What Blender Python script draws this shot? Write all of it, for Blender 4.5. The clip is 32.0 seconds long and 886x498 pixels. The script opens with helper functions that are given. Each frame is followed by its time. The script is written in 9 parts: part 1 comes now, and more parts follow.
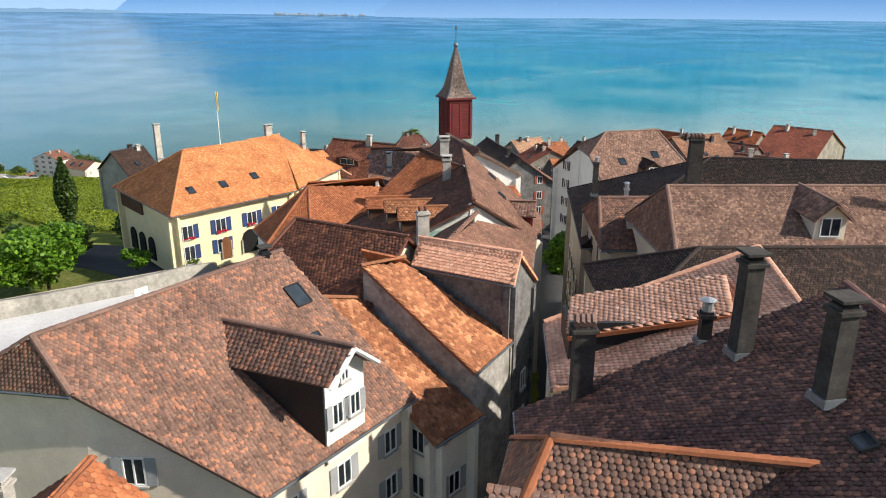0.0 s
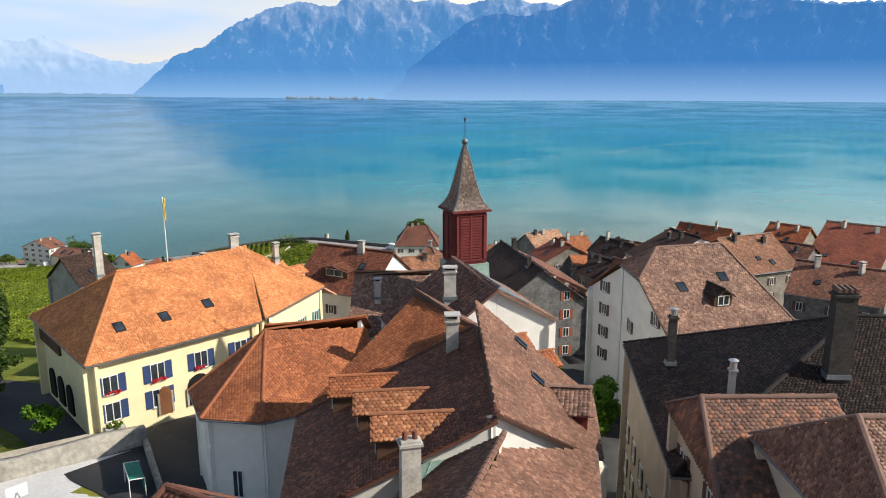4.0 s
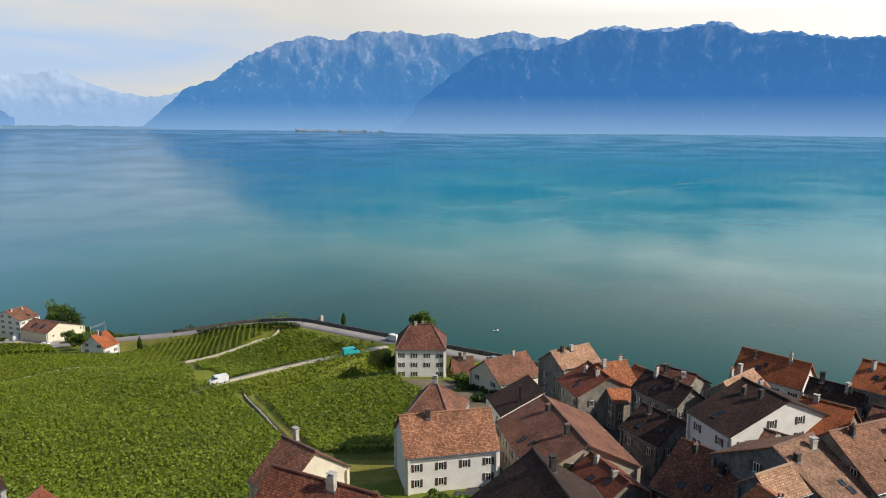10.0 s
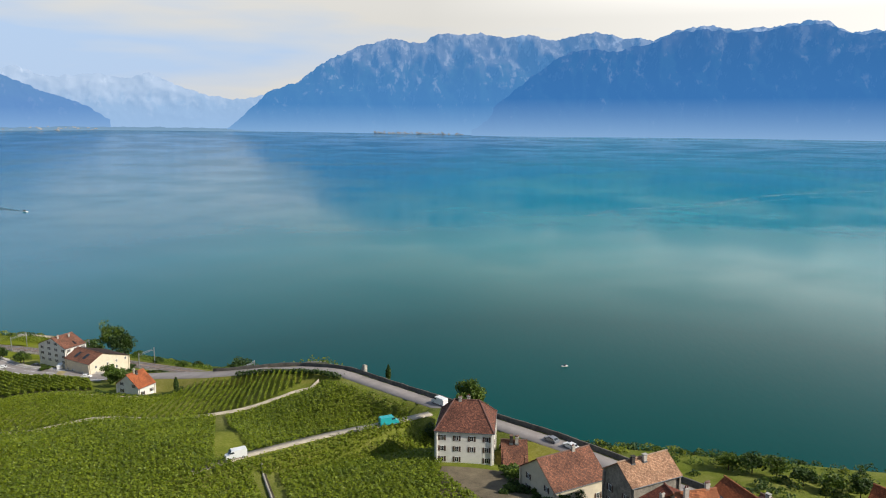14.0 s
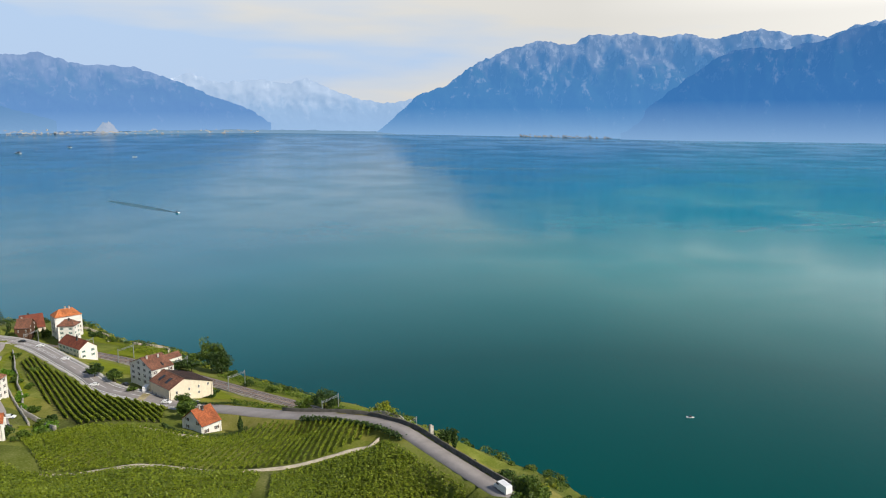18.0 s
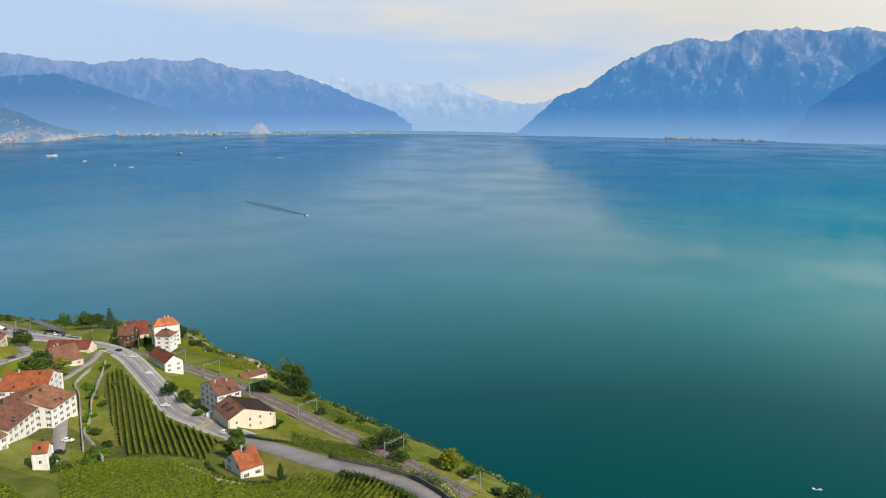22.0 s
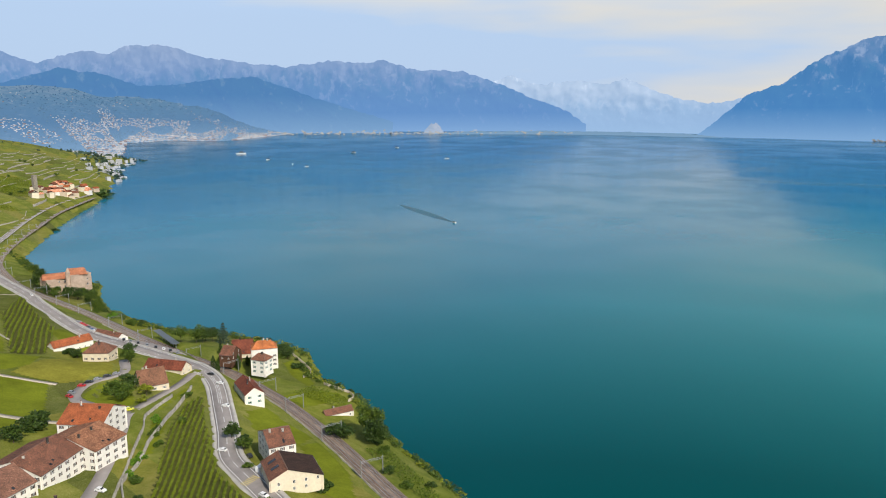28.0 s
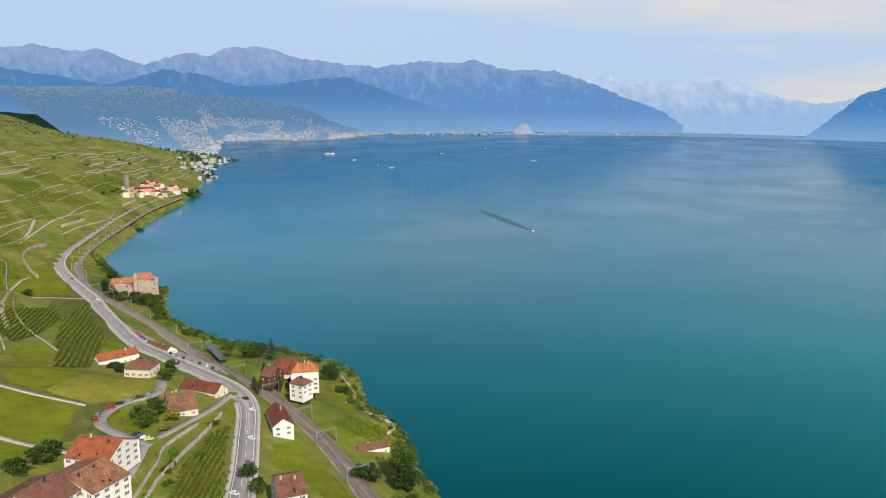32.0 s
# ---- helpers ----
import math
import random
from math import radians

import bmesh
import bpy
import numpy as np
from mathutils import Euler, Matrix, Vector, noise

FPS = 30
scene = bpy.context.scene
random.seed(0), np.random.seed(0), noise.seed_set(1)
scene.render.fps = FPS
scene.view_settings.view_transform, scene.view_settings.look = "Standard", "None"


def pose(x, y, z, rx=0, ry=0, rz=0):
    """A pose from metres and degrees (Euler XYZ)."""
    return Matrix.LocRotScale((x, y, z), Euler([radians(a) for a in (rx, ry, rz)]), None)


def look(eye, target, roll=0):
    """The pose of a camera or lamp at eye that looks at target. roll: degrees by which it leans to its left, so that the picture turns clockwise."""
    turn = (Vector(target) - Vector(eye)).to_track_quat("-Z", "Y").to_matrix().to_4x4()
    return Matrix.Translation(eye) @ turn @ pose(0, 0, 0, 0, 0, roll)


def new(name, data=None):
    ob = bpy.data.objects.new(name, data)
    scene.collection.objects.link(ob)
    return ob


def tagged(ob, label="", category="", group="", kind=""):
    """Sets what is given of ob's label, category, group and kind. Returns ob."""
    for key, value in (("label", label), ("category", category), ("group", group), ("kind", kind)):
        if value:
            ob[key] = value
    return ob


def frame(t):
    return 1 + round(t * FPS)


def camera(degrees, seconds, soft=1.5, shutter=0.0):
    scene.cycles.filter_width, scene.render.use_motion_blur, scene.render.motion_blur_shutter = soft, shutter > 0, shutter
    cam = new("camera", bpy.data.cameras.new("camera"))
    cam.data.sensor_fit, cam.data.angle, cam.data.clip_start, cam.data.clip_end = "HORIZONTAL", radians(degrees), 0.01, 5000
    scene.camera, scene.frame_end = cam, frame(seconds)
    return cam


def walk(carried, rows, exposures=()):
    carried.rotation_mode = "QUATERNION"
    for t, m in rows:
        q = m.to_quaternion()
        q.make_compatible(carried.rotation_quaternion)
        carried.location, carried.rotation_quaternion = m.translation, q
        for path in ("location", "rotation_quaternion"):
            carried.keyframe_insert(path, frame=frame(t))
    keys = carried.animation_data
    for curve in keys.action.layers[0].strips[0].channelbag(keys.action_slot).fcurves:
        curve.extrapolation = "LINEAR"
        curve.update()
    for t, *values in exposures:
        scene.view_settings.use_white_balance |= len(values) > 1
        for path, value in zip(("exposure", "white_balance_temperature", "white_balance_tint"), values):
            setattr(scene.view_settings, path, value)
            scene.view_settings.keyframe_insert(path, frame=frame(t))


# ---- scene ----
cam = camera(61.83, 32.0, soft=1.05)
# seconds, place, heading east of the y axis, pitch, lean to the right
FLIGHT = [
    (0.0, 0.11, 0.02, 126.02, -2.998, -18.717, -0.138),
    (0.5, 0.01, 2.61, 126.03, -3.101, -18.663, -0.084),
    (1.0, -0.10, 5.37, 126.07, -3.191, -18.662, -0.091),
    (1.5, -0.22, 8.22, 126.08, -3.267, -18.466, -0.033),
    (2.0, -0.40, 11.23, 126.05, -3.304, -17.425, -0.076),
    (2.5, -0.54, 14.31, 126.03, -3.368, -16.222, -0.088),
    (3.0, -0.71, 17.44, 126.08, -3.418, -15.069, -0.091),
    (3.5, -0.76, 20.73, 125.93, -3.577, -13.848, 0.024),
    (4.0, -0.86, 23.93, 126.01, -3.683, -12.713, 0.115),
    (4.5, -1.08, 27.29, 126.65, -3.762, -11.683, 0.137),
    (6.5, -1.84, 37.29, 131.75, -3.919, -10.426, 0.006),
    (7.0, -2.11, 40.52, 132.73, -3.945, -10.430, -0.007),
    (7.5, -2.33, 43.91, 133.68, -4.002, -10.441, -0.010),
    (8.0, -2.56, 47.48, 134.67, -4.055, -10.421, -0.039),
    (8.5, -2.75, 51.14, 135.85, -4.138, -10.436, -0.055),
    (9.0, -2.99, 54.87, 136.95, -4.198, -10.410, -0.071),
    (9.5, -3.23, 58.74, 138.16, -4.247, -10.419, -0.031),
    (10.0, -3.44, 62.75, 139.27, -4.313, -10.410, -0.033),
    (10.5, -3.65, 66.90, 140.43, -4.366, -10.420, -0.005),
    (11.0, -3.72, 71.11, 141.69, -4.544, -10.433, -0.011),
    (11.5, -3.68, 75.32, 142.97, -5.052, -10.458, -0.022),
    (12.0, -3.49, 79.67, 144.21, -5.980, -10.469, 0.026),
    (12.5, -3.07, 84.21, 145.31, -6.823, -10.434, -0.050),
    (13.0, -2.30, 88.59, 146.50, -7.627, -10.422, -0.083),
    (13.5, -1.27, 92.81, 147.72, -8.919, -10.383, -0.120),
    (14.0, 0.12, 97.10, 148.94, -10.358, -10.334, -0.171),
    (14.5, 1.45, 101.82, 150.19, -11.798, -10.290, -0.257),
    (16.5, 6.39, 124.34, 152.98, -17.526, -10.261, -0.059),
    (17.0, 7.90, 129.63, 153.91, -18.941, -10.245, -0.018),
    (17.5, 9.53, 134.92, 154.78, -20.345, -10.236, -0.022),
    (18.0, 11.34, 140.15, 155.58, -21.780, -10.201, -0.043),
    (18.5, 13.14, 145.38, 156.42, -23.210, -10.187, 0.047),
    (19.0, 14.75, 150.55, 157.40, -24.624, -10.179, 0.049),
    (19.5, 16.28, 155.70, 158.47, -26.018, -10.199, 0.123),
    (20.0, 17.60, 160.97, 159.56, -27.397, -10.203, 0.124),
    (20.5, 18.55, 166.37, 160.54, -28.764, -10.211, 0.149),
    (21.0, 19.21, 171.83, 161.41, -30.131, -10.194, 0.054),
    (21.5, 19.88, 177.34, 162.29, -31.448, -10.206, 0.059),
    (22.0, 20.59, 182.88, 163.23, -32.706, -10.209, 0.048),
    (22.5, 21.32, 188.29, 164.16, -34.140, -10.211, 0.086),
    (23.0, 22.06, 193.53, 165.12, -35.580, -10.196, 0.086),
    (23.5, 22.66, 198.63, 166.09, -36.989, -10.196, 0.086),
    (24.0, 23.13, 203.86, 167.09, -38.371, -10.198, 0.047),
    (24.5, 23.50, 209.31, 168.05, -39.749, -10.243, 0.131),
    (25.0, 23.63, 214.78, 169.06, -41.098, -10.256, 0.130),
    (25.5, 23.59, 220.25, 170.05, -42.023, -10.278, 0.102),
    (27.5, 22.32, 242.49, 174.25, -45.485, -10.338, 0.067),
    (28.0, 21.22, 248.03, 175.24, -46.351, -10.354, 0.043),
    (28.5, 20.10, 253.57, 176.16, -47.222, -10.362, 0.003),
    (29.0, 18.85, 258.98, 177.01, -48.090, -10.374, 0.013),
    (29.5, 17.40, 264.32, 177.87, -48.949, -10.383, -0.016),
    (30.0, 15.79, 269.65, 178.82, -49.835, -10.387, -0.030),
    (30.5, 14.12, 274.86, 179.78, -50.723, -10.406, -0.025),
    (31.0, 12.41, 279.90, 180.76, -51.626, -10.410, -0.038),
    (31.5, 10.69, 284.75, 181.74, -52.529, -10.420, -0.082),
    (32.0, 8.98, 289.64, 182.72, -53.439, -10.436, -0.102),
]


def flown(x, y, z, yaw, pitch, lean):
    a, b = radians(yaw), radians(pitch)
    ahead = (math.sin(a) * math.cos(b), math.cos(a) * math.cos(b), math.sin(b))
    return look((x, y, z), (x + ahead[0], y + ahead[1], z + ahead[2]), -lean)


walk(cam, [(t, flown(*row)) for t, *row in FLIGHT], [(0.0, 0.5), (4.0, 0.32), (7.0, 0.0), (14.0, 0.02), (32.0, 0.02)])


# ---- light ----
SUN_AZ, SUN_EL = 103.0, 38.0      # bearing from the y axis towards x, height, in degrees
world = bpy.data.worlds.new("sky")
scene.world = world
world.use_nodes = True
wn, wl = world.node_tree.nodes, world.node_tree.links
wn.clear()
w_out, w_bg, w_sky = wn.new("ShaderNodeOutputWorld"), wn.new("ShaderNodeBackground"), wn.new("ShaderNodeTexSky")
w_sky.sky_type, w_sky.sun_disc = "NISHITA", False
w_sky.sun_elevation, w_sky.sun_rotation = radians(SUN_EL), radians(SUN_AZ)
w_sky.dust_density, w_sky.air_density, w_sky.altitude = 0.7, 1.2, 400
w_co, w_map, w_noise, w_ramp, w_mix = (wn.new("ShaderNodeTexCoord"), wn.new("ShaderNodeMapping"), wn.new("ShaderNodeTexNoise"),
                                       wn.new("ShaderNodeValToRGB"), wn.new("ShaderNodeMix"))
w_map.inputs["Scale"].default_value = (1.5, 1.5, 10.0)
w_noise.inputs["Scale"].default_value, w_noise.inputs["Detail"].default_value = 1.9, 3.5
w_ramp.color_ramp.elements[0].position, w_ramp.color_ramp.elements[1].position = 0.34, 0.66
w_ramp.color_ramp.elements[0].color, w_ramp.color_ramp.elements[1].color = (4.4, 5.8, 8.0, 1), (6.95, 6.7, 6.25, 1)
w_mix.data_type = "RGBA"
# hazy blue and thin bright cloud low over the lake, clear sky overhead; whiter and brighter towards the sun's side,
# with extra brightness added above the view to lift the water
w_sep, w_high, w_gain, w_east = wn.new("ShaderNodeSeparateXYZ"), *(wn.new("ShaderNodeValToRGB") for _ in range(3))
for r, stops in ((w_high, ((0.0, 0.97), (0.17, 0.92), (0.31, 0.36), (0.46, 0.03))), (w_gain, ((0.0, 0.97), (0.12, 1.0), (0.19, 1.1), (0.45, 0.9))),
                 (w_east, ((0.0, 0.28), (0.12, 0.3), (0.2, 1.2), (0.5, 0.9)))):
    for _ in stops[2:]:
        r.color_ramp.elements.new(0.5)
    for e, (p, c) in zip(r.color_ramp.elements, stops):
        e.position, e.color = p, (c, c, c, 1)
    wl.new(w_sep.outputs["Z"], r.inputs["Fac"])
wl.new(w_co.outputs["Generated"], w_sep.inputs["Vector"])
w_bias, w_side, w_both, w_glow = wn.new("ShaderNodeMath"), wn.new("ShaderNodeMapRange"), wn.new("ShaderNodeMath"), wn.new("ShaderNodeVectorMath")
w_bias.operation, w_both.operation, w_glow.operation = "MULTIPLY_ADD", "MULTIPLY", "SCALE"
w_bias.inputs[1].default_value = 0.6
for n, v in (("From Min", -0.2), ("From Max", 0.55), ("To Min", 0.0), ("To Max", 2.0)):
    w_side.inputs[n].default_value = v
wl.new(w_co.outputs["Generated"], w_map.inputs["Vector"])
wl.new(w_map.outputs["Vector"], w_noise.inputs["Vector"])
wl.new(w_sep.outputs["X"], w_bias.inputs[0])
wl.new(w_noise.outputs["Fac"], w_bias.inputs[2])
# cream tint added higher up to warm what the water reflects
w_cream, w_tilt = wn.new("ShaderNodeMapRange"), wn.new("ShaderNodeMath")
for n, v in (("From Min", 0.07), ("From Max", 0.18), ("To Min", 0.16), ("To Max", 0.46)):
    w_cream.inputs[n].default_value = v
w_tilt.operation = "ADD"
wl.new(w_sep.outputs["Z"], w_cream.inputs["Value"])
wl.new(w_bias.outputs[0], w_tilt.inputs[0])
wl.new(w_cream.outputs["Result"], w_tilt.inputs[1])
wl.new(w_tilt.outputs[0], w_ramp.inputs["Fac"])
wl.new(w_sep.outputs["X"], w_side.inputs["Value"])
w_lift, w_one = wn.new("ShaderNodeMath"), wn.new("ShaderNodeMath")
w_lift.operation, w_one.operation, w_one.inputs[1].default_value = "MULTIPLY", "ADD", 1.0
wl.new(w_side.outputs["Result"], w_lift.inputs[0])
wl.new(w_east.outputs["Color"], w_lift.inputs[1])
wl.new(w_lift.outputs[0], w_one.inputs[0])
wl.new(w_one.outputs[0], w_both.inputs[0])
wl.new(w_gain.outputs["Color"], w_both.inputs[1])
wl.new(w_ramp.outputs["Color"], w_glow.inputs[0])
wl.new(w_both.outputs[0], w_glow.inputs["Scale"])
# haze and thin cloud kept over the lake; cut back over the hills behind to darken shaded walls
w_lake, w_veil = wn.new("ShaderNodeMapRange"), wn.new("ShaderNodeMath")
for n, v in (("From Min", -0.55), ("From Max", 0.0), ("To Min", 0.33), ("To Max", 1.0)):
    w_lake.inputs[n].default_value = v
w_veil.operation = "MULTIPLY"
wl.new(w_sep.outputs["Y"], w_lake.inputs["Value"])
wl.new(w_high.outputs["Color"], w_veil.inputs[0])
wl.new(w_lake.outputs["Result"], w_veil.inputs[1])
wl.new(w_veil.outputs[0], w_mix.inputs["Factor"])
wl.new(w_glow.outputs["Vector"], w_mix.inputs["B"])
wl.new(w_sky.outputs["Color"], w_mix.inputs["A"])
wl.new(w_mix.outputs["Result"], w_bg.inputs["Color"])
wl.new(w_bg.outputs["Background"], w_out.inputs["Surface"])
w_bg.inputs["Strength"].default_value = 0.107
sun = new("sun", bpy.data.lights.new("sun", "SUN"))
sun.data.energy, sun.data.angle, sun.data.color = 4.9, radians(0.6), (1.0, 0.93, 0.82)
_a, _e = radians(SUN_AZ), radians(SUN_EL)
sun.matrix_world = look((math.sin(_a) * math.cos(_e) * 300, math.cos(_a) * math.cos(_e) * 300, math.sin(_e) * 300), (0, 0, 0))



# ---- materials ----
def shader(name, rough=0.8, metal=0.0, spec=0.3):
    m = bpy.data.materials.new(name)
    m.use_nodes = True
    nt = m.node_tree
    b = nt.nodes["Principled BSDF"]
    b.inputs["Roughness"].default_value, b.inputs["Metallic"].default_value = rough, metal
    b.inputs["Specular IOR Level"].default_value = spec
    return m, nt, b


def link(nt, a, b):
    nt.links.new(a, b)


def noise_tex(nt, scale, detail=4, rough=0.6, coord="Object"):
    c, n = nt.nodes.new("ShaderNodeTexCoord"), nt.nodes.new("ShaderNodeTexNoise")
    n.inputs["Scale"].default_value, n.inputs["Detail"].default_value, n.inputs["Roughness"].default_value = scale, detail, rough
    link(nt, c.outputs[coord], n.inputs["Vector"])
    return n.outputs["Fac"]


def ramp(nt, fac, *stops):
    r = nt.nodes.new("ShaderNodeValToRGB")
    while len(r.color_ramp.elements) < len(stops):
        r.color_ramp.elements.new(0.5)
    for e, (p, c) in zip(r.color_ramp.elements, stops):
        e.position, e.color = p, (*c, 1)
    link(nt, fac, r.inputs["Fac"])
    return r.outputs["Color"]


def mixed(nt, fac, a, b, kind="MIX"):
    m = nt.nodes.new("ShaderNodeMix")
    m.data_type, m.blend_type = "RGBA", kind
    for key, v in (("Factor", fac), ("A", a), ("B", b)):
        if isinstance(v, (int, float)):
            m.inputs[key].default_value = v
        elif isinstance(v, tuple):
            m.inputs[key].default_value = (*v, 1)
        else:
            link(nt, v, m.inputs[key])
    return m.outputs["Result"]


def bumped(nt, b, height, strength=0.3, dist=0.02):
    n = nt.nodes.new("ShaderNodeBump")
    n.inputs["Strength"].default_value, n.inputs["Distance"].default_value = strength, dist
    link(nt, height, n.inputs["Height"])
    link(nt, n.outputs["Normal"], b.inputs["Normal"])


def scaled(c, k):
    return tuple(min(1.0, v * k) for v in c)


def plain(name, colour, rough=0.8, metal=0.0, grain=6.0, big=0.5, vary=0.22, bump=0.15, spec=0.3):
    """A surface with fine grain and broad stains."""
    m, nt, b = shader(name, rough, metal, spec)
    fine, broad = noise_tex(nt, grain), noise_tex(nt, big, 6, 0.7)
    c1 = ramp(nt, broad, (0.3, scaled(colour, 1 - vary)), (0.7, scaled(colour, 1 + vary * 0.6)))
    c2 = ramp(nt, fine, (0.3, (1 - vary, 1 - vary, 1 - vary)), (0.7, (1.0, 1.0, 1.0)))
    link(nt, mixed(nt, 0.8, c1, c2, "MULTIPLY"), b.inputs["Base Color"])
    bumped(nt, b, fine, bump, 0.02)
    return m


def tile_mat(name, dark, mid, light, spread=0.5):
    """Fired clay tiles: each its own shade, broad weathering, lichen."""
    m, nt, b = shader(name, 0.82, 0, 0.25)
    g = nt.nodes.new("ShaderNodeNewGeometry")
    o = nt.nodes.new("ShaderNodeObjectInfo")
    s = nt.nodes.new("ShaderNodeMath")
    s.operation = "ADD"
    link(nt, g.outputs["Random Per Island"], s.inputs[0])
    link(nt, o.outputs["Random"], s.inputs[1])
    f = nt.nodes.new("ShaderNodeMath")
    f.operation = "FRACT"
    link(nt, s.outputs[0], f.inputs[0])
    # repairs in brighter tiles gather in places
    lot = nt.nodes.new("ShaderNodeMath")
    lot.operation = "MULTIPLY_ADD"
    link(nt, noise_tex(nt, 0.8, 3, 0.6), lot.inputs[0])
    lot.inputs[1].default_value = 0.7
    pick = nt.nodes.new("ShaderNodeMath")
    pick.operation = "MULTIPLY_ADD"
    link(nt, f.outputs[0], pick.inputs[0])
    pick.inputs[1].default_value, pick.inputs[2].default_value = 0.75, -0.2
    link(nt, pick.outputs[0], lot.inputs[2])
    each = ramp(nt, lot.outputs[0], (0.12, dark), (0.3, scaled(mid, 0.8)), (0.5, mid), (0.68, scaled(mid, 1.2)), (0.8, light), (0.92, scaled(light, 1.3)))
    broad = noise_tex(nt, 0.35, 6, 0.65)
    wear = ramp(nt, broad, (0.35, (0.66, 0.62, 0.60)), (0.62, (1.12, 1.06, 1.0)))
    base = mixed(nt, spread, mid, each)
    base = mixed(nt, 0.85, base, wear, "MULTIPLY")
    lich = ramp(nt, noise_tex(nt, 7.5, 4, 0.7), (0.585, (0, 0, 0)), (0.66, (1, 1, 1)))
    base = mixed(nt, mixed(nt, 0.32, (0, 0, 0), lich), base, (0.38, 0.34, 0.28))
    link(nt, base, b.inputs["Base Color"])
    bumped(nt, b, noise_tex(nt, 18.0, 3), 0.25, 0.01)
    return m


def tile_far_mat(name, dark, mid, light):
    """Clay tiles on roofs that stay far off: courses from the slope's own coordinates."""
    m, nt, b = shader(name, 0.85, 0, 0.25)
    uv, br = nt.nodes.new("ShaderNodeUVMap"), nt.nodes.new("ShaderNodeTexBrick")
    br.inputs["Scale"].default_value = 1.0
    br.inputs["Brick Width"].default_value, br.inputs["Row Height"].default_value = 0.34, 0.3
    br.inputs["Mortar Size"].default_value, br.inputs["Bias"].default_value = 0.035, -0.1
    br.inputs["Color1"].default_value, br.inputs["Color2"].default_value = (*dark, 1), (*light, 1)
    br.inputs["Mortar"].default_value = (*scaled(dark, 0.45), 1)
    link(nt, uv.outputs["UV"], br.inputs["Vector"])
    broad = noise_tex(nt, 0.25, 7, 0.7)
    wear = ramp(nt, broad, (0.34, (0.5, 0.48, 0.47)), (0.64, (1.12, 1.04, 0.97)))
    spots = ramp(nt, noise_tex(nt, 2.6, 5, 0.75), (0.36, (0.55, 0.53, 0.52)), (0.52, (1.0, 1.0, 1.0)), (0.68, (1.45, 1.4, 1.35)))
    tint = mixed(nt, 0.85, mixed(nt, 0.65, mid, br.outputs["Color"]), spots, "MULTIPLY")
    link(nt, mixed(nt, 0.9, tint, wear, "MULTIPLY"), b.inputs["Base Color"])
    bumped(nt, b, br.outputs["Fac"], -0.7, 0.04)
    return m


TILES = {  # dark, middle and light shade of each kind of tile
    "brown": ((0.10, 0.058, 0.046), (0.205, 0.122, 0.094), (0.36, 0.165, 0.10)),
    "umber": ((0.06, 0.034, 0.029), (0.155, 0.08, 0.065), (0.33, 0.15, 0.10)),
    "mauve": ((0.11, 0.062, 0.05), (0.24, 0.145, 0.11), (0.40, 0.25, 0.185)),
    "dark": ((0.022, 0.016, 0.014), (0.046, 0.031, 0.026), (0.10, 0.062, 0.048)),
    "russet": ((0.075, 0.036, 0.027), (0.16, 0.068, 0.045), (0.30, 0.12, 0.065)),
    "orange": ((0.38, 0.145, 0.056), (0.52, 0.20, 0.078), (0.62, 0.28, 0.12)),
    "tan": ((0.12, 0.07, 0.048), (0.235, 0.14, 0.097), (0.34, 0.20, 0.13)),
    "clay": ((0.10, 0.050, 0.036), (0.175, 0.093, 0.066), (0.26, 0.145, 0.10)),
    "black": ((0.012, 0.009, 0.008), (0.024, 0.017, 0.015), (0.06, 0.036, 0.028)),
    "castle": ((0.30, 0.14, 0.08), (0.44, 0.20, 0.115), (0.55, 0.28, 0.17)),
    "straw": ((0.24, 0.15, 0.10), (0.40, 0.27, 0.18), (0.54, 0.41, 0.30)),
    "ash": ((0.09, 0.07, 0.06), (0.20, 0.155, 0.135), (0.32, 0.26, 0.23)),
    "salmon": ((0.60, 0.29, 0.18), (0.77, 0.41, 0.27), (0.82, 0.48, 0.34)),
    "mixed": ((0.16, 0.065, 0.035), (0.33, 0.135, 0.065), (0.50, 0.24, 0.12)),
    "redbrown": ((0.13, 0.045, 0.032), (0.20, 0.07, 0.045), (0.27, 0.10, 0.06)),
    "rust": ((0.24, 0.085, 0.04), (0.36, 0.125, 0.055), (0.45, 0.17, 0.075)),
    "speckled": ((0.10, 0.06, 0.045), (0.34, 0.16, 0.09), (0.50, 0.33, 0.22)),
}
TILE = {k: tile_mat("clay_tiles_" + k, *v, 0.75) for k, v in TILES.items()}
TILE_FAR = {k: tile_far_mat("clay_courses_" + k, *((c[0] * 1.2, c[1] * 1.06, c[2] * 0.98) for c in v)) for k, v in TILES.items()}
RIDGE = {k: plain("ridge_clay_" + k, scaled(v[1], 1.05), 0.8, grain=9, vary=0.35) for k, v in TILES.items()}

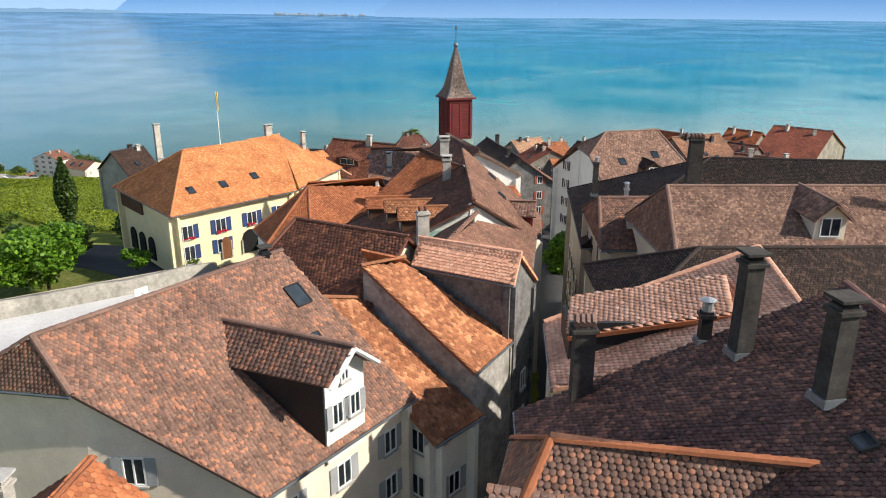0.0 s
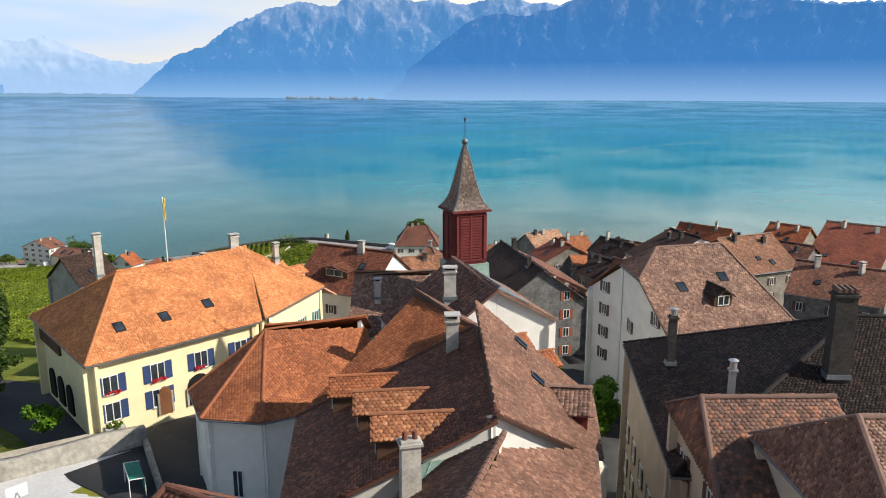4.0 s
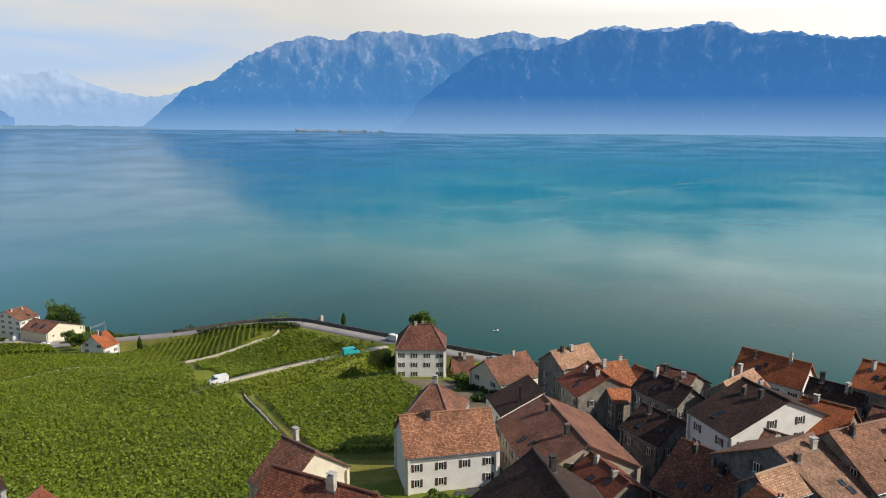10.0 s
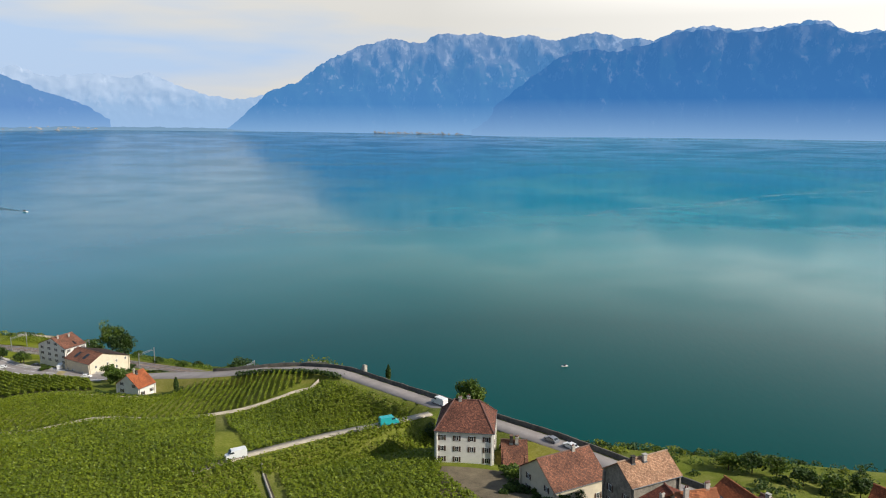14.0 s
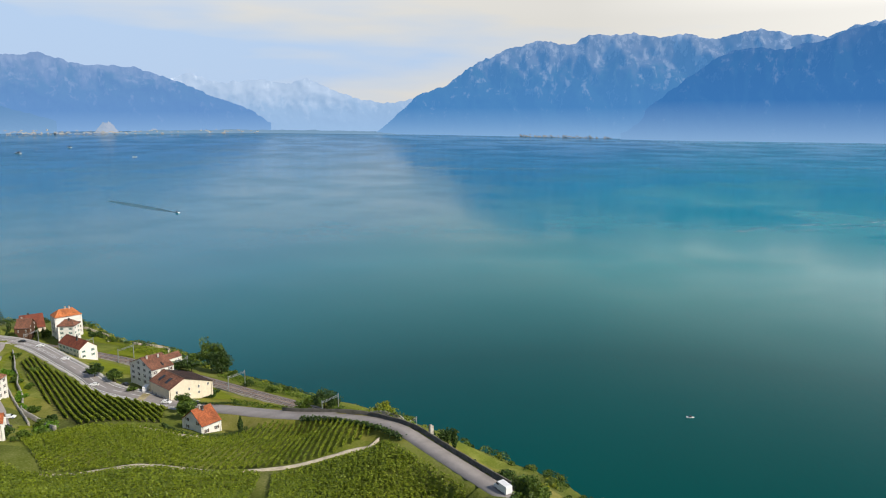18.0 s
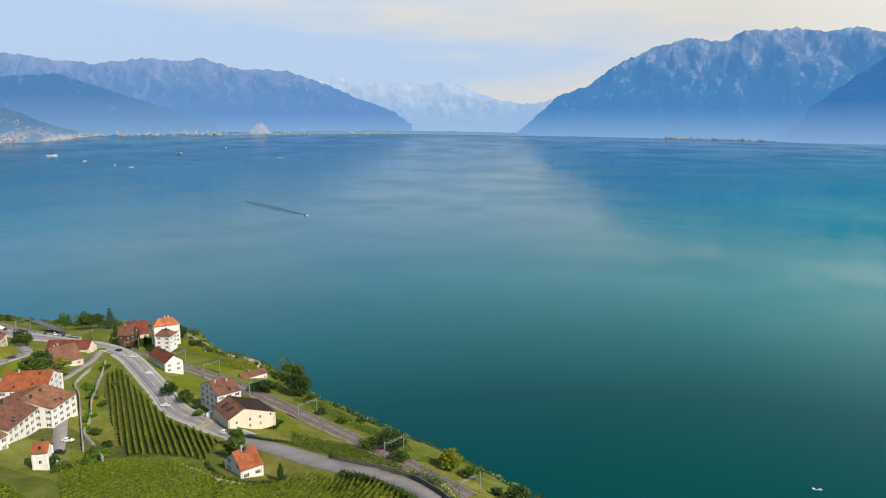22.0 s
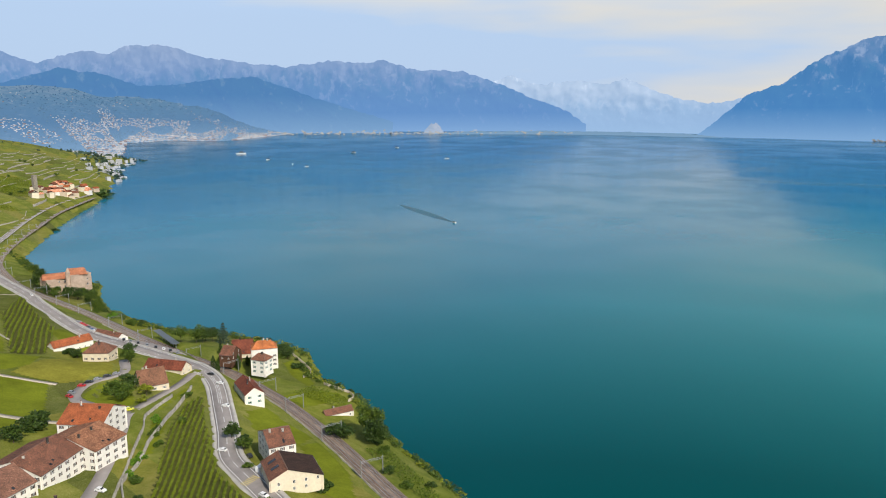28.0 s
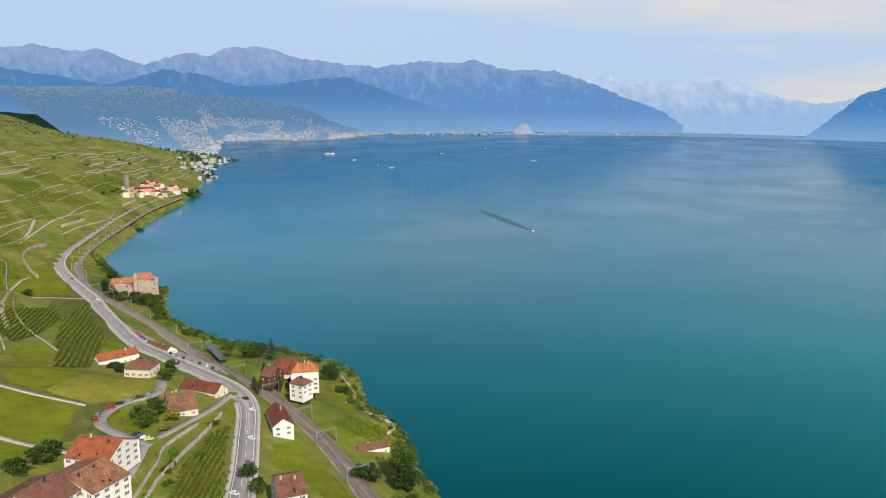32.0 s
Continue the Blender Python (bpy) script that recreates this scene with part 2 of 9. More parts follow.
WALL = {
    "white": plain("white_render", (0.76, 0.73, 0.67), grain=12, vary=0.12),
    "cream": plain("cream_render", (0.68, 0.60, 0.46), grain=12, vary=0.14),
    "beige": plain("beige_render", (0.48, 0.40, 0.31), grain=12, vary=0.16),
    "yellow": plain("pale_yellow_render", (0.80, 0.69, 0.42), grain=12, vary=0.10),
    "grey": plain("grey_render", (0.40, 0.39, 0.37), grain=10, vary=0.3),
    "pink": plain("pinkish_render", (0.80, 0.69, 0.56), grain=12, vary=0.15),
    "plaster": plain("stained_party_wall_plaster", (0.46, 0.43, 0.39), grain=3, big=0.7, vary=0.5),
    # grimy grey that also carries the shade of dim house fronts
    "dirty_shaded": plain("weathered_shaded_render", (0.22, 0.21, 0.20), grain=5, big=0.9, vary=0.55),
    "ashlar": plain("pinkish_castle_stone", (0.47, 0.36, 0.28), grain=2.4, big=0.25, vary=0.35, bump=0.5),
    "stone": plain("rubble_stone", (0.32, 0.285, 0.235), grain=3.2, vary=0.5, bump=0.8),
    "wood": plain("brown_boards", (0.12, 0.06, 0.035), grain=9, vary=0.35),
    "redwood": plain("oxblood_boards", (0.16, 0.028, 0.026), grain=9, vary=0.3),
}
M_STONE = plain("drystone", (0.42, 0.39, 0.33), 0.9, grain=1.8, big=0.3, vary=0.5, bump=0.9)
M_CONC = plain("concrete", (0.45, 0.43, 0.40), 0.9, grain=5, vary=0.3)
M_PALE = plain("pale_yard_concrete", (0.56, 0.55, 0.54), 0.85, grain=3, big=0.12, vary=0.2)
M_ASPH = plain("asphalt", (0.062, 0.06, 0.059), 0.9, grain=14, big=0.2, vary=0.25, bump=0.1)
M_ROAD = plain("worn_road_asphalt", (0.34, 0.305, 0.285), 0.9, grain=9, big=0.12, vary=0.22, bump=0.1)
M_PATH = plain("pale_gravel_path", (0.48, 0.42, 0.33), 0.95, grain=6, vary=0.3)
M_PAINT = plain("road_paint", (0.78, 0.78, 0.76), 0.7, grain=8, vary=0.2)
M_BALL = plain("rail_ballast", (0.32, 0.245, 0.195), 0.95, grain=6, big=0.3, vary=0.45, bump=0.8)
M_STEEL = plain("galvanised_steel", (0.42, 0.44, 0.46), 0.45, 0.6, grain=6, vary=0.2)
M_DARK = plain("dark_metal", (0.03, 0.03, 0.032), 0.5, 0.4, grain=6, vary=0.3)
M_ZINC = plain("zinc_sheet", (0.20, 0.22, 0.235), 0.42, 0.55, grain=2, big=0.6, vary=0.3)
M_VERD = plain("green_patina_copper", (0.25, 0.36, 0.31), 0.6, 0.1, grain=4, vary=0.3)
M_SOOT = plain("sooty_chimney_render", (0.065, 0.058, 0.052), 0.92, grain=5, big=1.3, vary=0.5, bump=0.4)
M_CHIM = plain("pale_chimney_render", (0.52, 0.48, 0.42), 0.9, grain=7, big=1.2, vary=0.35)
M_FRAME = plain("white_window_paint", (0.78, 0.77, 0.74), 0.6, grain=15, vary=0.1)
M_BLUE = plain("dark_blue_shutter_paint", (0.035, 0.06, 0.15), 0.55, grain=12, vary=0.2)
M_GREYSH = plain("grey_shutter_paint", (0.36, 0.37, 0.38), 0.6, grain=12, vary=0.2)
M_BROWNSH = plain("brown_shutter_paint", (0.10, 0.06, 0.045), 0.6, grain=12, vary=0.25)
M_GREENSH = plain("green_shutter_paint", (0.07, 0.22, 0.18), 0.6, grain=12, vary=0.2)
M_ORSH = plain("rust_red_shutter_paint", (0.36, 0.10, 0.05), 0.6, grain=12, vary=0.2)
M_DOOR = plain("varnished_door_wood", (0.20, 0.085, 0.04), 0.5, grain=10, vary=0.3)
M_RED = plain("red_geraniums", (0.55, 0.02, 0.03), 0.7, grain=12, vary=0.4)
M_GREENP = plain("green_bin_plastic", (0.02, 0.24, 0.16), 0.45, grain=8, vary=0.1)
# near-black colour painted for the shade inside arches and flues
M_BLACK = plain("opening_shade", (0.012, 0.011, 0.010), 0.9, grain=6, vary=0.3)
M_TYRE = plain("tyre_rubber", (0.015, 0.015, 0.015), 0.9, grain=10, vary=0.2)


def glass_mat():
    m, nt, b = shader("window_glass", 0.06, 0, 0.6)
    link(nt, ramp(nt, noise_tex(nt, 0.8, 2), (0.3, (0.012, 0.016, 0.02)), (0.7, (0.04, 0.05, 0.06))), b.inputs["Base Color"])
    return m


M_GLASS = glass_mat()


def leaf_mat(name, dark, light):
    m, nt, b = shader(name, 0.55, 0, 0.35)
    g = nt.nodes.new("ShaderNodeNewGeometry")
    c = ramp(nt, g.outputs["Random Per Island"], (0.0, dark), (1.0, light))
    broad = ramp(nt, noise_tex(nt, 0.06, 5, 0.6), (0.3, (0.75, 0.8, 0.7)), (0.7, (1.15, 1.1, 1.0)))
    link(nt, mixed(nt, 0.9, c, broad, "MULTIPLY"), b.inputs["Base Color"])
    b.inputs["Transmission Weight"].default_value = 0.0
    t = nt.nodes.new("ShaderNodeBsdfTranslucent")
    link(nt, c, t.inputs["Color"])
    mx = nt.nodes.new("ShaderNodeMixShader")
    mx.inputs["Fac"].default_value = 0.3
    link(nt, b.outputs["BSDF"], mx.inputs[1])
    link(nt, t.outputs["BSDF"], mx.inputs[2])
    link(nt, mx.outputs["Shader"], nt.nodes["Material Output"].inputs["Surface"])
    return m


LEAF = {
    "vine": leaf_mat("vine_leaves", (0.105, 0.15, 0.008), (0.225, 0.275, 0.016)),
    # darker copy of the vine leaves, shade put into its greens
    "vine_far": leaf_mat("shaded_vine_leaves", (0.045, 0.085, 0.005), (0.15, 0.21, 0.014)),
    "bright": leaf_mat("fresh_leaves", (0.05, 0.13, 0.008), (0.17, 0.31, 0.02)),
    "dark": leaf_mat("dark_leaves", (0.02, 0.045, 0.010), (0.075, 0.125, 0.02)),
    "mid": leaf_mat("broad_leaves", (0.04, 0.08, 0.010), (0.13, 0.19, 0.022)),
    "yellow": leaf_mat("yellow_green_leaves", (0.12, 0.16, 0.012), (0.34, 0.36, 0.03)),
    "blue": leaf_mat("cedar_needles", (0.03, 0.06, 0.045), (0.09, 0.14, 0.10)),
}
M_BARK = plain("bark", (0.09, 0.065, 0.045), 0.95, grain=9, vary=0.4, bump=0.7)


def ground_mat():
    """Grass and vine plots of many greens on the slopes, bare soil here and there."""
    m, nt, b = shader("grassy_ground", 0.95, 0, 0.05)
    fine, mid, big = noise_tex(nt, 1.6, 6, 0.7), noise_tex(nt, 0.09, 6, 0.65), noise_tex(nt, 0.012, 5, 0.6)
    c, mp, cells = nt.nodes.new("ShaderNodeTexCoord"), nt.nodes.new("ShaderNodeMapping"), nt.nodes.new("ShaderNodeTexVoronoi")
    mp.inputs["Scale"].default_value, mp.inputs["Rotation"].default_value = (0.55, 1.5, 0.0), (0, 0, radians(22))
    cells.inputs["Scale"].default_value = 0.022
    link(nt, c.outputs["Object"], mp.inputs["Vector"])
    link(nt, mp.outputs["Vector"], cells.inputs["Vector"])
    plot = nt.nodes.new("ShaderNodeSeparateColor")
    link(nt, cells.outputs["Color"], plot.inputs["Color"])
    grass = ramp(nt, mid, (0.25, (0.095, 0.115, 0.018)), (0.5, (0.165, 0.175, 0.03)), (0.75, (0.26, 0.24, 0.075)))
    tone = ramp(nt, plot.outputs["Red"], (0.0, (0.55, 0.62, 0.6)), (0.35, (0.8, 0.95, 0.8)), (0.7, (1.05, 1.15, 0.9)), (1.0, (1.35, 1.2, 1.2)))
    grass = mixed(nt, 0.85, grass, tone, "MULTIPLY")
    soil = ramp(nt, fine, (0.35, (0.13, 0.105, 0.055)), (0.7, (0.27, 0.235, 0.15)))
    patch = ramp(nt, mixed(nt, 0.5, fine, big), (0.5, (0, 0, 0)), (0.62, (1, 1, 1)))
    col = mixed(nt, mixed(nt, 0.4, (0, 0, 0), patch), grass, soil)
    link(nt, mixed(nt, 0.7, col, ramp(nt, fine, (0.3, (0.55, 0.55, 0.55)), (0.7, (1.15, 1.15, 1.15))), "MULTIPLY"), b.inputs["Base Color"])
    bumped(nt, b, fine, 0.6, 0.2)
    return m


M_GROUND = ground_mat()
M_GRASS = plain("mown_grass", (0.175, 0.205, 0.016), 0.95, grain=1.3, big=0.05, vary=0.34, bump=0.4, spec=0.05)
M_MEADOW = plain("dry_meadow", (0.25, 0.235, 0.035), 0.95, grain=0.9, big=0.06, vary=0.34, bump=0.4, spec=0.05)
M_EARTH = plain("garden_earth", (0.20, 0.16, 0.10), 0.95, grain=3, big=0.3, vary=0.4, bump=0.5)


def water_mat():
    m, nt, b = shader("lake_water", 0.12, 0, 0.5)
    b.inputs["IOR"].default_value = 1.13
    b.inputs["Specular Tint"].default_value = (0.35, 0.62, 0.70, 1)
    c = nt.nodes.new("ShaderNodeTexCoord")
    sep = nt.nodes.new("ShaderNodeSeparateXYZ")
    link(nt, c.outputs["Object"], sep.inputs["Vector"])
    # water colour by distance from the north-east bank: dark teal to blue, brightened midway for reflected sky
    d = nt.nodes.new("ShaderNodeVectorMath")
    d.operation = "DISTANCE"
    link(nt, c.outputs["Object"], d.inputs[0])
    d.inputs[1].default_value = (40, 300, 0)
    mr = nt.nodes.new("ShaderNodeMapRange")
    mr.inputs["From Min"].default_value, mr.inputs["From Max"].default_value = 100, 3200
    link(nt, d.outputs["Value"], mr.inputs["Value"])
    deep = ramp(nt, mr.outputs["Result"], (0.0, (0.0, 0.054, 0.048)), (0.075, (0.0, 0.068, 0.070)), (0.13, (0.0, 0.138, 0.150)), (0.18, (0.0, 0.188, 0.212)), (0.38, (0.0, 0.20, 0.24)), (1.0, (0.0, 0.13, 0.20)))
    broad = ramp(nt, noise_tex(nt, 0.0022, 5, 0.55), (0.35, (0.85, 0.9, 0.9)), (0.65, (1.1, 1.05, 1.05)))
    # darker and bluer westward: the bluer sky reflected there is put into the colour
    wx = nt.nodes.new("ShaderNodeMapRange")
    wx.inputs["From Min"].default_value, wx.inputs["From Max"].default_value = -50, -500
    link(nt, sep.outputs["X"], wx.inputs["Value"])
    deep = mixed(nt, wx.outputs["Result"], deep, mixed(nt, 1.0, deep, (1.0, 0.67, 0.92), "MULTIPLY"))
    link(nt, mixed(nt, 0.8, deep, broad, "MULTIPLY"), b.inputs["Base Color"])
    mp = nt.nodes.new("ShaderNodeMapping")
    mp.inputs["Scale"].default_value = (0.9, 0.35, 1)
    mp.inputs["Rotation"].default_value = (0, 0, radians(25))
    link(nt, c.outputs["Object"], mp.inputs["Vector"])
    n = nt.nodes.new("ShaderNodeTexNoise")
    n.inputs["Scale"].default_value, n.inputs["Detail"].default_value = 0.35, 6
    link(nt, mp.outputs["Vector"], n.inputs["Vector"])
    bumped(nt, b, n.outputs["Fac"], 0.35, 0.2)
    slick = ramp(nt, noise_tex(nt, 0.004, 4, 0.6), (0.4, (0.10, 0.10, 0.10)), (0.6, (0.2, 0.2, 0.2)))
    link(nt, slick, b.inputs["Roughness"])
    return m


M_WATER = water_mat()



# ---- helpers for meshes ----
def mesh_of(name, verts, faces, mats=(), smooth=False, mat_index=None, uvs=None):
    me = bpy.data.meshes.new(name)
    me.from_pydata([tuple(v) for v in verts], [], [tuple(f) for f in faces])
    for m in (mats if isinstance(mats, (list, tuple)) else [mats]):
        me.materials.append(m)
    if mat_index is not None:
        me.polygons.foreach_set("material_index", np.array(mat_index, np.int32))
    if uvs is not None:
        me.uv_layers.new(name="UVMap").data.foreach_set("uv", np.array(uvs, np.float32).ravel())
    if smooth:
        me.polygons.foreach_set("use_smooth", np.ones(len(me.polygons), bool))
    me.update()
    return me


def quick_mesh(name, verts, quads, mat, tris=False):
    """A large mesh straight from arrays."""
    verts, quads = np.asarray(verts, np.float32), np.asarray(quads, np.int32)
    n = quads.shape[1]
    me = bpy.data.meshes.new(name)
    me.vertices.add(len(verts))
    me.vertices.foreach_set("co", verts.ravel())
    me.loops.add(quads.size)
    me.loops.foreach_set("vertex_index", quads.ravel())
    me.polygons.add(len(quads))
    me.polygons.foreach_set("loop_start", np.arange(0, quads.size, n, dtype=np.int32))
    me.polygons.foreach_set("loop_total", np.full(len(quads), n, np.int32))
    me.materials.append(mat)
    me.update(calc_edges=True)
    return me


def under(ob, parent):
    ob.parent = parent
    ob.matrix_parent_inverse = parent.matrix_world.inverted()
    return ob


def part(name, me, parent, label="", world=True):
    """One mesh as a part of a thing; vertices are in the world's metres."""
    ob = new(name, me)
    if parent is not None:
        ob.parent = parent
        if world:
            ob.matrix_parent_inverse = Matrix.Translation(-parent.location)
    if label:
        tagged(ob, label)
    return ob


def thing(name, at, label, category, group="", kind=""):
    ob = new(name)
    ob.location = at
    ob.empty_display_size = 0.5
    return tagged(ob, label, category, group, kind)


class Bag:
    """Collects faces of one part."""

    def __init__(self):
        self.v, self.f = [], []

    def box(self, c, s, rz=0.0, taper=1.0):
        """A block centred at c with full sizes s, turned by rz about z."""
        k = len(self.v)
        ca, sa = math.cos(rz), math.sin(rz)
        for dz, t in ((-0.5, 1.0), (0.5, taper)):
            for dx, dy in ((-0.5, -0.5), (0.5, -0.5), (0.5, 0.5), (-0.5, 0.5)):
                x, y = dx * s[0] * t, dy * s[1] * t
                self.v.append((c[0] + x * ca - y * sa, c[1] + x * sa + y * ca, c[2] + dz * s[2]))
        for q in ((0, 3, 2, 1), (4, 5, 6, 7), (0, 1, 5, 4), (1, 2, 6, 5), (2, 3, 7, 6), (3, 0, 4, 7)):
            self.f.append(tuple(k + i for i in q))
        return self

    def slab(self, quad, thick):
        """A polygon with thickness below it."""
        k, n = len(self.v), len(quad)
        q = [Vector(p) for p in quad]
        no = (q[1] - q[0]).cross(q[-1] - q[0]).normalized()
        self.v += [tuple(p) for p in q] + [tuple(p - no * thick) for p in q]
        self.f.append(tuple(range(k, k + n)))
        self.f.append(tuple(range(k + 2 * n - 1, k + n - 1, -1)))
        for i in range(n):
            j = (i + 1) % n
            self.f.append((k + i, k + n + i, k + n + j, k + j))
        return self

    def tube(self, a, b, r, n=6, r2=None):
        a, b = Vector(a), Vector(b)
        d = (b - a).normalized()
        s = d.orthogonal().normalized()
        t = d.cross(s)
        k = len(self.v)
        for p, rr in ((a, r), (b, r if r2 is None else r2)):
            for i in range(n):
                w = 2 * math.pi * i / n
                self.v.append(tuple(p + (s * math.cos(w) + t * math.sin(w)) * rr))
        for i in range(n):
            j = (i + 1) % n
            self.f.append((k + i, k + j, k + n + j, k + n + i))
        self.f.append(tuple(k + n - 1 - i for i in range(n)))
        self.f.append(tuple(k + n + i for i in range(n)))
        return self

    def mesh(self, name, mat, smooth=False):
        return mesh_of(name, self.v, self.f, mat, smooth)


# ---- the land ----
SHORE = [(2500, 330), (900, 360), (260, 400), (92, 410), (-34, 418), (-52, 431), (-80, 441), (-140, 457), (-177, 464), (-216, 474), (-277, 488),
         (-333, 511), (-375, 514), (-423, 535), (-457, 533), (-500, 520), (-553, 488), (-650, 474), (-720, 490), (-765, 507), (-830, 480),
         (-979, 487), (-1217, 595), (-1435, 716), (-1606, 811), (-1986, 993), (-2300, 1120), (-2583, 1346), (-2680, 1280), (-3100, 1400),
         (-3483, 1560), (-4100, 2250), (-4600, 2600)]
MAIN_ROAD = [(40, 246, 67), (7, 272, 65), (-1, 280, 64), (-41, 309, 61), (-70, 331, 58.5), (-84, 342, 57), (-98, 351, 54), (-119, 357, 50),
             (-141, 362, 45), (-165, 367, 41), (-205, 377, 34), (-230, 381, 32.5), (-256, 386, 31), (-282, 398, 30), (-314, 412, 28.5),
             (-355, 429, 26.5), (-388, 435, 25), (-423, 432, 23.5), (-480, 423, 22), (-537, 416, 20), (-646, 419, 18), (-697, 422, 17.5),
             (-791, 421, 17), (-878, 425, 17), (-949, 442, 17), (-1058, 490, 18), (-1238, 569, 18), (-1406, 658, 18), (-1516, 748, 18)]
RAIL = [(-110, 405, 22), (-155, 418, 21), (-219, 434, 18.5), (-265, 445, 17), (-311, 453, 16), (-346, 457, 15), (-394, 459, 14),
        (-440, 456, 13), (-509, 451, 12), (-619, 445, 12), (-748, 433, 12), (-825, 436, 12), (-911, 449, 12), (-1021, 490, 12),
        (-1180, 565, 12), (-1330, 640, 12), (-1515, 757, 12)]
LANE = [(-240, 322, 40), (-263, 337, 39), (-301, 358, 37), (-321, 368, 35.5), (-338, 386, 32.5), (-362, 412, 28), (-380, 428, 25.5)]
LOOP = [(-321, 368, 35.5), (-338, 362, 35.2), (-358, 357, 34.8), (-371, 361, 34), (-384, 372, 33), (-394, 393, 31), (-425, 405, 28)]
STREET = [(0, -30, 101), (4, 20, 98), (7, 45, 96), (9.5, 72, 93), (11.5, 99, 90), (14.5, 113, 88), (12, 135, 86)]
PLAZA = [(-14, 84, 92.5), (-24, 80, 92.5), (-34, 84, 92.5), (-46, 95, 90.5), (-58, 103, 89), (-80, 112, 86)]
VAN_PATH = [(-92, 254, 61.2), (-81, 265, 62), (-64, 279, 62.6), (-52, 286, 63.3), (-40, 297, 63)]
SPOTS = [(-45, 72, 92), (-38, 60, 92), (-60, 70, 91), (30, 60, 96), (40, 110, 89), (5, 150, 83), (-12, 180, 77.4), (-40, 130, 86), (-30, 160, 80),
         (-39, 200, 72), (-59, 203, 70), (-91, 195, 70), (-149, 262, 58), (-96, 280, 58.4), (-120, 300, 52), (-176, 284, 50), (-136, 310, 47.5),
         (-186, 342, 41), (-162, 347, 40), (-24, 268, 64), (-6, 250, 67), (25, 225, 71), (60, 205, 74), (110, 215, 70), (-266, 332, 38),
         (-365, 350, 36), (0, 308, 34), (40, 290, 40), (-58, 358, 30), (-100, 383, 24), (-30, 345, 20), (80, 275, 45), (100, 330, 16),
         (-75, 410, 8), (30, 350, 12), (-140, 392, 26), (-20, 390, 5), (-540, 377, 30), (-455, 396, 21.5), (-290, 385, 33), (-150, 180, 74)]


def resampled(nodes, step):
    """Points every few metres on a smooth curve through the nodes."""
    p = np.array(nodes, float)
    p = np.vstack([2 * p[0] - p[1], p, 2 * p[-1] - p[-2]])
    out = []
    for i in range(1, len(p) - 2):
        a, b, c, d = p[i - 1:i + 3]
        n = max(1, int(np.linalg.norm(c - b) / step))
        for k in range(n):
            t = k / n
            out.append(0.5 * (2 * b + (c - a) * t + (2 * a - 5 * b + 4 * c - d) * t * t + (3 * b - a - 3 * c + d) * t ** 3))
    out.append(p[-2])
    return np.array(out)


def to_line(x, y, line):
    """Distance to a line of points and the height of its nearest place."""
    best, high = np.full(x.shape, 1e9), np.zeros(x.shape)
    for a, b in zip(line[:-1], line[1:]):
        dx, dy = b[0] - a[0], b[1] - a[1]
        t = np.clip(((x - a[0]) * dx + (y - a[1]) * dy) / (dx * dx + dy * dy + 1e-9), 0, 1)
        d = np.hypot(x - a[0] - t * dx, y - a[1] - t * dy)
        near = d < best
        best = np.where(near, d, best)
        if len(a) > 2:
            high = np.where(near, a[2] + t * (b[2] - a[2]), high)
    return best, high


def on_land(x, y):
    poly = SHORE + [(-4900, 2600), (-4900, -4000), (2500, -4000)]
    inside = np.zeros(x.shape, bool)
    for (ax, ay), (bx, by) in zip(poly, poly[1:] + poly[:1]):
        if ay != by:
            inside ^= ((ay > y) != (by > y)) & (x < (bx - ax) * (y - ay) / (by - ay) + ax)
    return inside


WAYS = [(resampled(MAIN_ROAD, 6), 4.6), (resampled(RAIL, 8), 4.2), (resampled(LANE, 5), 3.0), (resampled(LOOP, 5), 3.0),
        (resampled(STREET, 5), 3.4), (resampled(PLAZA, 5), 5.5), (resampled(VAN_PATH, 5), 1.7)]


def slope_base(d):
    return 3 + 240 * (1 - np.exp(-np.maximum(d, 0) * 0.25 / 240))


_ctrl = np.array(SPOTS + MAIN_ROAD[::2] + RAIL[::2] + LANE[::2] + LOOP[1::2] + STREET[::2] + PLAZA[::2], float)
_cd, _ = to_line(_ctrl[:, 0], _ctrl[:, 1], SHORE)
_cres = _ctrl[:, 2] - slope_base(_cd)


def ground(x, y):
    x, y = np.atleast_1d(np.asarray(x, float)), np.atleast_1d(np.asarray(y, float))
    d, _ = to_line(x, y, SHORE)
    land = on_land(x, y)
    w0 = np.full(x.shape, 1.0 / (160.0 ** 2) ** 1.5)
    num = np.zeros(x.shape)
    for (cx, cy, _z), r in zip(_ctrl, _cres):
        w = 1.0 / ((x - cx) ** 2 + (y - cy) ** 2 + 49.0) ** 1.5
        num += w * r
        w0 += w
    rough = np.array([noise.noise((px * 0.006, py * 0.006, 3.0)) for px, py in zip(x.ravel(), y.ravel())]).reshape(x.shape)
    z = slope_base(d) + num / w0 * np.clip(d / 14, 0, 1) + rough * np.clip((d - 60) * 0.03, 0, 14)
    z = np.where(land, np.maximum(z, 0.4), -np.minimum(d * 0.35, 12) - 0.3)
    z = np.where((x < -8) & (x > -66) & (y > 30) & (y < 86) & (y < 84 + (x + 36) * 0.72), np.minimum(z, 90.6), z)     # the sunken school yard
    for line, half in WAYS:
        r, h = to_line(x, y, line)
        k = np.clip(1 - (r - half - 0.8) / 6.0, 0, 1)
        k = k * k * (3 - 2 * k) * land
        z = z * (1 - k) + (h - 0.12) * k
    return z


def gz(x, y):
    return float(ground(x, y)[0])


def graded(stops):
    out = []
    for a, b, s in stops:
        out += list(np.arange(a, b, s))
    return np.array(out + [stops[-1][1]], float)


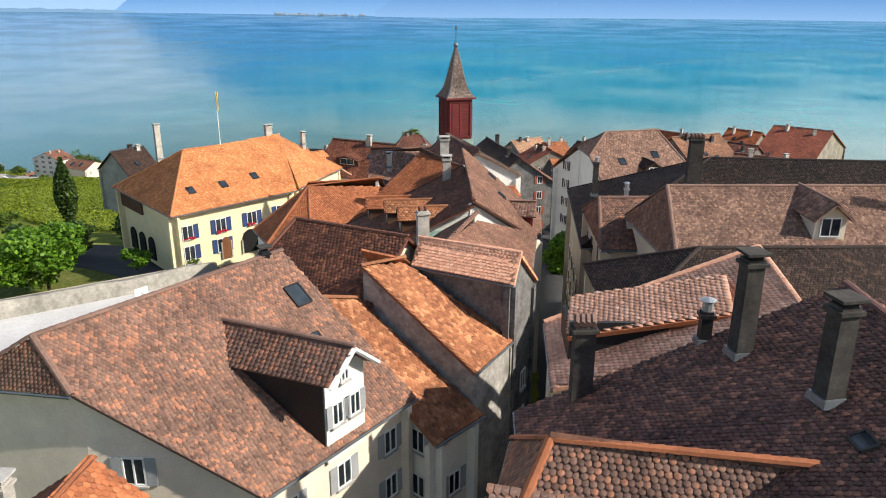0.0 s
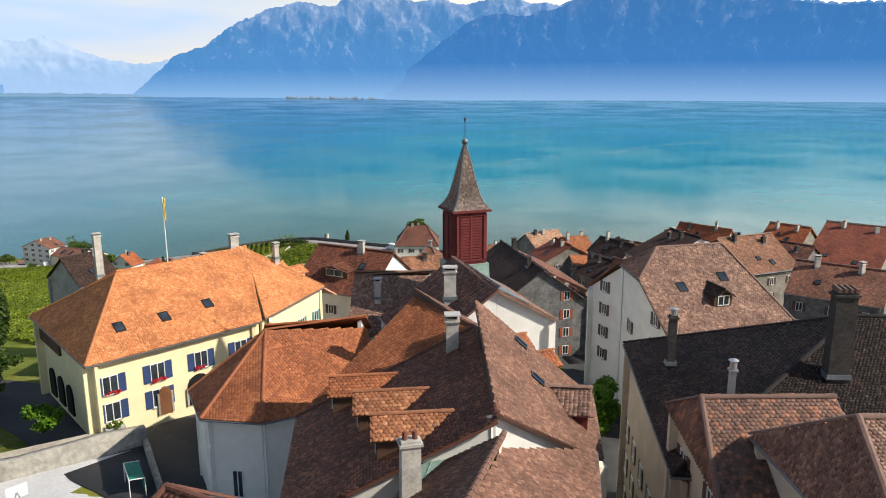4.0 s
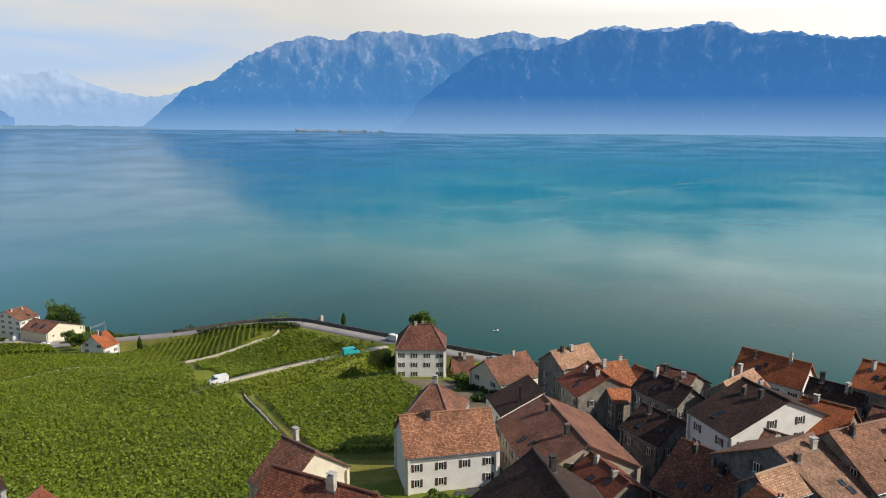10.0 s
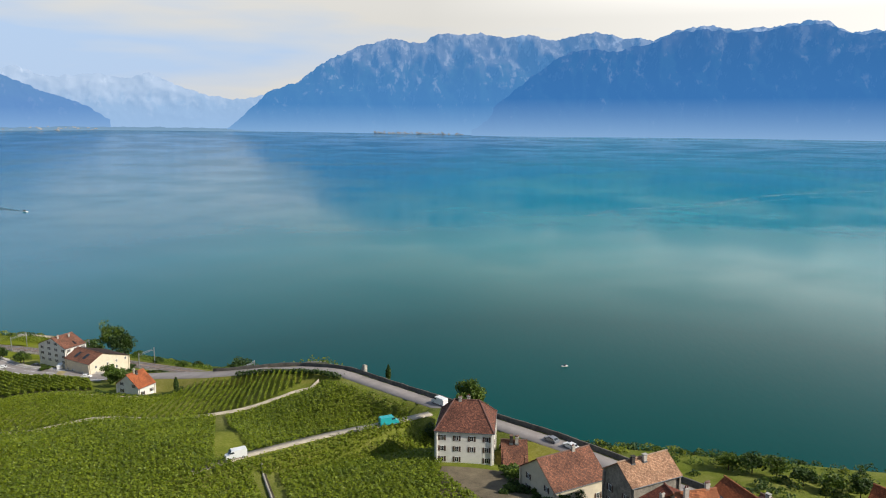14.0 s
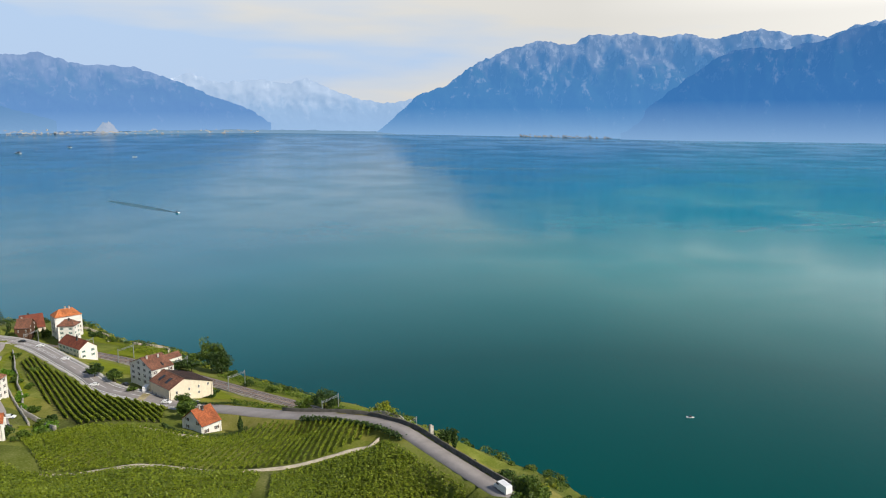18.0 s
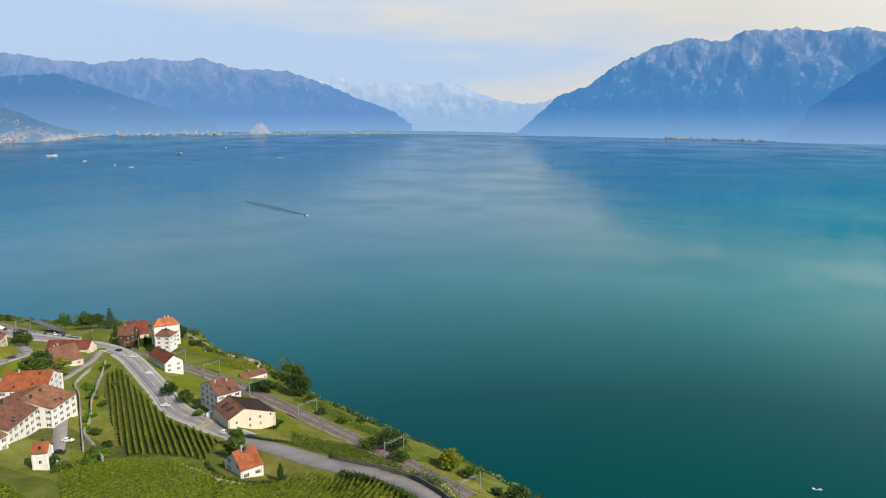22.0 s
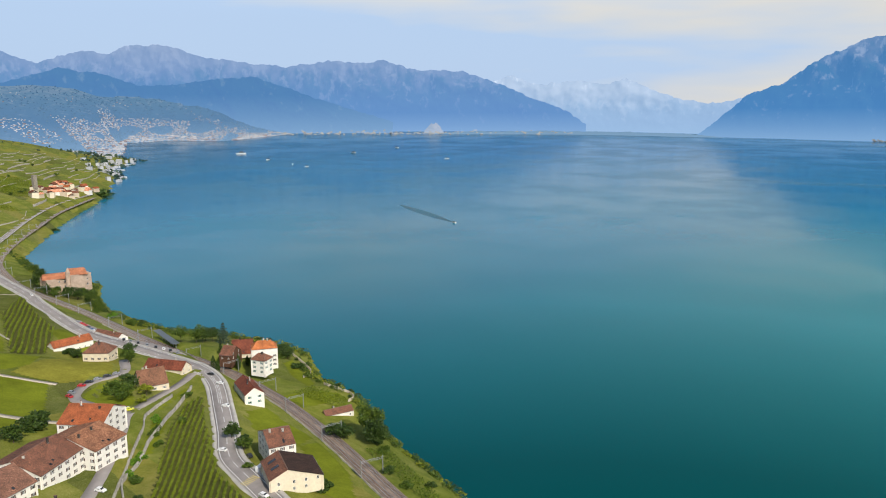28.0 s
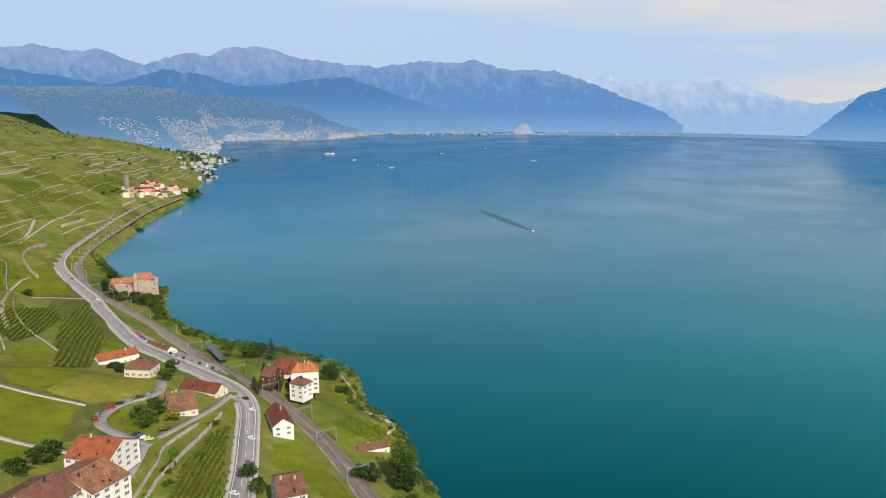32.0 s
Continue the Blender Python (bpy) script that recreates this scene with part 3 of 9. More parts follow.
gx = graded([(-4900, -1700, 80), (-1700, -900, 25), (-900, -430, 8), (-430, 130, 4), (130, 300, 12), (300, 2500, 110)])
gy = graded([(-1600, -100, 100), (-100, 30, 10), (30, 540, 4), (540, 860, 16), (860, 2600, 60)])
GX, GY = np.meshgrid(gx, gy)
GZ = ground(GX, GY)
_i = np.arange(len(gx) * len(gy)).reshape(len(gy), len(gx))
ground_ob = new("ground", quick_mesh("ground", np.stack([GX, GY, GZ], -1).reshape(-1, 3),
                np.stack([_i[:-1, :-1], _i[:-1, 1:], _i[1:, 1:], _i[1:, :-1]], -1).reshape(-1, 4), M_GROUND))
ground_ob.data.polygons.foreach_set("use_smooth", np.ones(len(ground_ob.data.polygons), bool))
tagged(ground_ob, "green grassy hillside sloping down to the lake", "ground", kind="structure")


def lake_rise(r, az):
    far = 25 + 45 * np.clip((-az - 5) / 30, 0, 1)
    return far * np.clip((r - 900) / 3750, 0, 1) ** 2


def lake_mesh():
    az = np.radians(np.arange(-130, 131, 2.0))
    rr = np.concatenate([np.arange(0, 900, 60), np.arange(900, 4700, 100), [4690]])
    A, R = np.meshgrid(az, rr)
    v = np.stack([np.sin(A) * R, 200 + np.cos(A) * R, lake_rise(R, np.degrees(A))], -1).reshape(-1, 3)
    i = np.arange(A.size).reshape(A.shape)
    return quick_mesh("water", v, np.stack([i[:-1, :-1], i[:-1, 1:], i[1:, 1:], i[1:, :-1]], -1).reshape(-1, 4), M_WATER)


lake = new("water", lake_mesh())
lake.data.polygons.foreach_set("use_smooth", np.ones(len(lake.data.polygons), bool))
tagged(lake, "calm turquoise lake turning blue in the distance", "lake", kind="structure")


# ---- the far shore ----
def mix3(a, b, f):
    return tuple(x + (y - x) * f for x, y in zip(a, b))


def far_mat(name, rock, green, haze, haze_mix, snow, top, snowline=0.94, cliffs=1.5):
    """Distant slopes of rock, woods and snow; miles of bright air are mixed in as a bluish glow."""
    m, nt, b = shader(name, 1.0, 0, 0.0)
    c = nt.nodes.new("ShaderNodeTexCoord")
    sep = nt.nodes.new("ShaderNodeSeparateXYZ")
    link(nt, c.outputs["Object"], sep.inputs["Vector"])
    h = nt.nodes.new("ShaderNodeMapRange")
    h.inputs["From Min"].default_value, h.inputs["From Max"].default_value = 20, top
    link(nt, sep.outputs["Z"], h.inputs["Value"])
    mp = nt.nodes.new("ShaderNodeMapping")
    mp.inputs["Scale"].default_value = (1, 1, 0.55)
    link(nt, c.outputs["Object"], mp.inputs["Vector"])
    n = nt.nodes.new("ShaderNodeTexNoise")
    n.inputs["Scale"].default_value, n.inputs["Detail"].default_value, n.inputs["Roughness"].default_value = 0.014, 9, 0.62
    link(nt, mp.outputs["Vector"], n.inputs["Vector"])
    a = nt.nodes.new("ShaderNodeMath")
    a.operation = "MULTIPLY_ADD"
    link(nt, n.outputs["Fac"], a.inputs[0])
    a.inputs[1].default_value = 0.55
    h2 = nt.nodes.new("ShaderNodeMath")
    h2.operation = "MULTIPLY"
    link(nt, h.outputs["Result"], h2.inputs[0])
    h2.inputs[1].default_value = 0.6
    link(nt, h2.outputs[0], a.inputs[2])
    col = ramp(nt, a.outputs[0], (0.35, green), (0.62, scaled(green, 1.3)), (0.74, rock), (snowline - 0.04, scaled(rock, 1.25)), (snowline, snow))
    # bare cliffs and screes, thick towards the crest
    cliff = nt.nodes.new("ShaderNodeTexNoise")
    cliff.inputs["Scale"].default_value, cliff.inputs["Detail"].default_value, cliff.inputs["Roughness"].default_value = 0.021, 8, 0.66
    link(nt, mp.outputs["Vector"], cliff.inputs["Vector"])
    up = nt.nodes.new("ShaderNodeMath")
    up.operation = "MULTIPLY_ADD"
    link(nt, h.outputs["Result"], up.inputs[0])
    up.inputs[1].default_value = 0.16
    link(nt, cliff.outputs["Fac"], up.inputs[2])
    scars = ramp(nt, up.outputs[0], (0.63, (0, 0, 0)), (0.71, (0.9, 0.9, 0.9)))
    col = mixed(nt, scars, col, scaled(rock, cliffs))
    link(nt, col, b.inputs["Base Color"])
    # emission stands for the haze, palest at the foot of the slopes
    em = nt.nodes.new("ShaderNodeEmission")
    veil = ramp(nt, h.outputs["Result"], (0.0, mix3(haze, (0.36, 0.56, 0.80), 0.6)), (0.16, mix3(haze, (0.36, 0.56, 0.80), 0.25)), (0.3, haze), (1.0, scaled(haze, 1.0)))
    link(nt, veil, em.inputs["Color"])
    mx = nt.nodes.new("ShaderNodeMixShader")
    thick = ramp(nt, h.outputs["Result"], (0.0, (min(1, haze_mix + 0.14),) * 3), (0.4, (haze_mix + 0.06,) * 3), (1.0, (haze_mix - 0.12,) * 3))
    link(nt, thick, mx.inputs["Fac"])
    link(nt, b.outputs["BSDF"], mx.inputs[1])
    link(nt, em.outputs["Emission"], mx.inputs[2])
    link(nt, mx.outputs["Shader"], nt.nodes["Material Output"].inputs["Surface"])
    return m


def far_range(name, label, profile, R, eye_z, mat, relief=60.0, depth=220.0, seed=0.0, foot=None, jag=0.0):
    """A chain of slopes whose skyline follows bearings and heights in degrees; ribs and gullies are real relief."""
    az = np.array([p[0] for p in profile])
    el = np.array([p[1] for p in profile])
    aa = np.arange(az[0], az[-1] + 0.01, 0.12)
    ee = np.interp(aa, az, el)
    rows = 34
    verts = []
    for a, e in zip(aa, ee):
        e += jag * noise.fractal((a * 1.9, seed, 0.3), 0.8, 2.2, 4)
        A = radians(a)
        top = eye_z + R * math.tan(radians(e))
        low = (lake_rise(np.array(R), np.array(a)) if foot is None else foot) - 6
        for j in range(rows):
            t = j / (rows - 1)
            z = low + (top - low) * t
            n = noise.ridged_multi_fractal((a * 0.34, z * 0.0042, seed), 1.0, 2.1, 6, 1.0, 2.0) - 1.1
            fade = math.sin(math.pi * min(1.0, t * 0.93 + 0.04))
            r = R - depth * (1 - t) * 0.9 - relief * n * (0.25 + 0.75 * fade) * min(1.0, (top - low) / 250.0)
            r = min(r, 4850)
            verts.append((math.sin(A) * r, 200 + math.cos(A) * r, z))
    i = np.arange(len(aa) * rows).reshape(len(aa), rows)
    me = quick_mesh(name, verts, np.stack([i[:-1, :-1], i[1:, :-1], i[1:, 1:], i[:-1, 1:]], -1).reshape(-1, 4), mat)
    me.polygons.foreach_set("use_smooth", np.ones(len(me.polygons), bool))
    ob = new(name, me)
    return tagged(ob, label, "mountains", kind="structure")


GRAMMONT = [(-27.2, -1.1), (-26.5, -0.6), (-25.2, 0.6), (-23.9, 1.72), (-22.9, 2.22), (-21.4, 2.62), (-20.9, 3.22), (-19.5, 4.12), (-17.1, 5.17), (-15, 5.72),
            (-12.4, 5.47), (-10.6, 6.27), (-9.3, 6.02), (-7.8, 6.22), (-6.1, 5.82), (-3.75, 6.12), (-2.5, 5.62), (0.9, 6.22), (3.2, 5.72), (5.0, 5.52), (6.9, 6.32),
            (8.9, 6.39), (10.9, 6.07), (12.8, 6.16), (14.9, 6.48), (16.5, 6.42), (18.1, 5.62), (20.2, 5.72), (23.6, 5.12), (26, 5.12), (36, 4.72), (50, 3.62),
            (75, 2.62), (110, 1.62)]
FORERANGE = [(-8.4, -0.6), (-7.0, 0.4), (-5.2, 1.9), (-3.5, 3.2), (-2.0, 4.3), (-0.8, 4.85), (0.9, 4.95), (2.4, 4.75), (3.4, 5.1), (5.0, 5.3), (6.9, 6.15), (8.9, 6.2), (10.9, 5.9), (12.8, 6.0),
             (14.9, 6.3), (16.5, 6.25), (18.1, 5.45), (20.2, 5.55), (23.6, 4.95), (26, 4.95), (36, 4.55), (50, 3.5), (75, 2.5), (110, 1.5)]
SNOWY = [(-46, 1.9), (-41.8, 2.66), (-40.6, 3.05), (-38.6, 2.3), (-35.7, 2.7), (-34.1, 2.33), (-32.2, 2.75), (-30.3, 1.95), (-28.6, 1.3), (-26.5, 0.9),
         (-24.4, 1.2), (-22, 0.5)]
NORTHERN = [(-125, 5.0), (-100, 5.2), (-83.5, 4.45), (-82.3, 4.15), (-80.6, 4.45), (-78.6, 4.1), (-76.5, 4.25), (-73.8, 3.3), (-72.1, 3.9), (-70.6, 4.15), (-69.4, 4.0),
            (-68.1, 4.6), (-65.7, 4.73), (-62.9, 3.9), (-59.6, 3.5), (-57, 3.4), (-54.5, 3.8), (-51.9, 3.75), (-50.2, 3.87), (-47.7, 3.15),
            (-44.3, 3.1), (-42.3, 2.5), (-39.4, 1.25), (-36.1, 0.0), (-34.9, -0.8)]
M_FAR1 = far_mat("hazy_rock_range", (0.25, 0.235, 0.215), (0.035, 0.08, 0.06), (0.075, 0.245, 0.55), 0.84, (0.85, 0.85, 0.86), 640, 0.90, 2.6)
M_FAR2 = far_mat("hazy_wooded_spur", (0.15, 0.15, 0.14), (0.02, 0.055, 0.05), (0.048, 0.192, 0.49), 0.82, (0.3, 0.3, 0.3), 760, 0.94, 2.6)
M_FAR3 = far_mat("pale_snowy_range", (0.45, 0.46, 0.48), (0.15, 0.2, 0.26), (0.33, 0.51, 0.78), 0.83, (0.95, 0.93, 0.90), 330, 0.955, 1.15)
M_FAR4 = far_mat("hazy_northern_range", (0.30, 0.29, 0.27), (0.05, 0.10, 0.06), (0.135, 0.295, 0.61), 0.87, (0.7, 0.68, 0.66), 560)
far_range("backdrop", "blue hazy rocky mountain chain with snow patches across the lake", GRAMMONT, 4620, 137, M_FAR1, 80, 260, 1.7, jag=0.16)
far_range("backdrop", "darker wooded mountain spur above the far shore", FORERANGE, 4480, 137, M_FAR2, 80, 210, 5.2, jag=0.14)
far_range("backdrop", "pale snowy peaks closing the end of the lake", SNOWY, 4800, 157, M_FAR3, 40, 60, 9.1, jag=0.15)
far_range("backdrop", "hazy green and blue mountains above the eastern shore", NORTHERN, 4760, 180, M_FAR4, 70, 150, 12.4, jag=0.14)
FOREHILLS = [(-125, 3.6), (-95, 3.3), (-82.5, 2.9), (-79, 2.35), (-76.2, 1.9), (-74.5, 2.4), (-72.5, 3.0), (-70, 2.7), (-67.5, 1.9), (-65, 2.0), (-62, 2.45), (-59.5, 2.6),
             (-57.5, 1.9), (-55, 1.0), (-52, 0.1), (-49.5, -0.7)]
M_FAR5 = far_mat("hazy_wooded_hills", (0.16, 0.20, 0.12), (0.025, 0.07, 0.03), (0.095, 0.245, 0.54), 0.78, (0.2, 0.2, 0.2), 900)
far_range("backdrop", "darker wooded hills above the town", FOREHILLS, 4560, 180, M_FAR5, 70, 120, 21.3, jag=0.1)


def scree(az, width, high):
    """A fan of pale rubble under a quarry, leaning on the mountain's foot."""
    rows, v = 12, []
    for j in range(rows + 1):
        t = j / rows
        for i in range(-6, 7):
            u = i / 6
            a = radians(az + width * u * (1.0 - 0.72 * t) + 0.05 * noise.noise((u * 3, t * 5, az)))
            r = 4395 + 60 * t + 26 * u * u + 10 * noise.noise((u * 4, t * 6, az + 3))
            v.append((math.sin(a) * r, 200 + math.cos(a) * r, float(lake_rise(np.array(4400.0), np.array(az))) - 3 + high * t * (1 + 0.12 * noise.noise((u * 5, t, az)))))
    q = [(j * 13 + i, j * 13 + i + 1, j * 13 + i + 14, j * 13 + i + 13) for j in range(rows) for i in range(12)]
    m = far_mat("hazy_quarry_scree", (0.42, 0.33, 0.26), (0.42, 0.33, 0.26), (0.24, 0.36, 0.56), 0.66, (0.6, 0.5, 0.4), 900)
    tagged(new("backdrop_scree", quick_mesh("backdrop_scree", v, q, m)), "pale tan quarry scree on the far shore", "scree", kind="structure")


scree(-46.4, 0.85, 62)
scree(-43.3, 0.45, 26)



# ---- houses ----
def slope_uv(quad):
    """Metres along the eave and up the slope for each corner."""
    a, b = Vector(quad[0]), Vector(quad[1])
    u = (b - a).normalized()
    n = (b - a).cross(Vector(quad[-1]) - a).normalized()
    v = n.cross(u)
    return [((Vector(p) - a).dot(u), (Vector(p) - a).dot(v)) for p in quad]


TILE_W, TILE_H = 0.25, 0.22


def tile_field(quad, w=TILE_W, h=TILE_H, lift=0.05, seed=0):
    """Round-ended clay tiles in overlapping courses over one slope; the first two corners are the eave."""
    rng = np.random.default_rng(seed)
    q = [Vector(p) for p in quad]
    a, b = q[0], q[1]
    u = (b - a).normalized()
    n = (b - a).cross(q[-1] - a).normalized()
    v = n.cross(u)
    flat = np.array(slope_uv(quad))
    top = flat[:, 1].max()
    V, k = [], 0
    poly = list(flat) + [flat[0]]
    A, U, VV, N = (np.array(x) for x in (a, u, v, n))
    for row in range(int(top / h) + 1):
        y = row * h
        ym = min(y + h * 0.5, top - 1e-3)
        xs = []
        for (x0, y0), (x1, y1) in zip(poly[:-1], poly[1:]):
            if (y0 <= ym) != (y1 <= ym):
                xs.append(x0 + (ym - y0) / (y1 - y0) * (x1 - x0))
        if len(xs) < 2:
            continue
        lo, hi = min(xs), max(xs)
        cs = np.arange(lo + (w / 2 if row % 2 else w), hi - w * 0.2, w)
        if not len(cs):
            continue
        m = len(cs)
        jit = rng.normal(0, 0.010, (m, 3))
        P = A + np.outer(cs + jit[:, 0], U) + VV * y + np.outer(jit[:, 1], VV) + np.outer(np.abs(jit[:, 2]) * 0.8, N)
        hw = w * 0.47
        back, front, thick = h * 1.35, -0.02, 0.035
        for du, dv, dn in ((-hw, back, lift * 0.35), (hw, back, lift * 0.35), (hw, front + 0.05, lift + 0.02), (0, front - 0.04, lift + 0.022),
                           (-hw, front + 0.05, lift + 0.02), (hw, front + 0.05, lift + 0.02 - thick), (0, front - 0.04, lift + 0.022 - thick),
                           (-hw, front + 0.05, lift + 0.02 - thick)):
            V.append(P + U * du + VV * dv + N * dn)
        k += 1
    return V


def tiles_mesh(name, quads, mat, seed=0, **kw):
    blocks, tri = [], []
    base = 0
    for i, q in enumerate(quads):
        V = tile_field(q, seed=seed + i, **kw)
        for g in range(0, len(V), 8):
            m = len(V[g])
            blocks.append(np.stack(V[g:g + 8], 1).reshape(-1, 3))
            s = base + np.arange(m) * 8
            for f in ((0, 4, 1), (4, 2, 1), (4, 3, 2), (4, 7, 6), (4, 6, 3), (3, 6, 5), (3, 5, 2)):
                tri.append(np.stack([s + f[0], s + f[1], s + f[2]], 1))
            base += 8 * m
    if not blocks:
        return None
    return quick_mesh(name, np.concatenate(blocks), np.concatenate(tri), mat)


def tile_pieces(parent, quad, mat, n, skip=0, w=TILE_W, h=TILE_H, lift=0.05):
    """The first courses of a slope as single tiles; gives the rest of the slope."""
    q = planar(quad)
    a, b = Vector(q[0]), Vector(q[1])
    L = (b - a).length
    u = (b - a).normalized()
    nn = (b - a).cross(Vector(q[-1]) - a).normalized()
    v = nn.cross(u)
    hw = w * 0.47
    pts = ((-hw, h * 1.35, lift * 0.35), (hw, h * 1.35, lift * 0.35), (hw, 0.03, lift + 0.02), (0, -0.06, lift + 0.022), (-hw, 0.03, lift + 0.02),
           (hw, 0.03, lift - 0.015), (0, -0.06, lift - 0.013), (-hw, 0.03, lift - 0.015))
    me = mesh_of("tile", pts, ((0, 4, 3, 2, 1), (4, 7, 6, 3), (3, 6, 5, 2)), mat)
    rot = Matrix((u, v, nn)).transposed().to_4x4()
    rg = random.Random(n)
    per = int(L / w) - 1
    for k in range(n):
        row, c = divmod(k, per)
        row += skip
        p = a + u * (w * (c + 0.75 + 0.5 * (row % 2)) + rg.gauss(0, 0.008)) + v * (row * h + rg.gauss(0, 0.008)) + nn * (0.045 + abs(rg.gauss(0, 0.006)))
        ob = new("tile", me)
        ob.parent = parent
        ob.matrix_basis = Matrix.Translation(p) @ rot


def cap_row(bag, a, b, r=0.14, step=0.42):
    """Half-round ridge tiles laid end over end."""
    a, b = Vector(a), Vector(b)
    d = b - a
    n = max(1, int(d.length / step))
    u = d.normalized()
    s = u.cross(Vector((0, 0, 1))).normalized()
    t = s.cross(u)
    for i in range(n):
        p, q = a + d * (i / n), a + d * ((i + 1.12) / n)
        k = len(bag.v)
        for c, rr in ((p, r * 1.1), (q, r * 0.92)):
            for w in range(5):
                ang = math.pi * w / 4
                bag.v.append(tuple(c + s * math.cos(ang) * rr + t * math.sin(ang) * rr * 0.85))
        for w in range(4):
            bag.f.append((k + w, k + w + 1, k + 6 + w, k + 5 + w))
        bag.f.append((k, k + 4, k + 3, k + 2, k + 1)[::-1])
        bag.f.append((k + 5, k + 6, k + 7, k + 8, k + 9)[::-1])


def gable(A, B, wl, wr, zl, zr, hA=0.0, hB=0.0):
    """Slopes of a ridged roof; wl, wr: half widths left and right of A to B; hA, hB: run of a hip at an end."""
    A, B = Vector(A), Vector(B)
    u = (B - A).copy()
    u.z = 0
    u.normalize()
    n = Vector((-u.y, u.x, 0))

    def at(p, along, across, z):
        q = p + u * along + n * across
        return (q.x, q.y, z)

    al, ar = at(A, -hA, wl, zl), at(A, -hA, -wr, zr)
    bl, br = at(B, hB, wl, zl), at(B, hB, -wr, zr)
    out = [(ar, br, tuple(B), tuple(A)), (bl, al, tuple(A), tuple(B))]
    if hA:
        out.append((al, ar, tuple(A)))
    if hB:
        out.append((br, bl, tuple(B)))
    return out


def planar(q):
    """The slope with every corner brought into the plane of its eave and last corner."""
    a, b, c = Vector(q[0]), Vector(q[1]), Vector(q[-1])
    n = (b - a).cross(c - a)
    if abs(n.z) < 1e-6:
        return list(q)
    return [(p[0], p[1], a.z - (n.x * (p[0] - a.x) + n.y * (p[1] - a.y)) / n.z) for p in q]


def upward(q):
    """The same slope, wound so that it faces the sky."""
    a, b, c = Vector(q[0]), Vector(q[1]), Vector(q[-1])
    return list(q) if (b - a).cross(c - a).z > 0 else [q[1], q[0]] + list(q[:1:-1])


def key(p):
    return tuple(round(c, 2) for c in p)


def window(parent, p, out, w, h, shutters=None, flowers=False, near=True):
    """A window on a wall: p the middle of its foot, out the wall's outward direction."""
    side = Vector((-out.y, out.x, 0))
    rz = math.atan2(side.y, side.x)
    c = Vector(p) + Vector((0, 0, h / 2))
    t = 0.07
    xs, ys = (-w / 2, -w / 2 + t, -t / 2, t / 2, w / 2 - t, w / 2), (-h / 2, -h / 2 + t, h / 2 - t, h / 2)
    bars = Bag()
    for depth in (0.07, 0.0):
        bars.v += [tuple(c + side * x + out * depth + Vector((0, 0, y))) for y in ys for x in xs]
    for j in range(3):
        for i in range(5):
            if j != 1 or i not in (1, 3):
                k = j * 6 + i
                bars.f.append((k, k + 1, k + 7, k + 6))
    for ring in ((0, 5, 23, 18), (7, 8, 14, 13), (9, 10, 16, 15)):
        for i, j in zip(ring, ring[1:] + ring[:1]):
            bars.f.append((j, i, i + 24, j + 24))
    ob = part("window", bars.mesh("window_frame", M_FRAME), parent)
    part("pane", Bag().box(c + out * 0.008, (w - 0.12, 0.012, h - 0.12), rz).mesh("pane", M_GLASS), ob, world=False).matrix_parent_inverse = Matrix.Identity(4)
    if near:
        part("sill", Bag().box(Vector(p) + out * 0.07 - Vector((0, 0, 0.04)), (w + 0.16, 0.18, 0.08), rz).mesh("sill", M_CONC), ob)
        ob.children[-1].matrix_parent_inverse = Matrix.Identity(4)
    if shutters:
        for s in (-1, 1):
            sh = Bag().box(c + side * (s * (w * 0.76)) + out * 0.05, (w * 0.48, 0.05, h), rz)
            so = part("shutter", sh.mesh("shutter", shutters), ob)
            so.matrix_parent_inverse = Matrix.Identity(4)
    if flowers:
        fb = Bag()
        for k in range(14):
            fb.box(Vector(p) + out * random.uniform(0.12, 0.3) + side * random.uniform(-w * 0.5, w * 0.5) + Vector((0, 0, random.uniform(0.0, 0.3))),
                   (0.16, 0.16, 0.14), random.random() * 3)
        part("flower_box", fb.mesh("flower_box", M_RED), ob, "red geraniums in a window box").matrix_parent_inverse = Matrix.Identity(4)
    return ob


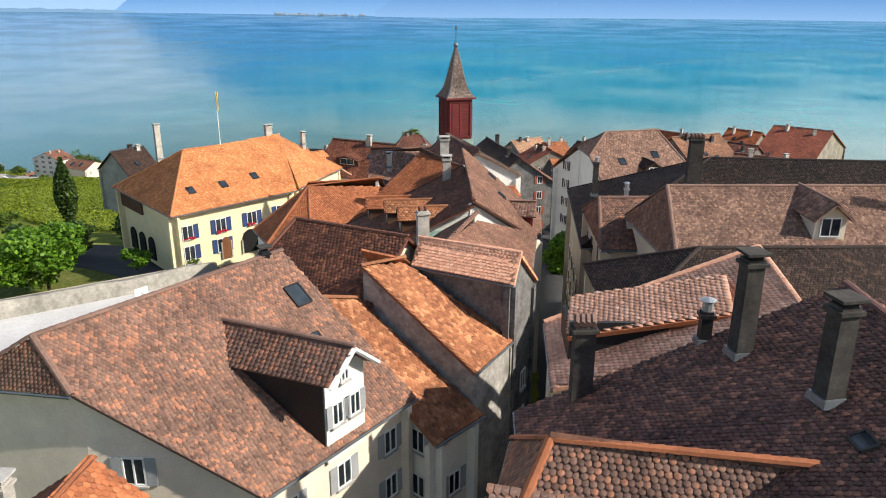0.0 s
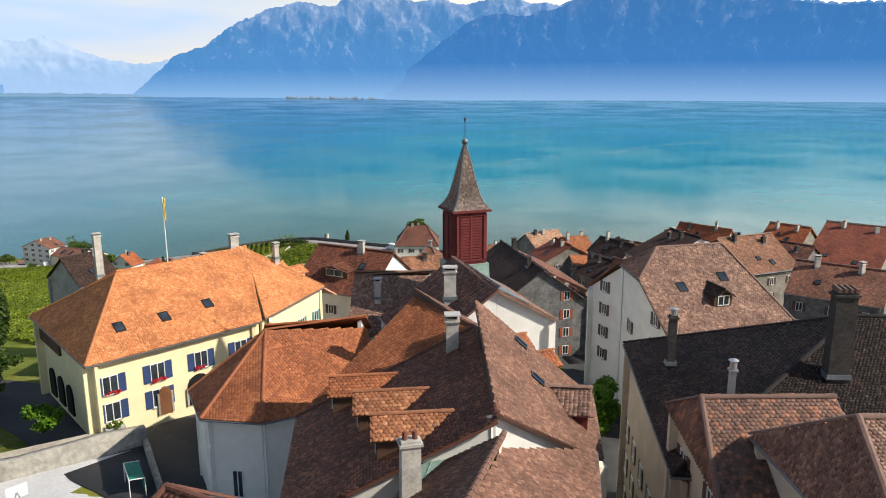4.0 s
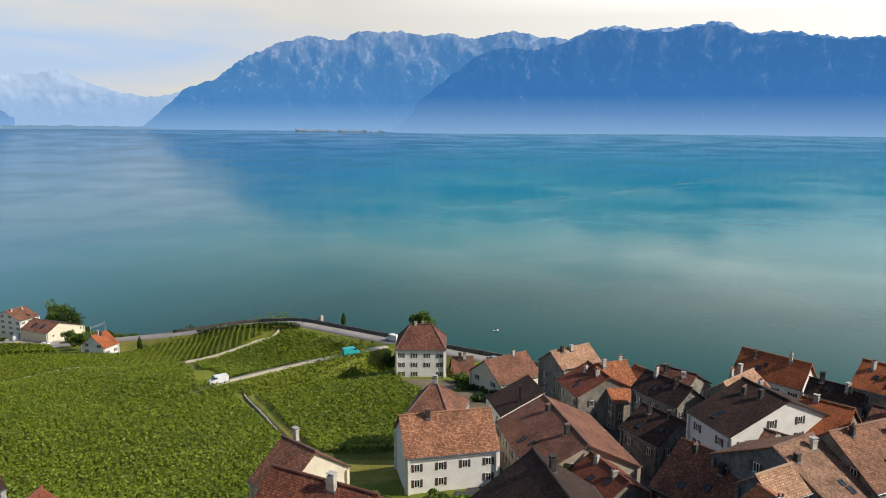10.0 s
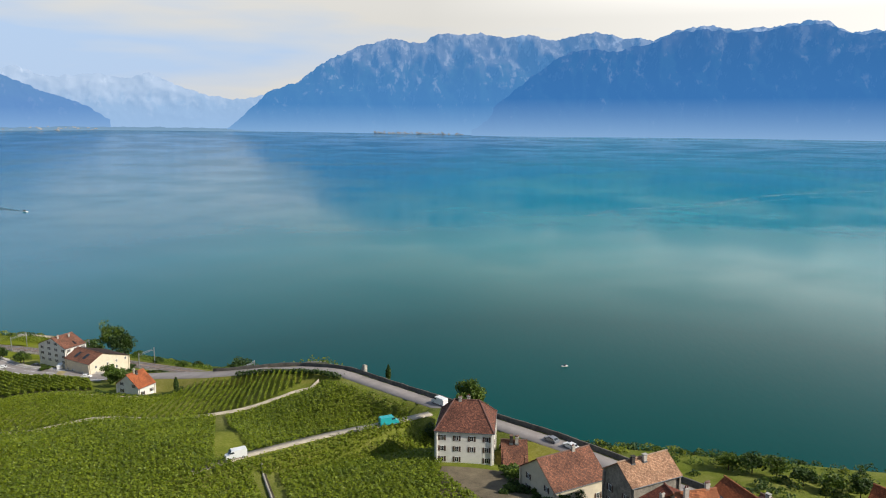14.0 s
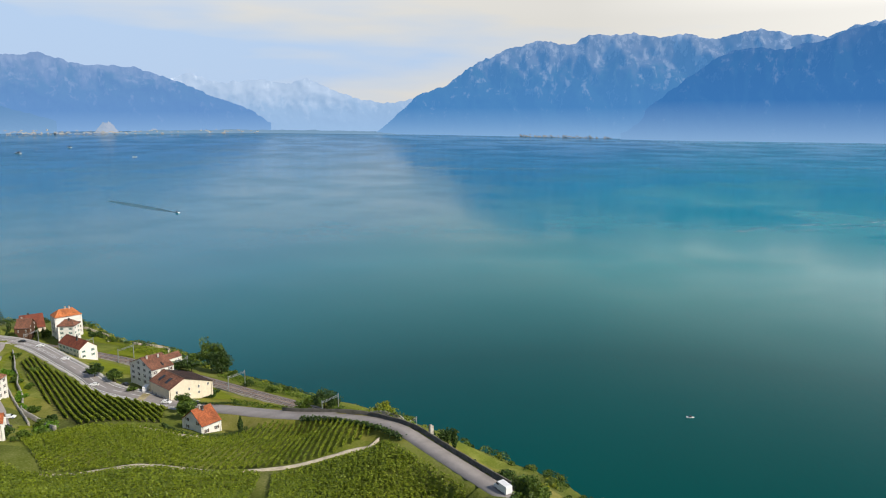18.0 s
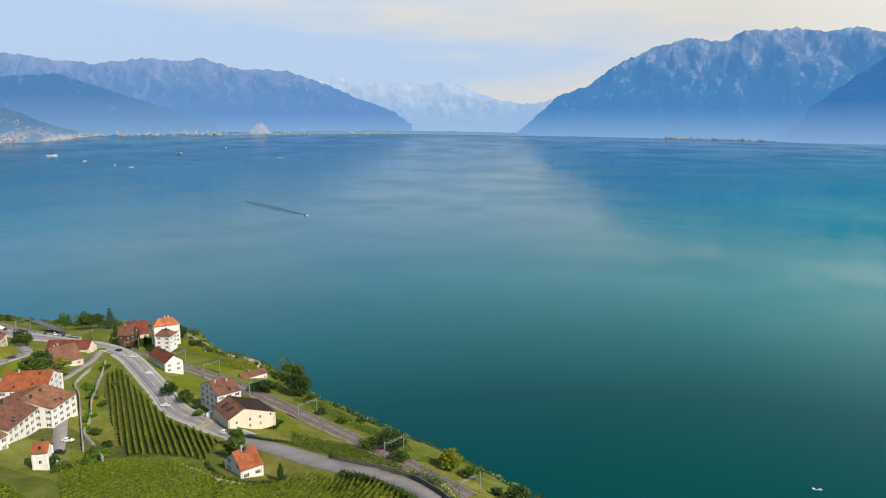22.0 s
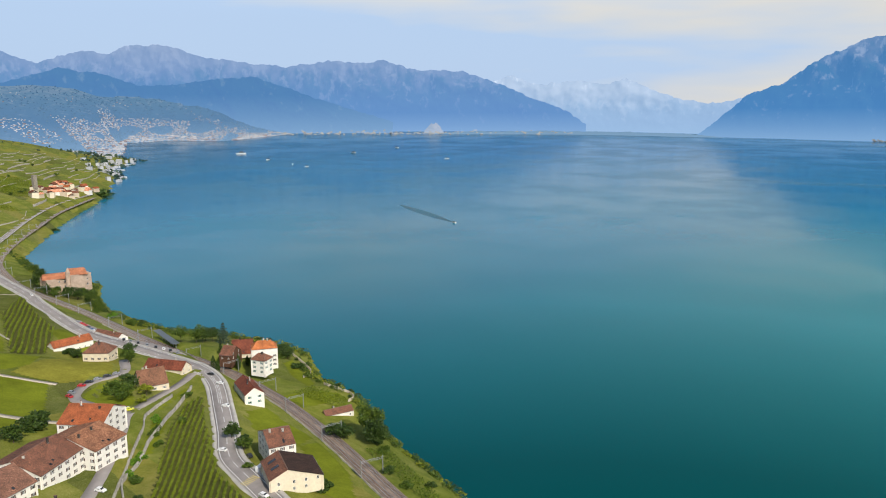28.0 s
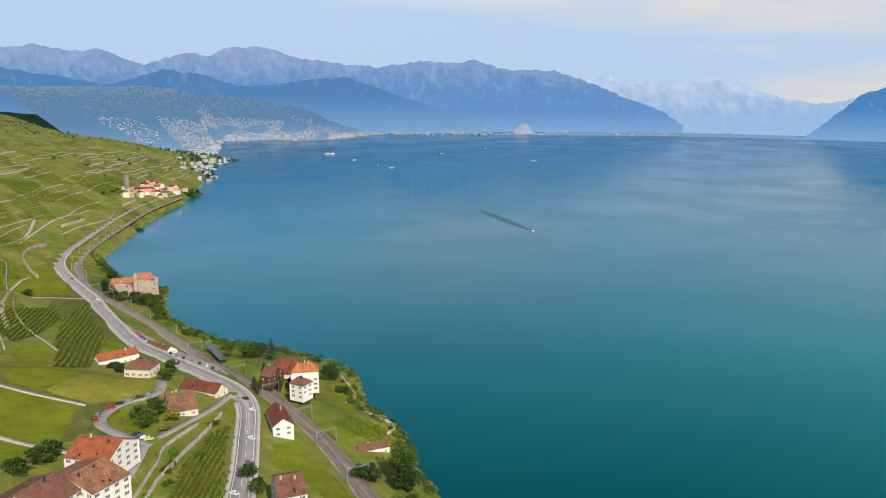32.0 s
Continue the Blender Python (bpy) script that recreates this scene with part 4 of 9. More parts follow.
def chimney(parent, x, y, z0, z1, w=0.75, d=0.6, rz=0.0, mat=None, style="slab"):
    """A chimney stack from inside the roof up to z1."""
    mat = mat or M_SOOT
    b = Bag().box((x, y, (z0 + z1 - 0.25) / 2), (w, d, z1 - 0.25 - z0), rz, 0.94)
    b.box((x, y, z1 - 0.42), (w + 0.14, d + 0.14, 0.12), rz)
    ob = part("chimney", b.mesh("chimney", mat), parent)
    I = Matrix.Identity(4)
    f = Bag().box((x, y, z0 + 1.05), (w + 0.22, d + 0.22, 0.25), rz, 0.9)
    part("flashing", f.mesh("flashing", M_ZINC), ob).matrix_parent_inverse = I
    if style == "slab":
        part("flue", Bag().box((x, y, z1 - 0.2), (w - 0.16, d - 0.16, 0.26), rz).mesh("flue", M_BLACK), ob).matrix_parent_inverse = I
        part("cap", Bag().box((x, y, z1 - 0.04), (w + 0.2, d + 0.2, 0.09), rz).mesh("cap", M_CONC if mat is M_CHIM else M_SOOT), ob).matrix_parent_inverse = I
    elif style == "tiled":
        t = Bag()
        for k in range(4):
            o = (k - 1.5) * w / 4
            t.tube((x + o * math.cos(rz) - d * 0.55 * math.sin(rz), y + o * math.sin(rz) - d * 0.55 * math.cos(rz), z1 - 0.12),
                   (x + o * math.cos(rz) + d * 0.55 * math.sin(rz), y + o * math.sin(rz) + d * 0.55 * math.cos(rz), z1 - 0.05), 0.12, 6)
        t.box((x, y, z1 - 0.24), (w * 0.9, d * 0.9, 0.12), rz)
        part("cap", t.mesh("cap", RIDGE["brown"]), ob, "clay tiles laid over the flue").matrix_parent_inverse = I
    elif style == "pot":
        t = Bag()
        for k in (-0.25, 0.25):
            t.tube((x + k * w * math.cos(rz), y + k * w * math.sin(rz), z1 - 0.4), (x + k * w * math.cos(rz), y + k * w * math.sin(rz), z1 + 0.12), 0.13, 8, 0.11)
        part("pot", t.mesh("pot", RIDGE["redbrown"]), ob).matrix_parent_inverse = I
    else:
        t = Bag().tube((x, y, z1 - 0.35), (x, y, z1 + 0.1), 0.2, 10)
        t.tube((x, y, z1 + 0.16), (x, y, z1 + 0.26), 0.3, 10, 0.05)
        part("cowl", t.mesh("cowl", M_STEEL), ob).matrix_parent_inverse = I
    return ob


HOUSES = []


def house(name, label, panels, base, roof="brown", wall="white", near=False, over=0.45, storeys=2, shutters=None, gap=2.9, win=(0.95, 1.35),
          sides=None, flowers=False, ridge=True, seed=0, category="house", group="village houses", tile=(TILE_W, TILE_H), ridge_kind=None):
    """A house from its roof slopes: walls stand under every outer edge, with windows storey by storey."""
    panels = [upward(q) for q in panels]
    pts = [Vector(p) for q in panels for p in q]
    cx, cy = sum(p.x for p in pts) / len(pts), sum(p.y for p in pts) / len(pts)
    root = thing(name, (cx, cy, base), label, category, group)
    count = {}
    for q in panels:
        for a, b in zip(q, q[1:] + q[:1]):
            e = tuple(sorted((key(a), key(b))))
            count[e] = count.get(e, 0) + 1
    walls = []
    for q in panels:
        for a, b in zip(q, q[1:] + q[:1]):
            if count[tuple(sorted((key(a), key(b))))] > 1:
                continue
            A, B = Vector(a), Vector(b)
            flat = Vector((B.x - A.x, B.y - A.y, 0))
            if flat.length < 0.3:
                continue
            out = Vector((flat.y, -flat.x, 0)).normalized()
            inn = -out * over
            A2, B2 = A + inn + flat.normalized() * 0.02, B + inn
            # a wall set in under a verge stays below its slope
            foot_pt, _, _, face = on_slope(planar(q), 0.5, 0.0)
            tops = [min(e.z, foot_pt.z - (face.x * (p.x - foot_pt.x) + face.y * (p.y - foot_pt.y)) / max(face.z, 0.2)) for e, p in ((A, A2), (B, B2))]
            wb = Bag()
            k = 0
            drop = 0.22
            T = out * -0.35
            g0, g1 = base - 1.5, base - 1.5
            for p, z in ((A2, g0), (B2, g1), (B2, tops[1] - drop), (A2, tops[0] - drop)):
                wb.v.append((p.x, p.y, z))
            for p, z in ((A2, g0), (B2, g1), (B2, tops[1] - drop - 0.2), (A2, tops[0] - drop - 0.2)):
                wb.v.append((p.x + T.x, p.y + T.y, z))
            for f in ((0, 1, 2, 3), (7, 6, 5, 4), (0, 4, 5, 1), (2, 6, 7, 3), (1, 5, 6, 2), (0, 3, 7, 4)):
                wb.f.append(tuple(k + i for i in f))
            part("wall", wb.mesh("wall", WALL[wall]), root)
            walls.append((A2, B2, out, abs(A.z - B.z) < 0.6))
    # the roof: boards under, then its tiles, slope by slope
    I = Matrix.Identity(4)
    kinds = roof if isinstance(roof, (list, tuple)) else [roof] * len(panels)
    roof = kinds[0]
    roof_ob = None
    for i, (q, kind) in enumerate(zip(panels, kinds)):
        q = planar(q)
        rb = Bag().slab(q, 0.16)
        uv = list(slope_uv(q)) + [(0.05, 0.05)] * (5 * len(q))
        # slopes that fall away towards the lake keep plain courses
        tiled = near and on_slope(q, 0.5, 0.0)[3].y < 0.3
        ob = part("roof", mesh_of("roof", rb.v, rb.f, RIDGE[kind] if tiled else TILE_FAR[kind], uvs=uv), root)
        roof_ob = roof_ob or ob
        if tiled:
            me = tiles_mesh("tiles", [q], TILE[kind], seed=seed + i, w=tile[0], h=tile[1])
            if me:
                tagged(part("tiles", me, ob), kind="stuff").matrix_parent_inverse = I
    if ridge:
        rt = Bag()
        done = set()
        for q in panels:
            for a, b in zip(q, q[1:] + q[:1]):
                e = tuple(sorted((key(a), key(b))))
                if count[e] > 1 and e not in done:
                    done.add(e)
                    cap_row(rt, Vector(a) + Vector((0, 0, 0.06)), Vector(b) + Vector((0, 0, 0.06)), 0.15 if near else 0.2, 0.42 if near else 0.9)
        if rt.v:
            part("ridge_tiles", rt.mesh("ridge_tiles", RIDGE[ridge_kind or roof]), roof_ob).matrix_parent_inverse = I
    # gutters along level eaves
    for q in panels:
        A, B = Vector(q[0]), Vector(q[1])
        if abs(A.z - B.z) < 0.6 and count[tuple(sorted((key(q[0]), key(q[1]))))] == 1:
            o = Vector((B.y - A.y, A.x - B.x, 0)).normalized() * 0.05
            part("gutter", Bag().tube(A + o - Vector((0, 0, 0.1)), B + o - Vector((0, 0, 0.1)), 0.075, 6).mesh("gutter", M_ZINC), root)
    # windows
    rnd = random.Random(seed + 11)
    for i, (A, B, out, level) in enumerate(walls):
        if sides is not None and i not in sides:
            continue
        L = (B - A).length
        flat = Vector((B.x - A.x, B.y - A.y, 0))
        L = flat.length
        seen = (A + B) / 2 - Vector((6, min(max(cy - 30, 0), 290), 0))
        if L < 2.6 or out.dot(Vector((seen.x, seen.y, 0)).normalized()) > 0.12:
            continue
        n = max(1, int((L - 1.0) / (gap if near else gap + 0.5)))
        low = min(A.z, B.z) - 0.4
        for s in range(storeys + (0 if level else 1)):
            z = base + 0.95 + 2.75 * s
            for c in range(n):
                t = (c + 0.5) / n
                roofz = A.z + (B.z - A.z) * t - 0.5
                if z + win[1] + 0.15 > roofz or (s == 0 and rnd.random() < 0.15):
                    continue
                p = A + flat * t
                window(root, (p.x, p.y, z), out, win[0], win[1], shutters, flowers and s == 1, near)
    HOUSES.append(root)
    return root


def on_slope(q, s, d):
    """A place on a slope: share s along the eave, d metres up from it; also the slope's axes."""
    a, b = Vector(q[0]), Vector(q[1])
    u = (b - a).normalized()
    n = (b - a).cross(Vector(q[-1]) - a).normalized()
    v = n.cross(u)
    return a + (b - a) * s + v * d, u, v, n


def skylight(parent, q, s, d, w=0.8, h=1.1):
    p, u, v, n = on_slope(q, s, d)
    fr = Bag()
    for du, dv, sw, sh in ((-w / 2, 0, 0.08, h), (w / 2, 0, 0.08, h), (0, -h / 2, w, 0.08), (0, h / 2, w, 0.08)):
        c = p + u * du + v * dv + n * 0.16
        fr.slab([c - u * sw / 2 - v * sh / 2, c + u * sw / 2 - v * sh / 2, c + u * sw / 2 + v * sh / 2, c - u * sw / 2 + v * sh / 2], 0.14)
    ob = part("skylight", fr.mesh("skylight_frame", M_DARK), parent)
    c = p + n * 0.12
    part("pane", Bag().slab([c - u * w / 2 - v * h / 2, c + u * w / 2 - v * h / 2, c + u * w / 2 + v * h / 2, c - u * w / 2 + v * h / 2], 0.03).mesh("pane", M_GLASS),
         ob).matrix_parent_inverse = Matrix.Identity(4)
    return ob


def dormer(parent, q, s, d, w=1.6, h=1.3, roof="brown", wall="wood", rise=0.6, over=0.3, near=True, win=True, shed=False):
    """A dormer on a slope: front wall d metres up from the eave; a small roof that runs back into the slope."""
    p, u, v, n = on_slope(q, s, d)
    fwd = Vector((-v.x, -v.y, 0)).normalized()
    run = math.hypot(v.x, v.y)
    tan = v.z / run
    side = Vector((-fwd.y, fwd.x, 0))
    z = p.z
    back = (h + rise) / tan
    b = Bag()
    f0, f1 = p - side * w / 2, p + side * w / 2
    k = len(b.v)
    lb = h / tan
    for c in (f0, f1):
        b.v += [tuple(c - Vector((0, 0, 0.3))), (c.x, c.y, z + h), tuple(Vector((c.x, c.y, z + h)) - fwd * lb)]
    b.v.append(tuple(Vector((p.x, p.y, z + h + rise))))
    b.f += [(0, 1, 2), (3, 5, 4), (0, 3, 4, 6, 1)]
    ob = part("dormer", b.mesh("dormer_wall", WALL[wall]), parent)
    I = Matrix.Identity(4)
    tip = Vector((p.x, p.y, z + h + rise)) + fwd * over
    end = tip - fwd * (back + over)
    quads = []
    for sg in (1, -1):
        e0 = Vector((p.x, p.y, z + h - over * 0.5)) + side * sg * (w / 2 + over * 0.7) + fwd * over
        e1 = e0 - fwd * (over + (h - over * 0.5) / tan)
        quads.append([tuple(e1), tuple(e0), tuple(tip), tuple(end)] if sg > 0 else [tuple(e0), tuple(e1), tuple(end), tuple(tip)])
    quads = [upward(qq) for qq in quads]
    rb = Bag()
    uv = []
    for qq in quads:
        rb.slab(qq, 0.1)
        uv += slope_uv(qq) + [(0.05, 0.05)] * 20
    ro = part("dormer_roof", mesh_of("dormer_roof", rb.v, rb.f, RIDGE[roof] if near else TILE_FAR[roof], uvs=uv), ob)
    ro.matrix_parent_inverse = I
    if near:
        me = tiles_mesh("tiles", quads, TILE[roof], seed=7)
        if me:
            t = tagged(part("dormer_tiles", me, ob), kind="stuff")
            t.matrix_parent_inverse = I
    rt = Bag()
    cap_row(rt, end + Vector((0, 0, 0.06)), tip + Vector((0, 0, 0.06)), 0.13)
    part("ridge_tiles", rt.mesh("ridge_tiles", RIDGE[roof]), ob).matrix_parent_inverse = I
    if win:
        rz = math.atan2(side.y, side.x)
        c = Vector((p.x, p.y, z + h * 0.55))
        part("pane", Bag().box(c + fwd * 0.03, (w * 0.6, 0.05, h * 0.7), rz).mesh("pane", M_GLASS), ob).matrix_parent_inverse = I
        fb = Bag()
        for sx in (-1, 0, 1):
            fb.box(c + fwd * 0.06 + side * sx * w * 0.31, (0.07, 0.06, h * 0.75), rz)
        for sz in (-1, 1):
            fb.box(c + fwd * 0.06 + Vector((0, 0, sz * h * 0.37)), (w * 0.68, 0.06, 0.07), rz)
        part("window_frame", fb.mesh("window_frame", M_FRAME), ob).matrix_parent_inverse = I
    return ob



# ---- the old village round the start of the flight ----
def panel_house(label, panels, base, **kw):
    return house("house", label, panels, base, **kw)


# large mottled roof with a white gabled dormer over the lane
def at_a(along, across, z):
    return (-17.9 + along * 0.544 + across * 0.839, 26.3 + along * 0.839 - across * 0.544, z)


A0, A1 = at_a(0, 0, 113.0), at_a(13.4, 0, 113.0)
HL, HR = at_a(-2.3, -2.3, 111.1), at_a(0, 2.4, 111.16)
q_a = [(at_a(4.1, 8.5, 106.49), at_a(14.3, 8.5, 106.49), A1, A0, HR), (at_a(13.0, -6, 108.2), at_a(-4.0, -6, 108.2), HL, A0, A1), (HL, HR, A0)]
house_a = panel_house("large house with a mottled brown tile roof and grey shutters", q_a, 97.5, roof="brown", wall="pink", near=True, tile=(0.19, 0.165),
                      shutters=M_GREYSH, storeys=3, seed=1)


def wall_dormer(parent):
    """White gabled dormer that stands on the lane front; its long roof runs back into the main slope."""
    I = Matrix.Identity(4)
    rb, rf = at_a(7.75, 2.0, 111.46), at_a(9.35, 8.9, 111.46)
    lb, lf = at_a(6.47, 3.75, 110.13), at_a(7.75, 8.9, 110.13)
    kb, kf = at_a(9.6, 3.75, 110.13), at_a(10.95, 8.9, 110.13)
    w = Bag()
    z0 = 105.8
    f = [at_a(8.05, 8.25, z0), at_a(10.6, 8.25, z0), at_a(10.6, 8.25, 110.15), at_a(9.25, 8.25, 111.25), at_a(8.05, 8.25, 110.15)]
    bk = [at_a(6.9, 4.0, 108.9), at_a(9.4, 4.0, 108.9), at_a(9.4, 4.0, 110.0), at_a(8.2, 4.0, 111.2), at_a(6.9, 4.0, 110.0)]
    w.v += f + bk
    w.f += [(0, 1, 2, 3, 4), (1, 6, 7, 2), (5, 0, 4, 9), (2, 7, 8, 3), (3, 8, 9, 4)]
    ob = part("dormer", w.mesh("dormer_wall", WALL["white"]), parent, "white rendered gable with a darkened cheek")
    # the cheek's shade is painted on with the dark metal colour
    ch = Bag().slab([at_a(8.02, 8.2, 106.6), at_a(6.87, 4.0, 109.8), at_a(6.9, 4.0, 110.1), at_a(8.02, 8.2, 110.15)], 0.06)
    part("cheek", ch.mesh("cheek", M_DARK), ob, "dormer cheek with its shade painted dark").matrix_parent_inverse = I
    quads = [(lb, lf, rf, rb), (kf, kb, rb, rf)]
    r = Bag()
    for q in quads:
        r.slab(q, 0.14)
    part("dormer_roof", r.mesh("dormer_roof", RIDGE["brown"]), ob).matrix_parent_inverse = I
    tagged(part("tiles", tiles_mesh("tiles", quads, TILE["brown"], seed=17), ob), kind="stuff").matrix_parent_inverse = I
    rt = Bag()
    cap_row(rt, Vector(rb) + Vector((0, 0, 0.06)), Vector(rf) + Vector((0, 0, 0.06)))
    part("ridge_tiles", rt.mesh("ridge_tiles", RIDGE["brown"]), ob).matrix_parent_inverse = I
    vg = Bag()
    for p, q in ((lf, rf), (rf, kf)):
        vg.tube(Vector(p) - Vector((0, 0, 0.12)), Vector(q) - Vector((0, 0, 0.12)), 0.12, 5)
    part("verge_board", vg.mesh("verge_board", M_FRAME), ob, "white painted verge board").matrix_parent_inverse = I
    out = Vector((0.839, -0.544, 0))
    for al in (8.75, 9.9):
        window(parent, at_a(al, 8.26, 107.6), out, 0.7, 1.15, M_GREYSH)
    window(parent, at_a(9.3, 8.26, 109.6), out, 0.5, 0.6)


wall_dormer(house_a)
skylight(house_a, q_a[0], 0.80, 7.9, 0.95, 1.3)
skylight(house_a, q_a[0], 0.72, 5.2, 0.6, 0.8)
chimney(house_a, -11.3, 36.6, 111.6, 113.6, 0.45, 0.45, 0.6, M_DARK, "slab")

# narrow house with a lichened roof, and its taller neighbour behind a bare party wall
q_d1 = [((-1.9, 31.9, 104.8), (0.5, 34.9, 104.8), (-6.9, 39.7, 109.4), (-9.6, 38.3, 110.0)),
        ((-9.0, 42.5, 107.6), (-12.0, 41.0, 107.6), (-9.6, 38.3, 110.0), (-6.9, 39.7, 109.4))]
house_d = panel_house("narrow house with a lichened orange and brown roof", q_d1, 97, roof="mixed", wall="white", near=True, shutters=M_GREYSH, storeys=3, seed=5)
q_d2 = [((0.0, 35.4, 107.0), (2.2, 39.7, 107.0), (-4.4, 42.2, 111.1), (-6.7, 40.0, 111.3)),
        ((-3.0, 45.0, 108.5), (-6.0, 43.5, 108.5), (-6.7, 40.0, 111.3), (-4.4, 42.2, 111.1))]
house_d2 = panel_house("tall narrow house with a mottled roof and a bare party wall", q_d2, 96, roof="mixed", wall="plaster", near=True, storeys=3, over=0.06, sides=(1,), seed=6)
q_c = [((-4.1, 42.5, 110.5), (2.1, 39.3, 110.6), (2.6, 41.3, 111.8), (-3.7, 44.3, 111.7)),
       ((3.9, 44.6, 109.0), (-2.3, 47.6, 109.0), (-3.7, 44.3, 111.7), (2.6, 41.3, 111.8))]
house_c = panel_house("house with new orange tiles over a dark bare wall", q_c, 95.5, roof="salmon", wall="dirty_shaded", near=True, storeys=2, over=0.25, seed=7)
q_b = gable((-12.2, 47.0, 112.0), (-4.3, 43.5, 112.0), 4.6, 5.0, 108.6, 108.6, 1.2, 0)
house_b = panel_house("house with a dark red brown tile roof beside the yard", q_b, 93, roof="russet", wall="cream", near=True, storeys=3, seed=8)

# tan roof over the lane, with a green copper lean-to and a two-flue stack
q_f = gable((-2.1, 47.2, 110.5), (-0.1, 54.8, 110.5), 4.5, 4.5, 107.6, 107.3)
q_f = [q for q in q_f if sum(p[0] for p in q) < -10][:1] + [((3.6, 47.3, 107.3), (4.8, 59.6, 107.3), (-0.1, 54.8, 110.5), (-2.1, 47.2, 110.5))]
house_f = panel_house("house with a worn tan tile roof along the lane", q_f, 94, roof="clay", wall="cream", near=True, storeys=3, shutters=M_BROWNSH, seed=9, tile=(0.19, 0.17))
chimney(house_f, -4.2, 53.2, 106.5, 111.2, 0.9, 0.7, 0.3, M_CHIM, "pot")
vb = Bag().slab([(-4.6, 54.6, 108.3), (-1.2, 53.4, 108.3), (-0.8, 55.2, 108.9), (-4.2, 56.4, 108.9)], 0.2)
for k in range(5):
    a, b = Vector((-4.5 + k * 0.8, 54.6 - k * 0.28, 108.33)), Vector((-4.1 + k * 0.8, 56.4 - k * 0.28, 108.93))
    vb.tube(a, b, 0.03, 5)
part("lean_to_roof", vb.mesh("lean_to_roof", M_VERD), house_f, "green patinated copper lean-to roof")

# the large house with three dormers towards the square
P1, P2, P3 = (-6.1, 74.2, 111.2), (-1.7, 67.5, 111.2), (-0.4, 55.4, 111.2)
E1, E3 = (-12.6, 65.6, 105.8), (-10.6, 54.0, 105.8)
R1, R2, R3 = (0.6, 78.4, 106.4), (5.8, 68.4, 106.4), (5.3, 60.2, 106.4)
q_g = [(E1, E3, P3, P2), (R3, R2, P2, P3), (R2, R1, P1, P2), (E1, P2, P1)]
house_g = panel_house("large white house with a brown roof and three dormers", q_g, 92.8, roof=["russet", "clay", "clay", "rust"], wall="white", near=True, storeys=3,
                      shutters=M_BROWNSH, seed=10, tile=(0.19, 0.17))
for s, d, r in ((0.1, 2.6, "rust"), (0.45, 4.3, "mixed"), (0.78, 5.3, "mixed")):
    dormer(house_g, q_g[0], s, d, 2.2, 1.3, r, "wood", 0.6)
dormer(house_g, q_g[1], 0.42, 1.0, 3.2, 1.2, "mauve", "redwood", 0.7, win=False)
for s in (0.3, 0.62):
    dormer(house_g, q_g[2], s, 1.4, 2.2, 0.9, "rust", "wood", 0.45, win=False)
chimney(house_g, -3.0, 65.6, 109.0, 112.7, 0.75, 0.6, 0.1, M_CHIM, "slab")
skylight(house_g, q_g[1], 0.75, 6.2, 0.6, 0.9)
skylight(house_g, q_g[1], 0.35, 4.8, 0.6, 0.9)

# church: nave, tower with a flared slate-like spire, rounded choir
q_n = gable((-0.1, 78.9, 110.3), (-4.2, 89.0, 110.5), 6.8, 5.2, 105.6, 107.4)
church = house("church", "village church with a worn brown nave roof and white walls", q_n, 92.5, roof=["tan", "umber"], wall="white", near=True, storeys=1,
               win=(0.9, 2.2), gap=4.2, seed=12, category="church", group="")
chimney(church, -4.0, 81.4, 108.0, 111.6, 1.0, 0.7, 0.1, M_CHIM, "slab")
skylight(church, q_n[1], 0.6, 5.4, 1.0, 1.4)
n_a, n_b, n_ra, n_rb = (Vector(p) for p in (q_n[0][3], q_n[0][2], q_n[0][0], q_n[0][1]))
n_up = (n_rb - n_ra).cross(n_a - n_ra).normalized() * 0.16
sheet = [n_a.lerp(n_b, 0.04) + n_up, n_a.lerp(n_b, 0.04).lerp(n_ra.lerp(n_rb, 0.04), 0.55) + n_up, n_a.lerp(n_b, 0.97).lerp(n_ra.lerp(n_rb, 0.97), 0.4) + n_up, n_a.lerp(n_b, 0.97) + n_up]
part("metal_roofing", Bag().slab(sheet, 0.06).mesh("metal_roofing", M_ZINC), church, "grey standing-seam sheet on the nave roof")
apex, rend = (-20.2, 84.0, 105.0), (-11.8, 86.9, 105.5)
q_ch = [((-26.3, 81.3, 100.4), (-23.2, 76.0, 100.4), apex), ((-23.2, 76.0, 100.4), (-18.2, 75.6, 100.4), apex),
        ((-18.2, 75.6, 100.4), (-9.4, 80.4, 100.6), rend, apex), ((-12.0, 94.0, 100.6), (-23.5, 90.5, 100.4), apex, rend),
        ((-23.5, 90.5, 100.4), (-26.3, 81.3, 100.4), apex)]
choir = house("choir", "rounded white choir of the church with a bright rust tile roof", q_ch, 92.6, roof="rust", wall="white", near=True, storeys=1,
              win=(0.9, 2.4), gap=5.0, seed=13, category="church", group="", over=0.5)


